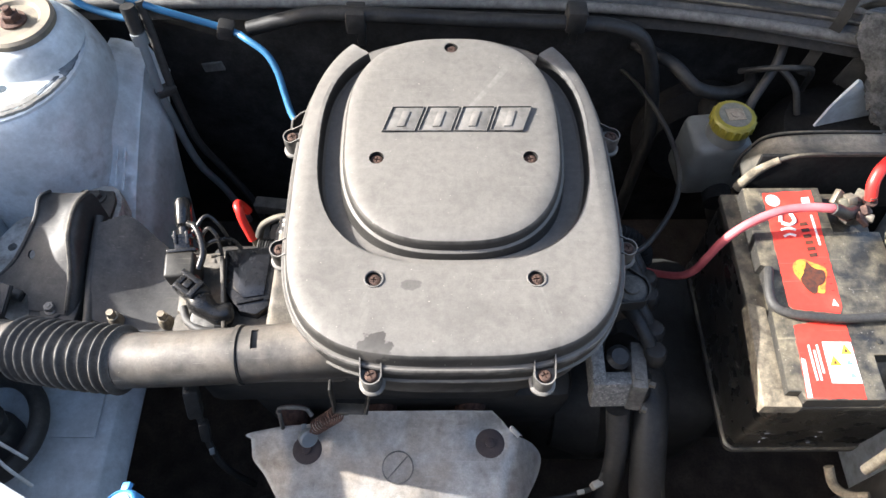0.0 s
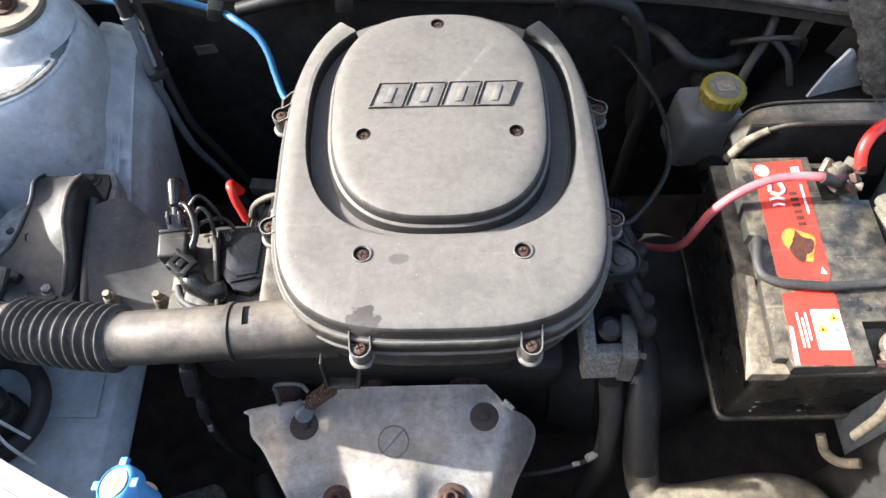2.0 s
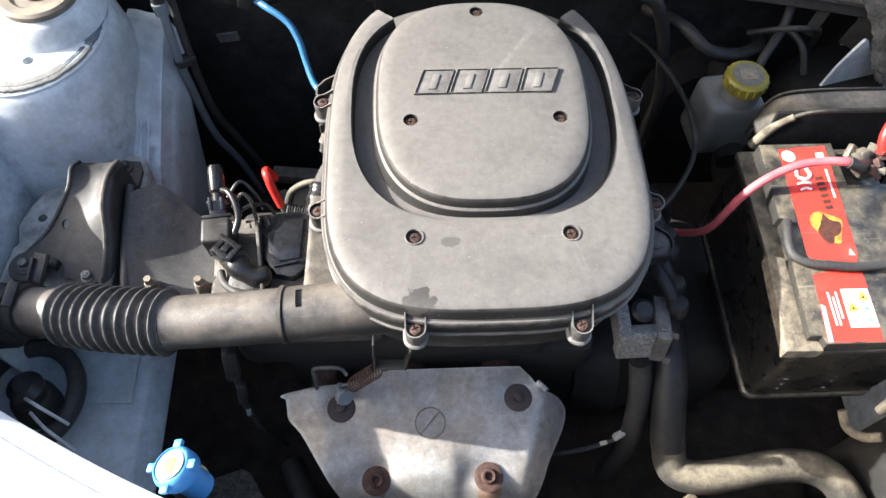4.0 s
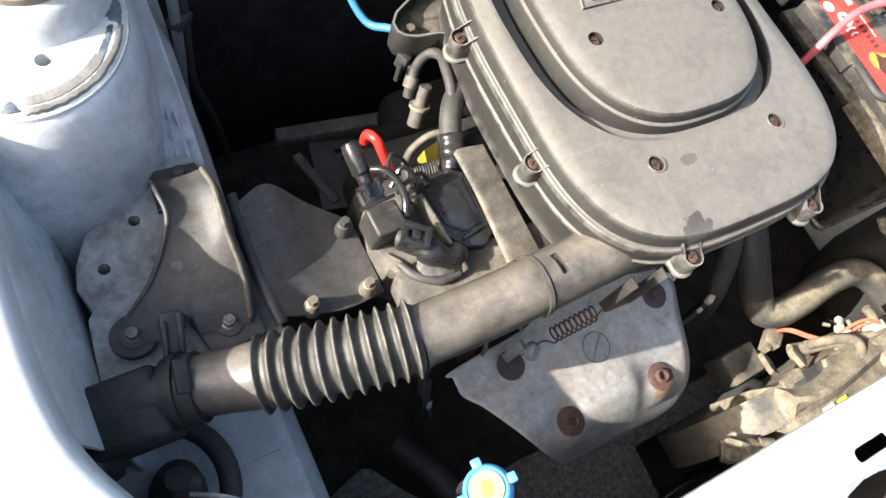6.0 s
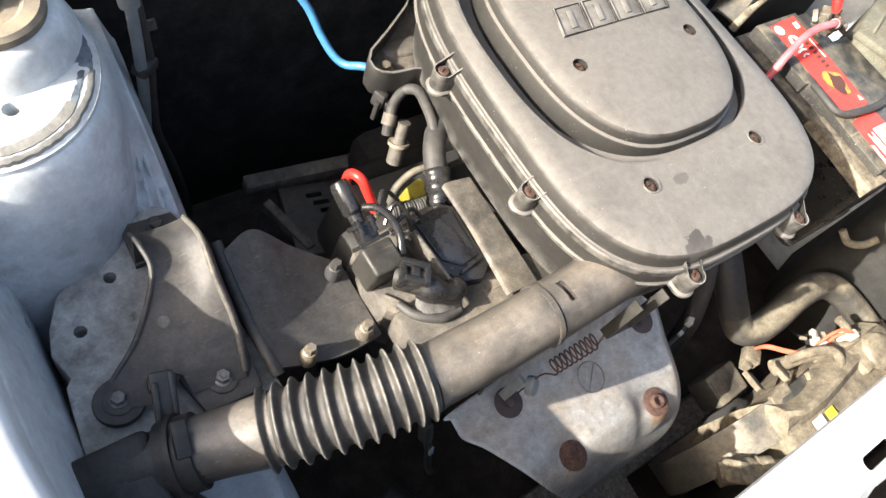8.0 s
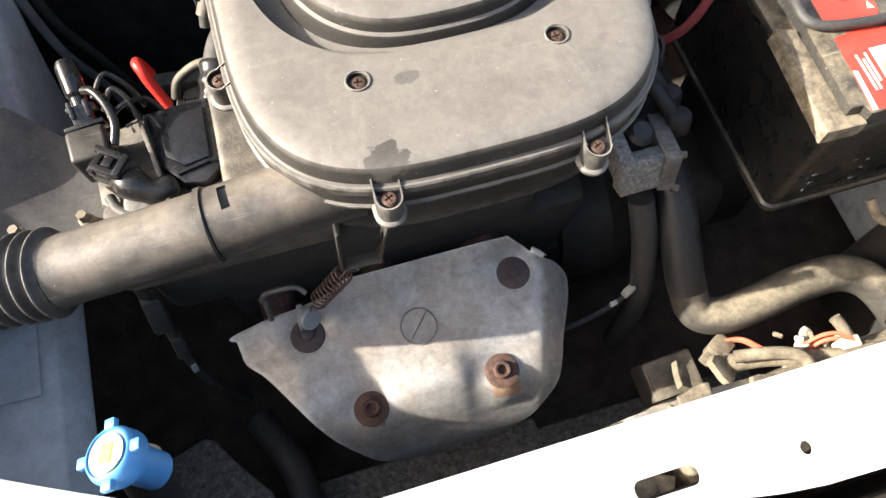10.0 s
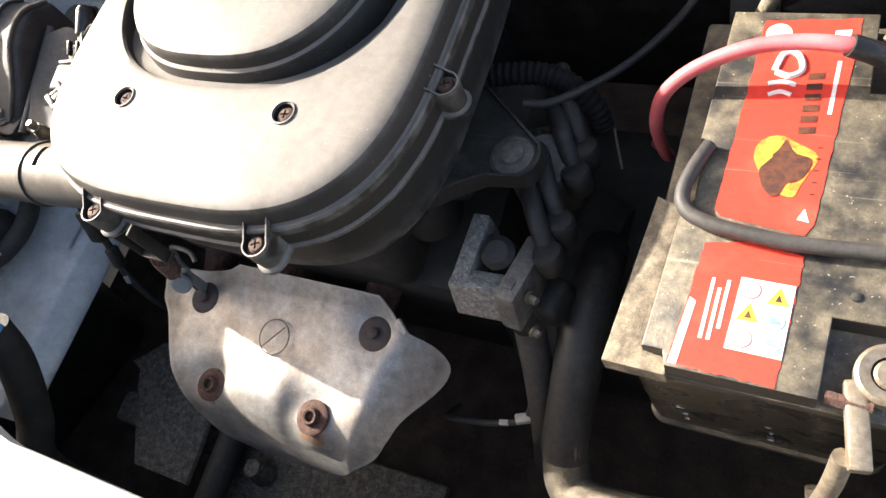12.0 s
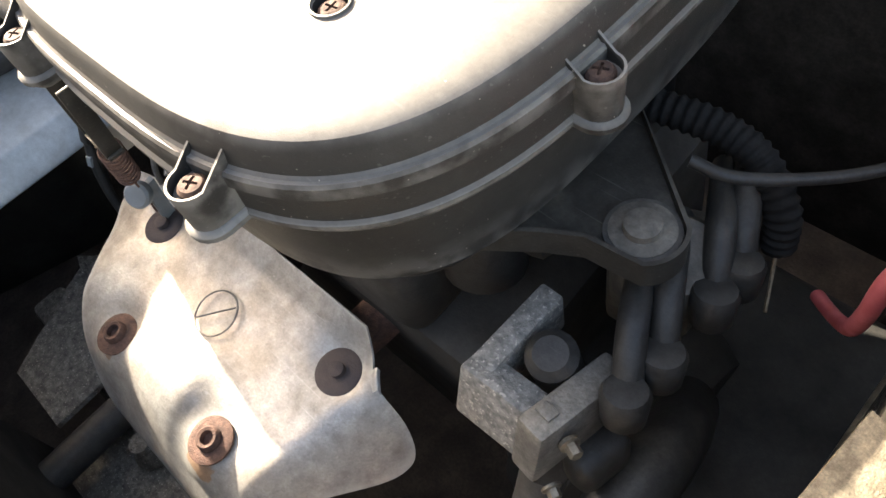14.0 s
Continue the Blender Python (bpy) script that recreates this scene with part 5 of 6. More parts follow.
flap = sheet([[(0.578, 0.790, 0.815), (0.612, 0.778, 0.825), (0.640, 0.765, 0.83), (0.668, 0.752, 0.828)], [(0.574, 0.768, 0.790), (0.606, 0.752, 0.800), (0.640, 0.742, 0.800), (0.672, 0.735, 0.795)], [(0.598, 0.748, 0.757), (0.612, 0.734, 0.765), (0.642, 0.728, 0.760), (0.674, 0.722, 0.750)], [(0.607, 0.728, 0.722), (0.622, 0.718, 0.722), (0.646, 0.712, 0.712), (0.676, 0.708, 0.70)], [(0.628, 0.714, 0.69), (0.634, 0.708, 0.684), (0.655, 0.704, 0.672), (0.678, 0.700, 0.66)]], 7, 0.004)
rnd = random.Random(5)
for v in flap.verts:
    v.co += Vector([rnd.uniform(-0.0022, 0.0022) for _ in range(3)])
solo("torn_insulation", flap, M_FLAP, "torn black insulation flap hanging beside the suspension tower", "insulation", sharp=60)
solo("dark_wiring_bundle", merge(tube([(0.60, 0.86, 0.74), (0.632, 0.76, 0.835), (0.655, 0.725, 0.80), (0.675, 0.71, 0.74), (0.69, 0.70, 0.66)], 0.006, 12), tube([(0.58, 0.86, 0.74), (0.60, 0.79, 0.835), (0.622, 0.745, 0.815), (0.64, 0.722, 0.76), (0.652, 0.71, 0.69)], 0.005, 12)), M_OLDHOSE, "dark taped wires beside the suspension tower", "wiring")

# ---- engine ----
engine = thing("engine", (-0.05, 0.47, 0.25), "dusty four-cylinder engine below the air filter", "engine")
# Castings below the filter: near-black, with the shade there put into the colour.
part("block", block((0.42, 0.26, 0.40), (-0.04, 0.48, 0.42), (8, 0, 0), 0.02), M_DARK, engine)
# The head reaches forward unseen to keep sun off the shield's back.
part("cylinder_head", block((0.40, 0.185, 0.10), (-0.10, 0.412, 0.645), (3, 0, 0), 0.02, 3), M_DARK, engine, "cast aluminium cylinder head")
head_line = [(-0.302, 0.462), (-0.314, 0.42), (-0.312, 0.385), (-0.268, 0.346), (-0.20, 0.344), (-0.16, 0.344), (-0.16, 0.46), (-0.20, 0.475)]
# Second block lies unseen under the pipe, added to keep sun off the shield.
part("camshaft_cover", merge(slab(head_line[::-1] if sum(p[0] * q[1] - q[0] * p[1] for p, q in zip(head_line, head_line[1:] + head_line[:1])) < 0 else head_line, 0.66, 0.734, 0.006), block((0.20, 0.072, 0.047), (-0.21, 0.343, 0.720), (0, 0, 0), 0.008)), M_CAMCOVER, engine, "dusty cast camshaft cover with an unseen block added against the sun")
# Same cast cover, coloured darker where it lies in shade.
part("rear_camshaft_cover", block((0.33, 0.13, 0.04), (0.0, 0.45, 0.70), (6, 0, 0), 0.012), M_DARK, engine, "rear end of the camshaft cover, coloured dark for the shade there")
part("filter_outlet", tube([(0.115, 0.40, 0.72), (0.118, 0.385, 0.69), (0.12, 0.38, 0.655)], 0.03, 20, 6, lambda u: 1.1 - 0.15 * u), M_OLDHOSE, engine, "black outlet neck below the air filter")
part("side_plate", sheet([[(-0.197, 0.475, 0.757), (-0.197, 0.42, 0.757), (-0.200, 0.342, 0.752)], [(-0.19, 0.477, 0.760), (-0.19, 0.42, 0.760), (-0.192, 0.342, 0.755)], [(-0.160, 0.475, 0.757), (-0.160, 0.42, 0.756), (-0.158, 0.342, 0.750)]], 5, 0.003), M_CAMCOVER, engine, "pale dusty cover plate")
part("front_ledge", sheet([[(-0.305, 0.40, 0.737), (-0.27, 0.362, 0.739), (-0.20, 0.356, 0.744), (-0.16, 0.352, 0.75)], [(-0.31, 0.39, 0.72), (-0.272, 0.348, 0.722), (-0.20, 0.342, 0.73), (-0.16, 0.342, 0.735)]], 5, 0.003), M_CAMCOVER, engine)
part("manifold", merge(*[tube([(x, 0.34, 0.56), (x * 0.8 - 0.02, 0.27, 0.52), (-0.05, 0.24, 0.44), (-0.05, 0.22, 0.3)], 0.02, 12) for x in (-0.2, -0.08, 0.04)]), M_RUST, engine, "rusty exhaust manifold")
box_line = [(-0.198, 0.379), (-0.195, 0.451), (-0.207, 0.459), (-0.258, 0.454), (-0.252, 0.398), (-0.232, 0.372), (-0.212, 0.368)]
bb = part("black_box", slab(box_line, 0.728, 0.756, 0.003), M_GLOSSY, engine, "glossy black plastic housing")
part("lid", slab([(-0.205, 0.392), (-0.203, 0.446), (-0.247, 0.447), (-0.243, 0.402), (-0.228, 0.388)], 0.755, 0.7585, 0.0015), mat("polished_black_lid", (0.012, 0.013, 0.015), (0.016, 0.016, 0.018), 0.1, scale=40, bump=0.02, spread=0.04, dust=(0.2, 0.19, 0.17), dust_amount=0.06, mottle=0.2), bb)
part("rib", merge(block((0.003, 0.05, 0.006), (-0.253, 0.425, 0.758), (0, 0, 6), 0.001), block((0.03, 0.003, 0.006), (-0.22, 0.384, 0.757), (0, 0, 12), 0.001)), M_GLOSSY, bb)
part("bolt", hexbolt((-0.253, 0.36, 0.742), 0.008, 0.012), M_PLASTIC, engine)
part("thermostat_housing", merge(turned([(0.03, 0), (0.032, 0.05), (0.022, 0.07)], (0.21, 0.44, 0.64), (0.3, -0.2, 1), 24), block((0.06, 0.06, 0.08), (0.2, 0.46, 0.62), (0, 0, 20), 0.01)), M_CAMCOVER, engine)
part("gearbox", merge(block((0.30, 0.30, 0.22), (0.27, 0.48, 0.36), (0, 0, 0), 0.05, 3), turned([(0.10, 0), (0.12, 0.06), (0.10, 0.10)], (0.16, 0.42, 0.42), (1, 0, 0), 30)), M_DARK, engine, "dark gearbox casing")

def narrow(bm, x, k=0.62):
    for v in bm.verts:
        v.co.x = x + (v.co.x - x) * k
    return bm


sensor = thing("sensor_connector", (-0.28, 0.43, 0.74), "black plastic sensor plug with its wire on the camshaft cover", "connector")
part("plug", narrow(turned([(0.0085, 0), (0.0118, 0.004), (0.0118, 0.03), (0.0095, 0.035), (0.004, 0.036)], (-0.306, 0.474, 0.773), (-0.1, 0.75, 0.35), 24), -0.306, 0.82), M_GLOSSY, sensor, "round black plug")
part("collar", merge(turned([(0.0075, 0), (0.0075, 0.02)], (-0.304, 0.46, 0.768), (-0.1, 0.75, 0.35), 18), block((0.024, 0.005, 0.020), (-0.304, 0.462, 0.772), (25, 0, 5), 0.001)), M_GLOSSY, sensor)
part("stem", merge(block((0.018, 0.020, 0.016), (-0.304, 0.454, 0.770), (25, 0, 6), 0.0015), block((0.034, 0.004, 0.022), (-0.303, 0.444, 0.768), (20, 0, 6), 0.001), block((0.004, 0.016, 0.006), (-0.297, 0.456, 0.780), (25, 0, 6), 0.001), block((0.004, 0.016, 0.006), (-0.311, 0.456, 0.780), (25, 0, 6), 0.001)), M_GLOSSY, sensor)
part("body", merge(block((0.034, 0.032, 0.045), (-0.303, 0.425, 0.754), (6, 0, 4), 0.004, 3), turned([(0.014, 0), (0.014, 0.03), (0.011, 0.034)], (-0.293, 0.406, 0.758), (0.5, -0.6, 0.25), 20)), M_SKIRT, sensor, "dusty grey sensor body")
part("latch", merge(block((0.026, 0.006, 0.012), (-0.283, 0.402, 0.779), (0, 8, -35), 0.001), block((0.026, 0.006, 0.012), (-0.289, 0.386, 0.777), (0, 8, -35), 0.001), block((0.006, 0.022, 0.010), (-0.276, 0.388, 0.778), (0, 8, -35), 0.001), block((0.006, 0.022, 0.010), (-0.296, 0.399, 0.776), (0, 8, -35), 0.001), block((0.008, 0.010, 0.008), (-0.286, 0.394, 0.779), (0, 8, -35), 0.001), block((0.028, 0.024, 0.016), (-0.286, 0.394, 0.767), (0, 8, -35), 0.002)), M_GLOSSY, sensor, "square black latch")
part("boot", tube([(-0.280, 0.386, 0.764), (-0.268, 0.374, 0.762), (-0.255, 0.368, 0.757), (-0.243, 0.372, 0.750)], 0.013, 18, 8, lambda u: 1 + 0.12 * math.sin(9 * u)), M_GLOSSY, sensor)
part("wire", tube([(-0.298, 0.474, 0.782), (-0.288, 0.466, 0.787), (-0.280, 0.452, 0.784), (-0.277, 0.436, 0.776), (-0.282, 0.42, 0.768)], 0.0042, 10), M_GLOSSY, sensor)
part("clamp", tube([(-0.300, 0.384, 0.742), (-0.292, 0.366, 0.745), (-0.272, 0.352, 0.748), (-0.25, 0.352, 0.748)], 0.005, 10), M_RUBBER, sensor)
part("cast_ring", turned([(0.017, 0), (0.020, 0.002), (0.020, 0.012), (0.016, 0.014)], (-0.268, 0.368, 0.737), (0.1, -0.15, 1), 28), M_CAST, sensor)
part("pin", merge(block((0.010, 0.0025, 0.002), (-0.266, 0.440, 0.765), (0, 0, 20), 0), block((0.0025, 0.010, 0.002), (-0.266, 0.436, 0.764), (0, 0, 20), 0)), M_STEEL, sensor)
for k, pts in enumerate((((-0.285, 0.452, 0.776), (-0.272, 0.462, 0.79), (-0.262, 0.455, 0.783), (-0.258, 0.44, 0.765)), ((-0.282, 0.445, 0.772), (-0.266, 0.452, 0.779), (-0.248, 0.458, 0.772), (-0.238, 0.452, 0.76)), ((-0.290, 0.46, 0.785), (-0.276, 0.478, 0.792), (-0.262, 0.472, 0.78), (-0.252, 0.46, 0.76)))):
    part("lead", tube(pts, 0.0024, 8), M_GLOSSY, sensor)
part("brace", block((0.004, 0.09, 0.03), (-0.2515, 0.395, 0.75), (6, 0, 8), 0.001), M_CAMCOVER, sensor, "dusty upright bracket plate")
red = thing("dipstick", (-0.262, 0.53, 0.66), "red dipstick handle behind the camshaft cover", "dipstick")
part("handle", tube([(-0.258, 0.551, 0.696), (-0.261, 0.547, 0.714), (-0.262, 0.541, 0.727), (-0.261, 0.533, 0.733), (-0.258, 0.526, 0.731), (-0.255, 0.519, 0.722), (-0.250, 0.512, 0.708), (-0.246, 0.507, 0.695)], 0.0056, 14), M_RED, red)
part("stalk", tube([(-0.246, 0.507, 0.697), (-0.235, 0.49, 0.65), (-0.22, 0.49, 0.6)], 0.003, 10), M_STEEL, red)

# breather hose and injector side
breather = thing("breather_hose", (-0.18, 0.5, 0.70), "black rubber breather hose beside the air filter", "hose")
part("hose", tube([(-0.196, 0.455, 0.722), (-0.191, 0.478, 0.737), (-0.184, 0.502, 0.747), (-0.172, 0.527, 0.752), (-0.155, 0.545, 0.752), (-0.12, 0.56, 0.748)], 0.0125, 18), M_RUBBER, breather)
part("cuff", tube([(-0.193, 0.468, 0.731), (-0.189, 0.484, 0.741), (-0.184, 0.501, 0.747)], 0.0155, 22, 14, lambda u: 1 + 0.05 * math.sin(16 * u)), M_GLOSSY, breather)
part("thin_hose", tube([(-0.170, 0.527, 0.755), (-0.163, 0.55, 0.761), (-0.157, 0.575, 0.761), (-0.152, 0.596, 0.756), (-0.158, 0.609, 0.746), (-0.172, 0.605, 0.738), (-0.185, 0.592, 0.730), (-0.191, 0.582, 0.712)], 0.0062, 12), M_RUBBER, breather)
part("hose_end", tube([(-0.183, 0.594, 0.731), (-0.189, 0.587, 0.722)], 0.0085, 14, 3), M_CAMCOVER, breather)
part("branch", tube([(-0.183, 0.509, 0.742), (-0.205, 0.512, 0.738), (-0.226, 0.507, 0.728), (-0.234, 0.50, 0.712)], 0.0048, 10), M_HOSE, breather, "pale side branch")
inj = thing("fuel_injector_rail", (-0.17, 0.56, 0.66), "beige plastic injector fitting with a yellow plug", "fuel rail")
part("fitting", tube([(-0.185, 0.562, 0.68), (-0.178, 0.572, 0.705), (-0.172, 0.58, 0.728)], 0.0088, 16, 6, lambda u: 1.05 - 0.2 * (u > 0.5)), M_CAMCOVER, inj)
part("flange", tube([(-0.179, 0.5705, 0.701), (-0.1782, 0.572, 0.7045)], 0.0125, 16, 2), M_BATTDUST, inj, "pale plastic flange")
part("plug", block((0.024, 0.02, 0.03), (-0.182, 0.517, 0.675), (10, 0, 15), 0.003), M_YELLOW, inj, "bright yellow connector")
part("conduit", tube([(-0.235, 0.494, 0.70), (-0.199, 0.488, 0.70), (-0.165, 0.485, 0.70)], 0.010, 14, 30, lambda u: 1 + 0.12 * math.sin(140 * u)), M_RUBBER, inj)
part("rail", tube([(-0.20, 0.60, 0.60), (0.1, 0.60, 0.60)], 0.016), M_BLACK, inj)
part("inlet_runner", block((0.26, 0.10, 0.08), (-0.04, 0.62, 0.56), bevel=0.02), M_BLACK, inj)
stb = thing("steering_crossbeam", (-0.22, 0.64, 0.5), "dim steel beam with slots deep behind the engine", "beam")
part("beam", block((0.22, 0.022, 0.024), (-0.195, 0.675, 0.515), (0, 0, -7), 0.004), M_CAMCOVER, stb)
part("plate", cut(block((0.10, 0.11, 0.02), (-0.225, 0.61, 0.50), (0, 0, -12), 0.004), [block((0.022, 0.007, 0.05), (-0.222 + 0.004 * k, 0.645 - 0.014 * k, 0.505), (0, 0, -12), 0) for k in range(4)]), M_BLACKSTEEL, stb)
part("arm", block((0.014, 0.09, 0.02), (-0.275, 0.615, 0.505), (0, 0, 16), 0.003), M_CAMCOVER, stb)

# ignition coil on the right of the engine
ign = thing("ignition_coil", (0.20, 0.32, 0.63), "grey laminated ignition coil in a square bracket", "ignition coil")
part("core_front", block((0.048, 0.020, 0.042), (0.198, 0.3075, 0.674), (-18, 0, 1), 0.0025), M_SPECK, ign, "speckled laminated iron core")
part("core_side", block((0.016, 0.062, 0.036), (0.183, 0.342, 0.677), (0, 0, -1), 0.0025), M_SPECK, ign)
part("core_other", merge(block((0.019, 0.066, 0.05), (0.2305, 0.326, 0.669), (-12, 0, -8), 0.003), block((0.010, 0.008, 0.002), (0.2275, 0.313, 0.699), (-12, 0, -8), 0.0005)), M_CAST, ign, "grey painted bracket arm")
part("winding", turned([(0.013, 0), (0.015, 0.01), (0.015, 0.05), (0.010, 0.055)], (0.206, 0.35, 0.645), (0.05, -0.2, 1), 20), M_PLASTIC, ign)
part("bolt", hexbolt((0.241, 0.312, 0.680), 0.004, 0.009, (1, -0.4, 0.2)), M_STEEL, ign)
part("bolt", hexbolt((0.240, 0.296, 0.640), 0.004, 0.007, (1, -0.5, 0)), M_STEEL, ign)
for x, y, z in ((0.250, 0.349, 0.700), (0.252, 0.378, 0.700), (0.253, 0.425, 0.700), (0.254, 0.449, 0.700)):
    part("plug_cap", turned([(0.0095, 0), (0.0125, 0.004), (0.0135, 0.022), (0.0115, 0.026), (0.006, 0.0275)], (x + 0.004, y - 0.008, z - 0.024), (-0.1, 0.2, 1), 20), M_OLDHOSE, ign)
    part("plug_boot", tube([(x - 0.001, y + 0.002, z - 0.008), (x - 0.009, y + 0.015, z + 0.004), (x - 0.02, y + 0.035, z + 0.010), (x - 0.04, y + 0.075, z - 0.002)], 0.0085, 12), M_OLDHOSE, ign)
part("lower_mount", block((0.026, 0.04, 0.04), (0.246, 0.33, 0.625), (0, 0, -12), 0.01, 3), M_OLDHOSE, ign)
solo("wire_clip", tube([(0.251, 0.523, 0.609), (0.259, 0.503, 0.611), (0.268, 0.481, 0.606)], 0.0014, 6), M_STEEL, "thin bright wire clip on the loom", "clip")
solo("lower_hose", tube([(0.222, 0.31, 0.60), (0.228, 0.275, 0.54), (0.226, 0.24, 0.46), (0.21, 0.22, 0.36)], 0.015, 14), M_RUBBER, "narrow black coolant hose below the coil", "hose")
solo("corrugated_conduit", tube([(0.15, 0.482, 0.735), (0.18, 0.489, 0.735), (0.21, 0.494, 0.732), (0.235, 0.492, 0.724), (0.256, 0.484, 0.705), (0.262, 0.478, 0.68)], 0.0098, 16, 40, lambda u: 1 + 0.08 * math.sin(150 * u)), M_BLACK, "black corrugated wiring conduit behind the coil", "conduit")
solo("throttle_cable", tube([(0.215, 0.448, 0.755), (0.239, 0.456, 0.750), (0.276, 0.501, 0.733), (0.304, 0.548, 0.725), (0.32, 0.603, 0.713), (0.32, 0.66, 0.710), (0.312, 0.72, 0.70), (0.30, 0.80, 0.675), (0.29, 0.866, 0.64)], 0.0036, 10, 10), M_OLDHOSE, "thin black throttle cable looping to the bulkhead", "cable")

# bulkhead pipes
bh = thing("bulkhead_hose", (0.05, 0.8, 0.78), "thick grey-black hose clipped along the bulkhead", "hose")
part("hose", tube([(-0.27, 0.80, 0.785), (-0.22, 0.80, 0.800), (-0.17, 0.80, 0.812), (-0.10, 0.80, 0.810), (0.05, 0.80, 0.80), (0.19, 0.80, 0.793), (0.245, 0.80, 0.787), (0.288, 0.80, 0.765), (0.312, 0.795, 0.715), (0.328, 0.785, 0.65), (0.337, 0.775, 0.58), (0.336, 0.778, 0.5), (0.335, 0.78, 0.36), (0.335, 0.78, 0.22)], 0.0105, 14), M_OLDHOSE, bh)
for x in (-0.118, 0.187):
    part("clip", merge(block((0.028, 0.03, 0.036), (x, 0.802, 0.802), (0, 2, 0), 0.004), block((0.012, 0.01, 0.05), (x + 0.003, 0.812, 0.77), (0, 0, 0), 0.002)), M_PLASTIC, bh)
blue = thing("blue_washer_tube", (-0.35, 0.78, 0.8), "thin blue plastic washer tube with grey joints", "tube")
part("tube", tube([(-0.51, 0.80, 0.868), (-0.475, 0.80, 0.862), (-0.44, 0.79, 0.860), (-0.38, 0.78, 0.838), (-0.295, 0.78, 0.803), (-0.262, 0.76, 0.80), (-0.238, 0.745, 0.79), (-0.224, 0.728, 0.774), (-0.216, 0.708, 0.752), (-0.208, 0.688, 0.737), (-0.199, 0.673, 0.733), (-0.187, 0.656, 0.744), (-0.170, 0.640, 0.745)], 0.0048, 12), M_BLUE, blue)
part("second_tube", tube([(-0.50, 0.79, 0.872), (-0.475, 0.78, 0.846), (-0.44, 0.775, 0.832), (-0.405, 0.77, 0.826)], 0.0048, 12), M_BLUE, blue)
part("joint", tube([(-0.445, 0.79, 0.862), (-0.415, 0.785, 0.850)], 0.009, 14, 4, lambda u: 1 + 0.15 * math.sin(12 * u)), M_GREYTUBE, blue, "grey barbed joint")
part("clip", block((0.022, 0.02, 0.024), (-0.295, 0.78, 0.801), (0, 15, 0), 0.003), M_PLASTIC, blue)
fp = thing("fuel_pipes", (-0.39, 0.72, 0.7), "grey fuel pipes with a black joint down the tower", "pipe")
part("front_pipe", tube([(-0.407, 0.760, 0.815), (-0.406, 0.757, 0.80), (-0.405, 0.750, 0.76), (-0.405, 0.744, 0.716), (-0.404, 0.746, 0.66), (-0.404, 0.750, 0.60), (-0.400, 0.757, 0.53), (-0.385, 0.775, 0.44), (-0.37, 0.79, 0.32)], 0.0062, 12), M_GREYTUBE, fp)
part("rear_pipe", tube([(-0.398, 0.782, 0.85), (-0.396, 0.775, 0.80), (-0.394, 0.765, 0.76), (-0.392, 0.757, 0.716), (-0.392, 0.758, 0.65), (-0.388, 0.762, 0.58), (-0.37, 0.772, 0.50), (-0.35, 0.785, 0.40), (-0.34, 0.785, 0.32)], 0.006, 12), M_RUBBER, fp)
part("joint", tube([(-0.410, 0.768, 0.852), (-0.408, 0.762, 0.815)], 0.0095, 14, 4), M_PLASTIC, fp, "black joint")
part("collar", tube([(-0.4075, 0.7605, 0.814), (-0.406, 0.757, 0.798)], 0.0105, 14, 3), M_GREYTUBE, fp)
part("clamp", block((0.030, 0.018, 0.014), (-0.399, 0.750, 0.716), (0, 10, 40), 0.004), M_RUBBER, fp)
solo("bulkhead_tag", block((0.034, 0.004, 0.018), (-0.363, 0.859, 0.655), (0, -8, 0), 0.001, 1), M_LIP, "small pale tag on the dark bulkhead", "tag")

# ---- engine mount bracket, left ----
mb = thing("engine_mount_bracket", (-0.48, 0.43, 0.68), "black steel engine mount bracket with a curved web", "engine mount")
web = sheet([[(-0.493, 0.542, 0.752), (-0.492, 0.52, 0.769), (-0.493, 0.492, 0.763), (-0.521, 0.458, 0.731), (-0.562, 0.430, 0.708)],
             [(-0.476, 0.541, 0.752), (-0.475, 0.515, 0.762), (-0.479, 0.482, 0.757), (-0.503, 0.44, 0.731), (-0.543, 0.408, 0.710)],
             [(-0.460, 0.541, 0.752), (-0.459, 0.51, 0.763), (-0.464, 0.465, 0.755), (-0.480, 0.425, 0.730), (-0.50, 0.398, 0.712)],
             [(-0.445, 0.541, 0.755), (-0.444, 0.507, 0.773), (-0.447, 0.470, 0.765), (-0.445, 0.433, 0.741), (-0.452, 0.390, 0.713)]], 7, 0.003)
WEB_GAP = [(-0.537, 0.397), (-0.527, 0.409), (-0.514, 0.418), (-0.506, 0.418), (-0.500, 0.414), (-0.494, 0.372), (-0.526, 0.369), (-0.546, 0.386)]
part("web", cut(web, [slab(WEB_GAP[::-1], 0.66, 0.80, 0.0005), turned([(0.0055, -0.03), (0.0055, 0.03)], (-0.499, 0.455, 0.748), (-0.2, -0.4, 1), 16)]), M_BLACKSTEEL, mb)
part("edge_flange", sheet([[(-0.4445, 0.541, 0.753), (-0.4435, 0.507, 0.7715), (-0.4465, 0.470, 0.7635), (-0.4445, 0.433, 0.7395), (-0.451, 0.390, 0.712)], [(-0.439, 0.541, 0.745), (-0.437, 0.507, 0.760), (-0.439, 0.470, 0.752), (-0.438, 0.433, 0.728), (-0.443, 0.39, 0.702)], [(-0.439, 0.541, 0.70), (-0.437, 0.507, 0.70), (-0.438, 0.470, 0.70), (-0.437, 0.433, 0.69), (-0.441, 0.39, 0.68)]], 6, 0.003), M_BLACKSTEEL, mb, "worn bright edge flange")
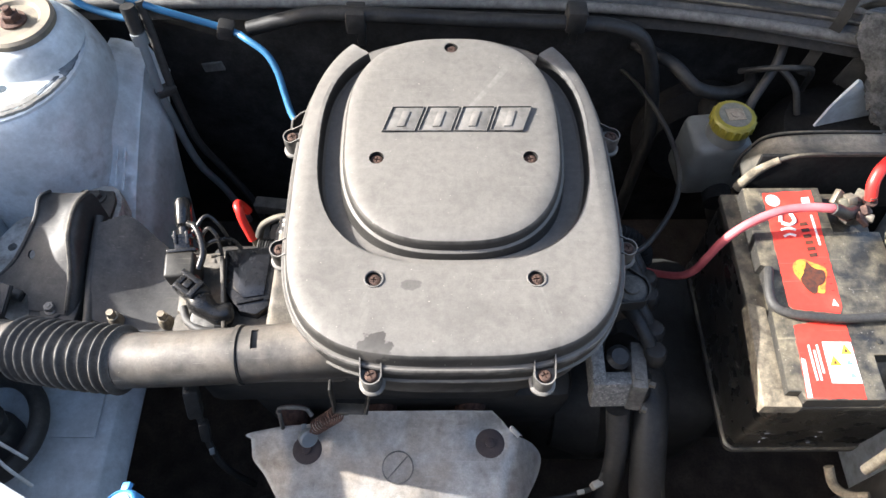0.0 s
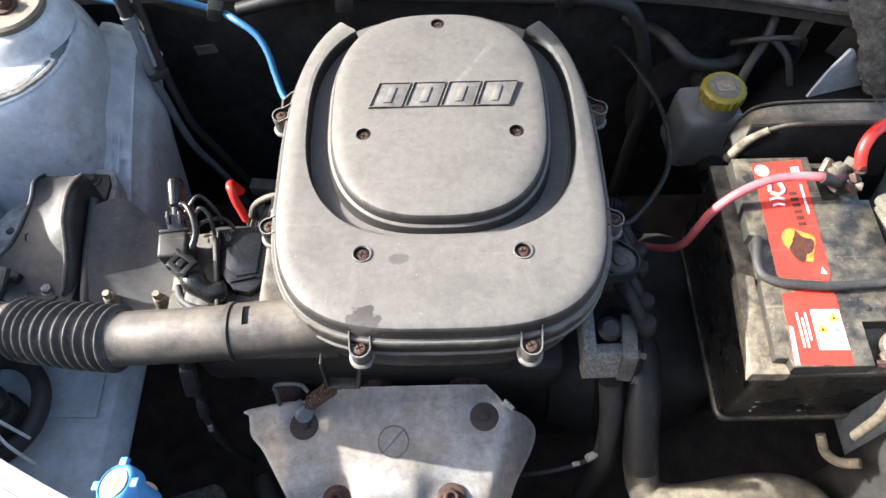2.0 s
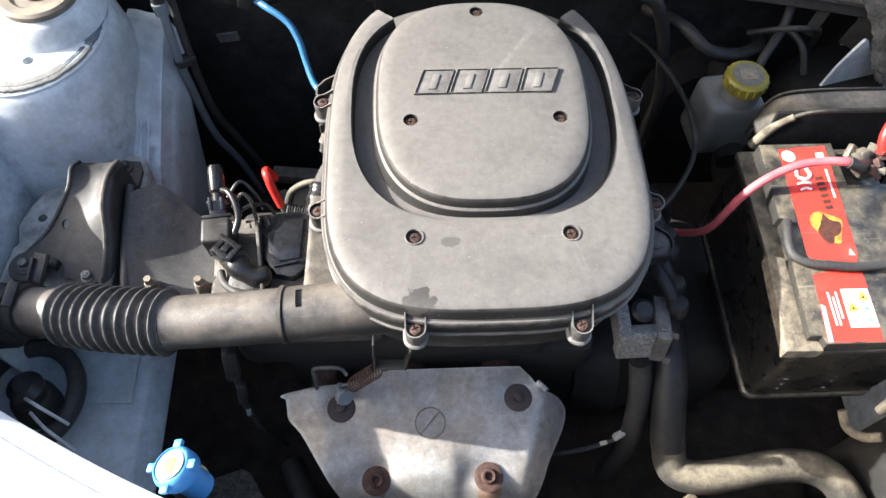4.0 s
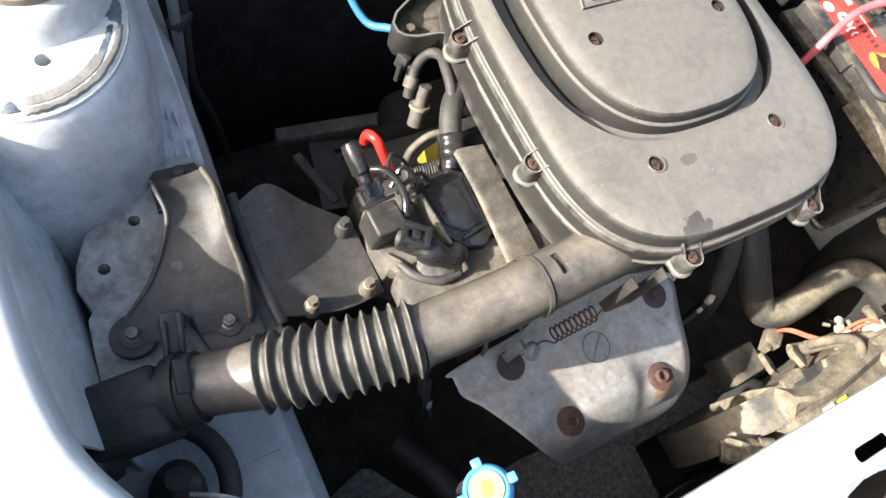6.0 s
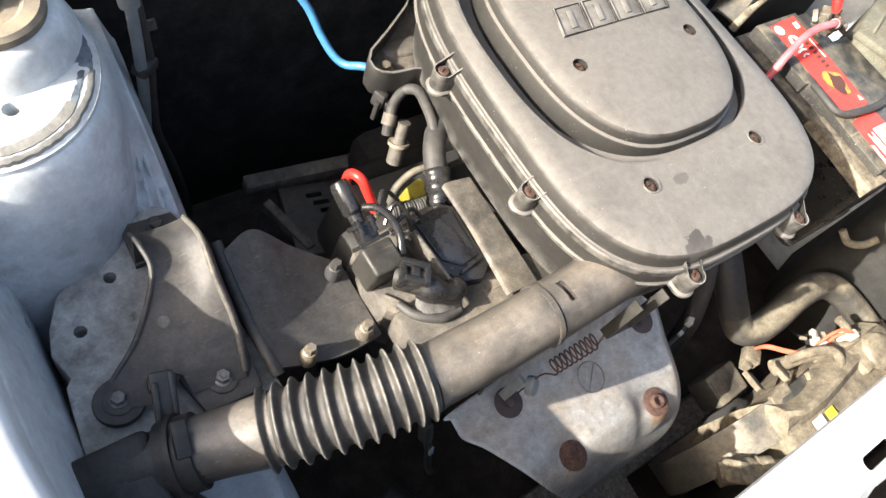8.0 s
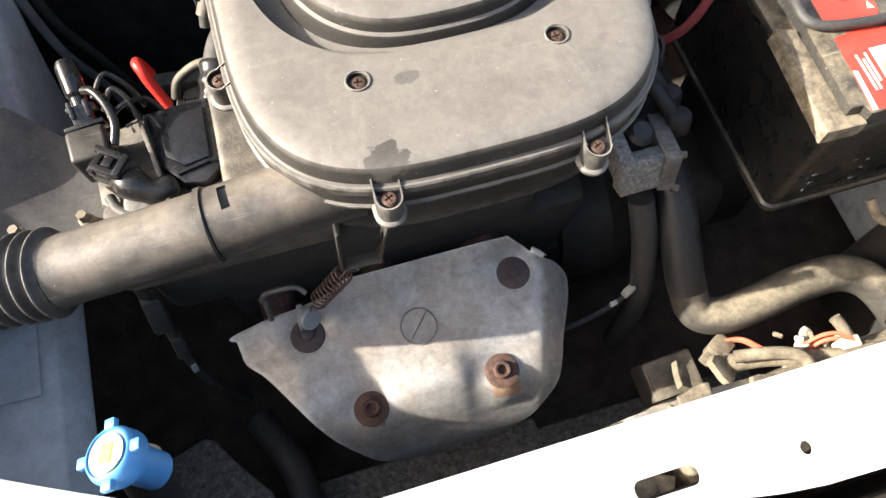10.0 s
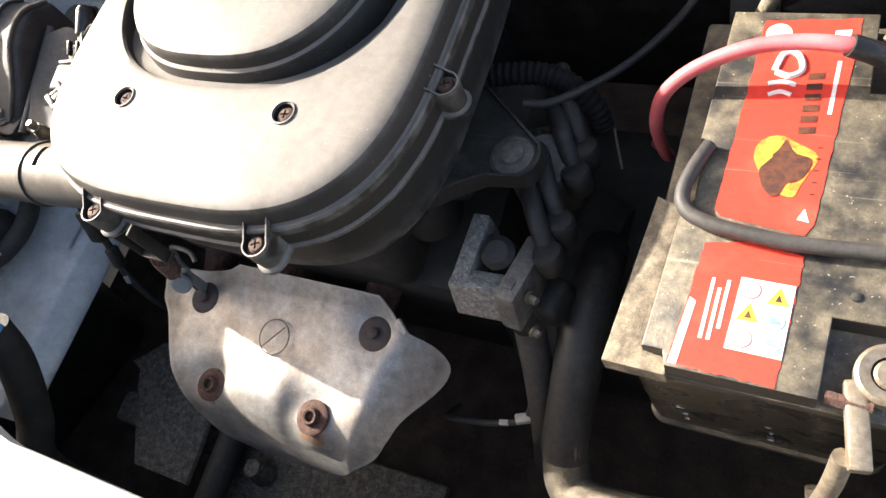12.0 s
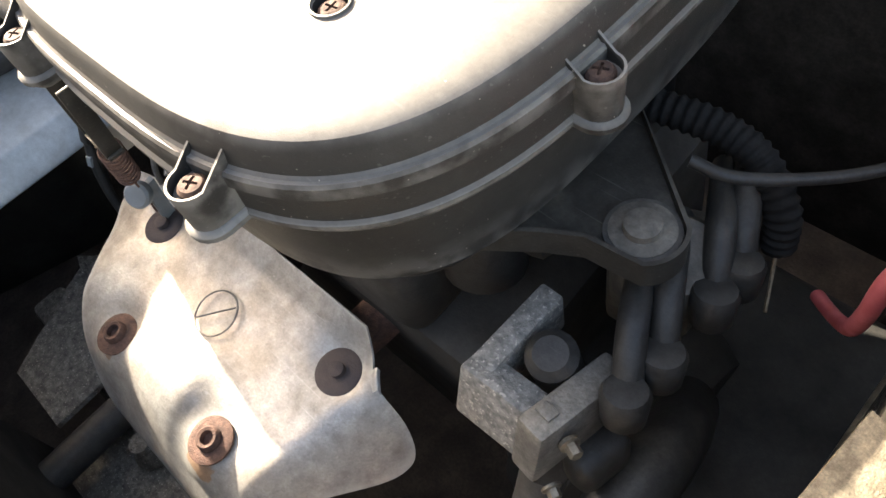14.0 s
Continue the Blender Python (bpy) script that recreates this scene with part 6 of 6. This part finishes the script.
# Dusty lip, with the brightness of its sunlit edge put into the colour.
part("right_lip", tube([(-0.4445, 0.541, 0.755), (-0.4435, 0.507, 0.7735), (-0.4465, 0.470, 0.7655), (-0.4445, 0.433, 0.7415), (-0.450, 0.395, 0.716)], 0.0028, 8), M_CAMCOVER, mb, "pale dusty edge lip, coloured lighter for the sun on it")
part("lug_bolt", hexbolt((-0.460, 0.571, 0.700), 0.0065, 0.009, flange=1.7), M_BLACKSTEEL, mb)
part("left_lip", tube([(-0.493, 0.543, 0.753), (-0.492, 0.52, 0.770), (-0.493, 0.492, 0.764), (-0.521, 0.458, 0.732), (-0.553, 0.436, 0.711)], 0.0024, 8), M_BLACKSTEEL, mb)
part("foot", merge(slab([(-0.553 + 0.0215 * math.cos(2 * math.pi * k / 24), 0.420 + 0.0215 * math.sin(2 * math.pi * k / 24)) for k in range(24)], 0.699, 0.707), slab([(-0.441, 0.378), (-0.438, 0.42), (-0.455, 0.437), (-0.49, 0.432), (-0.503, 0.415), (-0.4945, 0.379), (-0.489, 0.3755), (-0.447, 0.3745)], 0.702, 0.710)), M_BLACKSTEEL, mb)
part("tower_lug", merge(slab([(-0.493, 0.538), (-0.437, 0.540), (-0.436, 0.566), (-0.442, 0.582), (-0.491, 0.584)], 0.694, 0.700, 0.001), sheet([[(-0.492, 0.541, 0.752), (-0.469, 0.540, 0.752), (-0.446, 0.540, 0.753)], [(-0.492, 0.543, 0.725), (-0.469, 0.542, 0.725), (-0.446, 0.541, 0.725)], [(-0.492, 0.544, 0.697), (-0.469, 0.543, 0.697), (-0.446, 0.542, 0.697)]], 4, 0.003)), M_BLACKSTEEL, mb, "dark flat lug bolted to the plate")
for p in ((-0.553, 0.420, 0.706), (-0.470, 0.398, 0.710)):
    part("washer", turned([(0.0135, 0), (0.0135, 0.002), (0.012, 0.003), (0.007, 0.003)], p, seg=24), M_BLACKSTEEL, mb)
    part("bolt", hexbolt((p[0], p[1], p[2] + 0.002), 0.0064, 0.009, flange=1.25, stud=0.008 if p[0] > -0.5 else 0), M_CAST, mb, "dull steel nut")
plate = slab([(-0.592, 0.372), (-0.42, 0.36), (-0.43, 0.46), (-0.431, 0.564), (-0.433, 0.578), (-0.440, 0.591), (-0.450, 0.598), (-0.463, 0.599), (-0.481, 0.592), (-0.498, 0.584), (-0.532, 0.564), (-0.565, 0.541), (-0.581, 0.512), (-0.587, 0.488), (-0.580, 0.462), (-0.586, 0.455), (-0.588, 0.44), (-0.592, 0.40)], 0.575, 0.690)
solo("mount_plate", cut(plate, [turned([(0.0062, -0.11), (0.0062, 0.03)], p, seg=8) for p in ((-0.517, 0.541, 0.69), (-0.558, 0.500, 0.69))]), M_DIRTY, "dirty grey painted plate with two holes", "plate", "structure")
arm = thing("engine_mount", (-0.36, 0.43, 0.69), "dusty cast engine mount arm with three bolts", "engine mount")
part("plate", sheet([[(-0.425, 0.50, 0.745), (-0.39, 0.512, 0.742), (-0.355, 0.49, 0.718), (-0.315, 0.462, 0.702)], [(-0.425, 0.44, 0.728), (-0.39, 0.445, 0.718), (-0.355, 0.44, 0.706), (-0.315, 0.43, 0.702)], [(-0.422, 0.385, 0.712), (-0.39, 0.378, 0.704), (-0.355, 0.372, 0.703), (-0.315, 0.375, 0.703)]], 7, 0.008), M_BLACKSTEEL, arm)
part("rim", tube([(-0.427, 0.512, 0.742), (-0.428, 0.44, 0.722), (-0.424, 0.38, 0.708)], 0.006, 10), M_RUBBER, arm)
for p in ((-0.331, 0.383, 0.716), (-0.391, 0.385, 0.716), (-0.329, 0.452, 0.719)):
    part("bolt", merge(turned([(0.009, -0.018), (0.009, -0.008), (0.007, 0.0)], p, seg=16), hexbolt(p, 0.0052, 0.013, flange=1.3)), M_BLACKSTEEL if p[1] > 0.42 else M_STEEL, arm, "dark stud" if p[1] > 0.42 else "plated hexagon bolt")

# ---- radiator hose, fan, front clutter ----
rh = thing("radiator_hose", (0.3, 0.2, 0.5), "thick dusty black radiator hose bending round to the radiator", "hose")
part("hose", tube([(0.255, 0.425, 0.53), (0.266, 0.385, 0.575), (0.270, 0.345, 0.592), (0.268, 0.30, 0.575), (0.264, 0.235, 0.53), (0.2655, 0.216, 0.515)], 0.0228, 22, 10), M_OLDHOSE, rh)
part("dusty_length", tube([(0.264, 0.235, 0.53), (0.270, 0.196, 0.50), (0.295, 0.180, 0.498), (0.34, 0.180, 0.503), (0.40, 0.187, 0.51), (0.45, 0.185, 0.512), (0.482, 0.168, 0.508), (0.50, 0.135, 0.50), (0.51, 0.09, 0.49), (0.515, 0.03, 0.48)], 0.0225, 22, 10), M_HOSE, rh, "hose length under a beige coat of dust")
part("clamp", tube([(0.509, 0.085, 0.489), (0.511, 0.070, 0.487)], 0.026, 22, 2), M_STEEL, rh, "steel hose clamp")
fan = thing("radiator_fan", (0.2, 0.06, 0.5), "dust-caked radiator fan shroud with motor", "radiator fan")
shroud_prof = ((0.100, 0.40), (0.098, 0.50), (0.092, 0.545), (0.080, 0.566), (0.070, 0.574), (0.062, 0.574), (0.052, 0.562), (0.026, 0.559), (0.020, 0.570), (0.006, 0.571), (0.002, 0.50), (0.0, 0.40))
part("shroud", loft([[Vector((x, y + dy * (y > 0.04) + 0.012 * max(0, (x - 0.3) / 0.16) ** 2, z + dz)) for y, z in shroud_prof] for x, dy, dz in ((0.165, -0.012, -0.03), (0.168, -0.004, -0.004), (0.175, 0.004, 0.0), (0.20, -0.006, 0.0), (0.25, -0.006, 0.0), (0.30, 0.0, -0.002), (0.345, 0.004, -0.006), (0.40, 0.004, -0.014), (0.46, 0.0, -0.02))], True, True, True), M_BEIGE, fan)
part("outer_ledge", loft([[Vector((x, 0.002 + 0.1 * max(0, x - 0.3) + dy, 0.566 - 0.02 * max(0, x - 0.3) + dz)) for dy, dz in ((-0.008, -0.03), (-0.010, -0.004), (-0.007, 0.0), (0.010, 0.0015), (0.014, -0.002), (0.014, -0.03))] for x in [0.188 + 0.0325 * k for k in range(11)]], True, True, True), M_BEIGE, fan, "long dust-covered outer ledge")
part("rim_arc", tube([(0.270, 0.122, 0.540), (0.300, 0.114, 0.552), (0.325, 0.104, 0.558), (0.335, 0.090, 0.560), (0.322, 0.076, 0.562), (0.285, 0.064, 0.566), (0.23, 0.061, 0.568), (0.17, 0.060, 0.562)], 0.0072, 10, 8), M_BEIGE, fan, "curved rim of the fan ring")
part("cap_ring", merge(turned([(0.016, 0), (0.016, 0.010), (0.012, 0.014), (0.006, 0.014)], (0.112, 0.020, 0.548), (0.25, 0.3, 1), 18), turned([(0.023, 0), (0.023, 0.006), (0.018, 0.008)], (0.095, 0.032, 0.542), (0.25, 0.3, 1), 18), block((0.035, 0.014, 0.012), (0.075, 0.044, 0.54), (15, 10, -25), 0.003)), M_BEIGE, fan, "dust-caked round fan fixing")
for k, (x, y, z, a, b, rx, ry, rz) in enumerate(((0.215, 0.122, 0.515, 0.034, 0.018, 30, 20, 75), (0.205, 0.094, 0.553, 0.04, 0.018, 8, -5, 8), (0.255, 0.116, 0.53, 0.022, 0.034, 15, 25, 30), (0.285, 0.088, 0.548, 0.034, 0.012, 5, 10, -12))):
    piece = slab([(v.x, v.y) for v in ragged([(-a / 2, -b / 2), (a * 0.4, -b * 0.55), (a / 2, b * 0.3), (a * 0.1, b / 2), (-a * 0.45, b * 0.4)], 0.0016, 0.008, 60 + k)], -0.004, 0.004, 0.0012)
    piece.transform(pose(x, y, z, rx, ry, rz))
    part("broken_piece", piece, M_BEIGE, fan, "broken dust-caked plastic piece", 25)
rnd = random.Random(8)
for k in range(9):
    part("wire_end", block((rnd.uniform(0.008, 0.02), 0.005, 0.006), (0.335 + 0.011 * k, 0.122 - 0.004 * k + rnd.uniform(-0.012, 0.012), 0.535 + rnd.uniform(-0.01, 0.012)), (rnd.uniform(-30, 30), rnd.uniform(-30, 30), rnd.uniform(-90, 90)), 0.001, 1), M_PLUG if k % 3 else M_BEIGE, fan)
part("ledge", block((0.075, 0.02, 0.008), (0.36, 0.104, 0.527), (0, 4, 0), 0.002), M_BEIGE, fan)
part("strut", tube([(0.262, 0.122, 0.515), (0.30, 0.114, 0.525), (0.345, 0.10, 0.535), (0.40, 0.082, 0.545)], 0.010, 12, 8, lambda u: 1.25 - 0.4 * math.sin(3.1 * u)), M_BEIGE, fan)
part("rim", turned([(0.135, 0), (0.142, 0.0), (0.142, 0.05), (0.135, 0.05)], (0.22, 0.045, 0.415), (0, 1, 0), 48, False, False), M_DUSTY, fan)
part("motor", turned([(0.04, 0), (0.042, 0.05), (0.032, 0.06)], (0.22, 0.05, 0.415), (0, 1, 0), 28), M_DARK, fan)
for k in range(6):
    part("blade", block((0.05, 0.006, 0.10), (0.22 + 0.085 * math.sin(k * math.pi / 3), 0.07, 0.415 + 0.085 * math.cos(k * math.pi / 3)), (20, 60 * k, 0), 0.002), M_PLASTIC, fan)
part("box", merge(block((0.095, 0.042, 0.04), (0.403, 0.068, 0.543), (0, 3, 2), 0.004), turned([(0.03, 0), (0.026, 0.008), (0.012, 0.012)], (0.405, 0.062, 0.561), (0, -0.1, 1), 20)), M_BEIGE, fan)
part("sticker", merge(block((0.022, 0.018, 0.001), (0.222, 0.034, 0.5638), (5, 0, 3), 0), ), M_LWHITE, fan)
part("sticker", block((0.018, 0.018, 0.001), (0.250, 0.034, 0.5638), (5, 0, 3), 0), M_LYELLOW, fan)
for k, (p, sz, r, m) in enumerate((((0.368, 0.124, 0.515), (0.028, 0.010, 0.010), (0, 10, 40), M_PLUG), ((0.396, 0.099, 0.541), (0.022, 0.014, 0.026), (0, -6, -5), M_PLUG))):
    solo("wire_plug", block(sz, p, r, 0.002), m, "dusty white plug among the fan's wires", "connector", "", "fan plugs")
solo("drain_stub", tube([(0.390, 0.129, 0.555), (0.395, 0.117, 0.552), (0.401, 0.102, 0.545)], 0.0068, 12), M_BEIGE, "short dusty pipe stub by the fan", "pipe")
solo("fan_relay", merge(block((0.068, 0.05, 0.05), (0.232, 0.14, 0.425), (8, 0, 3), 0.006), block((0.026, 0.026, 0.002), (0.215, 0.138, 0.4505), (8, 0, 3), 0.0005)), M_DUSTY, "dull grey-green plastic box with a small plate", "relay")
solo("fan_connector", merge(block((0.03, 0.025, 0.02), (0.298, 0.150, 0.455), (0, 10, 30), 0.003), block((0.02, 0.014, 0.016), (0.283, 0.145, 0.452), (0, 10, 30), 0.002)), M_BEIGE, "dusty pale plug on the fan's wires", "connector")
wires = thing("fan_wires", (0.34, 0.13, 0.47), "two thin orange-red wires to the fan", "wiring")
for d in (0, 0.006):
    part("wire", tube([(0.300, 0.158, 0.452 + d), (0.322, 0.150, 0.466 + d), (0.330, 0.128, 0.488 + d), (0.338, 0.111, 0.508 + d), (0.355, 0.108 + d, 0.527), (0.374, 0.110 + d, 0.545), (0.392, 0.104 + d, 0.552), (0.404, 0.096, 0.552)], 0.0024, 8), M_ORANGE, wires)
solo("radiator", merge(block((0.75, 0.035, 0.34), (0.05, -0.005, 0.40), bevel=0.006)), M_DARK, "dark radiator behind the front panel", "radiator")
solo("overflow_stub", merge(tube([(0.07, 0.055, 0.515), (0.105, 0.032, 0.535), (0.145, 0.010, 0.548)], 0.015, 16), tube([(0.108, 0.030, 0.536), (0.122, 0.022, 0.542)], 0.021, 18, 2), block((0.03, 0.03, 0.03), (0.085, 0.045, 0.53), (20, 20, -30), 0.004)), M_BEIGE, "dust-caked hose stub with a clamp by the radiator", "hose")

wash = thing("coolant_bottle", (-0.33, 0.14, 0.5), "coolant bottle with a blue cap behind the slam panel", "bottle")
part("body", tube([(-0.318, 0.155, 0.70), (-0.32, 0.13, 0.65), (-0.325, 0.08, 0.59), (-0.33, 0.03, 0.54), (-0.33, 0.0, 0.40)], 0.020, 20), M_DARK, wash)
tilt = Matrix.Translation((-0.323, 0.157, 0.753)) @ Vector((-0.35, 0.22, 1)).to_track_quat("Z", "Y").to_matrix().to_4x4() @ Matrix.Scale(0.8, 4)


def tilted(bm):
    bm.transform(tilt)
    return bm


part("neck", tilted(turned([(0.02, -0.07), (0.02, -0.02)], (0, 0, 0), seg=28)), M_BLUECAP, wash)
bc = part("cap", tilted(turned([(0.0285, -0.024), (0.029, -0.021), (0.0285, -0.006), (0.0255, 0.0), (0.0235, 0.001), (0.0225, -0.001), (0.01, -0.001)], (0, 0, 0), seg=40)), M_BLUECAP, wash, "blue cap with four lugs")
for k in range(4):
    a = math.pi / 2 * k + 0.5
    part("lug", tilted(block((0.011, 0.012, 0.008), (0.0305 * math.cos(a), 0.0305 * math.sin(a), -0.004), (0, 0, math.degrees(a)), 0.002)), M_BLUECAP, bc)
part("cap_label", tilted(turned([(0.0195, 0), (0.0195, 0.0008)], (0, 0, 0.0005), seg=32)), M_CAPLABEL, bc, "faded yellow warning label")
part("cap_mark", tilted(block((0.018, 0.013, 0.001), (0, 0, 0.0016), (0, 0, 20), 0.0003, 1)), M_LYELLOW, bc)

lamp = thing("headlamp_back", (-0.55, 0.22, 0.56), "round black rubber boot at the back of the headlamp", "headlamp")
part("boot", loft([[Vector((-0.577 + (0.0625 + 0.0115 * math.cos(b)) * math.cos(a), 0.292 + (0.068 + 0.0115 * math.cos(b)) * math.sin(a), 0.588 + 0.014 * math.sin(b))) for b in (2 * math.pi * j / 14 for j in range(14))] for a in (2 * math.pi * i / 48 for i in range(48))], loop=True), M_RUBBER, lamp, "thick black rubber ring")
part("inner_boot", turned([(0.03, -0.03), (0.028, 0.0), (0.023, 0.012), (0.012, 0.016)], (-0.566, 0.288, 0.592), (0.1, 0.1, 1), 32), M_RUBBER, lamp)
part("bulb_holder", turned([(0.02, 0), (0.022, 0.02), (0.012, 0.03)], (-0.564, 0.29, 0.605), (0.1, 0.1, 1), 24), M_PLASTIC, lamp)
part("wire", tube([(-0.555, 0.275, 0.63), (-0.53, 0.26, 0.645), (-0.51, 0.25, 0.60)], 0.0022, 8), M_LWHITE, lamp)
part("wire", tube([(-0.55, 0.26, 0.62), (-0.52, 0.235, 0.63), (-0.50, 0.22, 0.59)], 0.0022, 8), M_LWHITE, lamp)
solo("splash_guard", slab([(-0.369, 0.05), (-0.268, 0.05), (-0.270, 0.10), (-0.276, 0.156), (-0.311, 0.202), (-0.335, 0.24), (-0.348, 0.246), (-0.38, 0.236), (-0.414, 0.226), (-0.44, 0.2), (-0.458, 0.186), (-0.437, 0.178), (-0.425, 0.15), (-0.407, 0.127), (-0.395, 0.095), (-0.38, 0.07)], 0.352, 0.360, 0.003), M_GRIT, "dusty torn splash guard low in front", "splash guard")
solo("front_lower_hose", tube([(-0.28, 0.26, 0.32), (-0.245, 0.18, 0.335), (-0.238, 0.10, 0.34), (-0.235, 0.0, 0.34)], 0.02, 16), M_RUBBER, "black lower coolant hose by the splash guard", "hose")
solo("crossmember", merge(block((0.9, 0.05, 0.05), (-0.05, 0.12, 0.28), bevel=0.01), block((0.33, 0.17, 0.02), (-0.085, 0.075, 0.29), (4, 0, 0), 0.006), turned([(0.018, 0), (0.02, 0.01), (0.012, 0.04)], (-0.19, 0.10, 0.30), seg=20)), M_GRIT, "dusty steel crossmember below the exhaust", "crossmember", "structure")
low = thing("low_cable", (0.16, 0.26, 0.42), "thin grimy cable with a pale clip low beside the hose", "cable")
part("cable", tube([(0.10, 0.25, 0.40), (0.112, 0.228, 0.455), (0.15, 0.228, 0.47), (0.185, 0.234, 0.478), (0.209, 0.243, 0.488), (0.218, 0.262, 0.51)], 0.0035, 8), M_RUBBER, low)
part("clip", block((0.016, 0.010, 0.012), (0.207, 0.242, 0.490), (0, 10, 25), 0.002), M_PLUG, low, "pale dusty clip")
part("clip", block((0.010, 0.006, 0.006), (0.186, 0.234, 0.482), (0, 0, 10), 0.001), M_PLUG, low)

lead = thing("dangling_sensor_lead", (-0.29, 0.28, 0.56), "dark sensor lead with a plug hanging below the intake pipe", "cable")
part("lead", tube([(-0.305, 0.335, 0.735), (-0.303, 0.318, 0.70), (-0.300, 0.306, 0.671), (-0.296, 0.288, 0.63), (-0.291, 0.268, 0.593), (-0.283, 0.255, 0.54), (-0.26, 0.25, 0.47)], 0.0045, 10), M_OLDHOSE, lead)
part("plug", merge(block((0.018, 0.020, 0.045), (-0.2985, 0.301, 0.66), (-24, 6, 10), 0.004), block((0.012, 0.014, 0.03), (-0.2935, 0.280, 0.615), (-24, 6, 10), 0.003)), M_OLDHOSE, lead, "black moulded plug")
part("tag", block((0.006, 0.003, 0.012), (-0.289, 0.262, 0.588), (-20, 10, 15), 0.0005, 1), M_GREYTUBE, lead, "small pale clip")
solo("wire_bracket", merge(tube([(-0.205, 0.300, 0.62), (-0.198, 0.302, 0.632), (-0.170, 0.300, 0.634), (-0.160, 0.292, 0.630)], 0.0028, 8), tube([(-0.203, 0.300, 0.622), (-0.203, 0.292, 0.60), (-0.205, 0.29, 0.56)], 0.0028, 8)), M_CAST, "bent grey wire bracket behind the heat shield", "bracket")

hinge = thing("bonnet_hinge", (0.6, 0.8, 0.72), "dark steel bonnet hinge beside the scuttle", "hinge")
part("arm", sheet([[(0.535, 0.80, 0.70), (0.54, 0.80, 0.75), (0.55, 0.80, 0.80), (0.555, 0.81, 0.86)], [(0.55, 0.79, 0.70), (0.553, 0.79, 0.75), (0.562, 0.79, 0.80), (0.567, 0.80, 0.86)]], 5, 0.004), M_DARK, hinge)
part("plate", sheet([[(0.585, 0.78, 0.70), (0.60, 0.78, 0.76), (0.63, 0.78, 0.80), (0.652, 0.78, 0.845)], [(0.625, 0.76, 0.69), (0.64, 0.76, 0.74), (0.648, 0.76, 0.77), (0.656, 0.76, 0.80)]], 5, 0.004), M_DARK, hinge)
part("bolt", hexbolt((0.63, 0.765, 0.765), 0.007, 0.008, (-0.3, -0.6, 0.5)), M_STEEL, hinge)
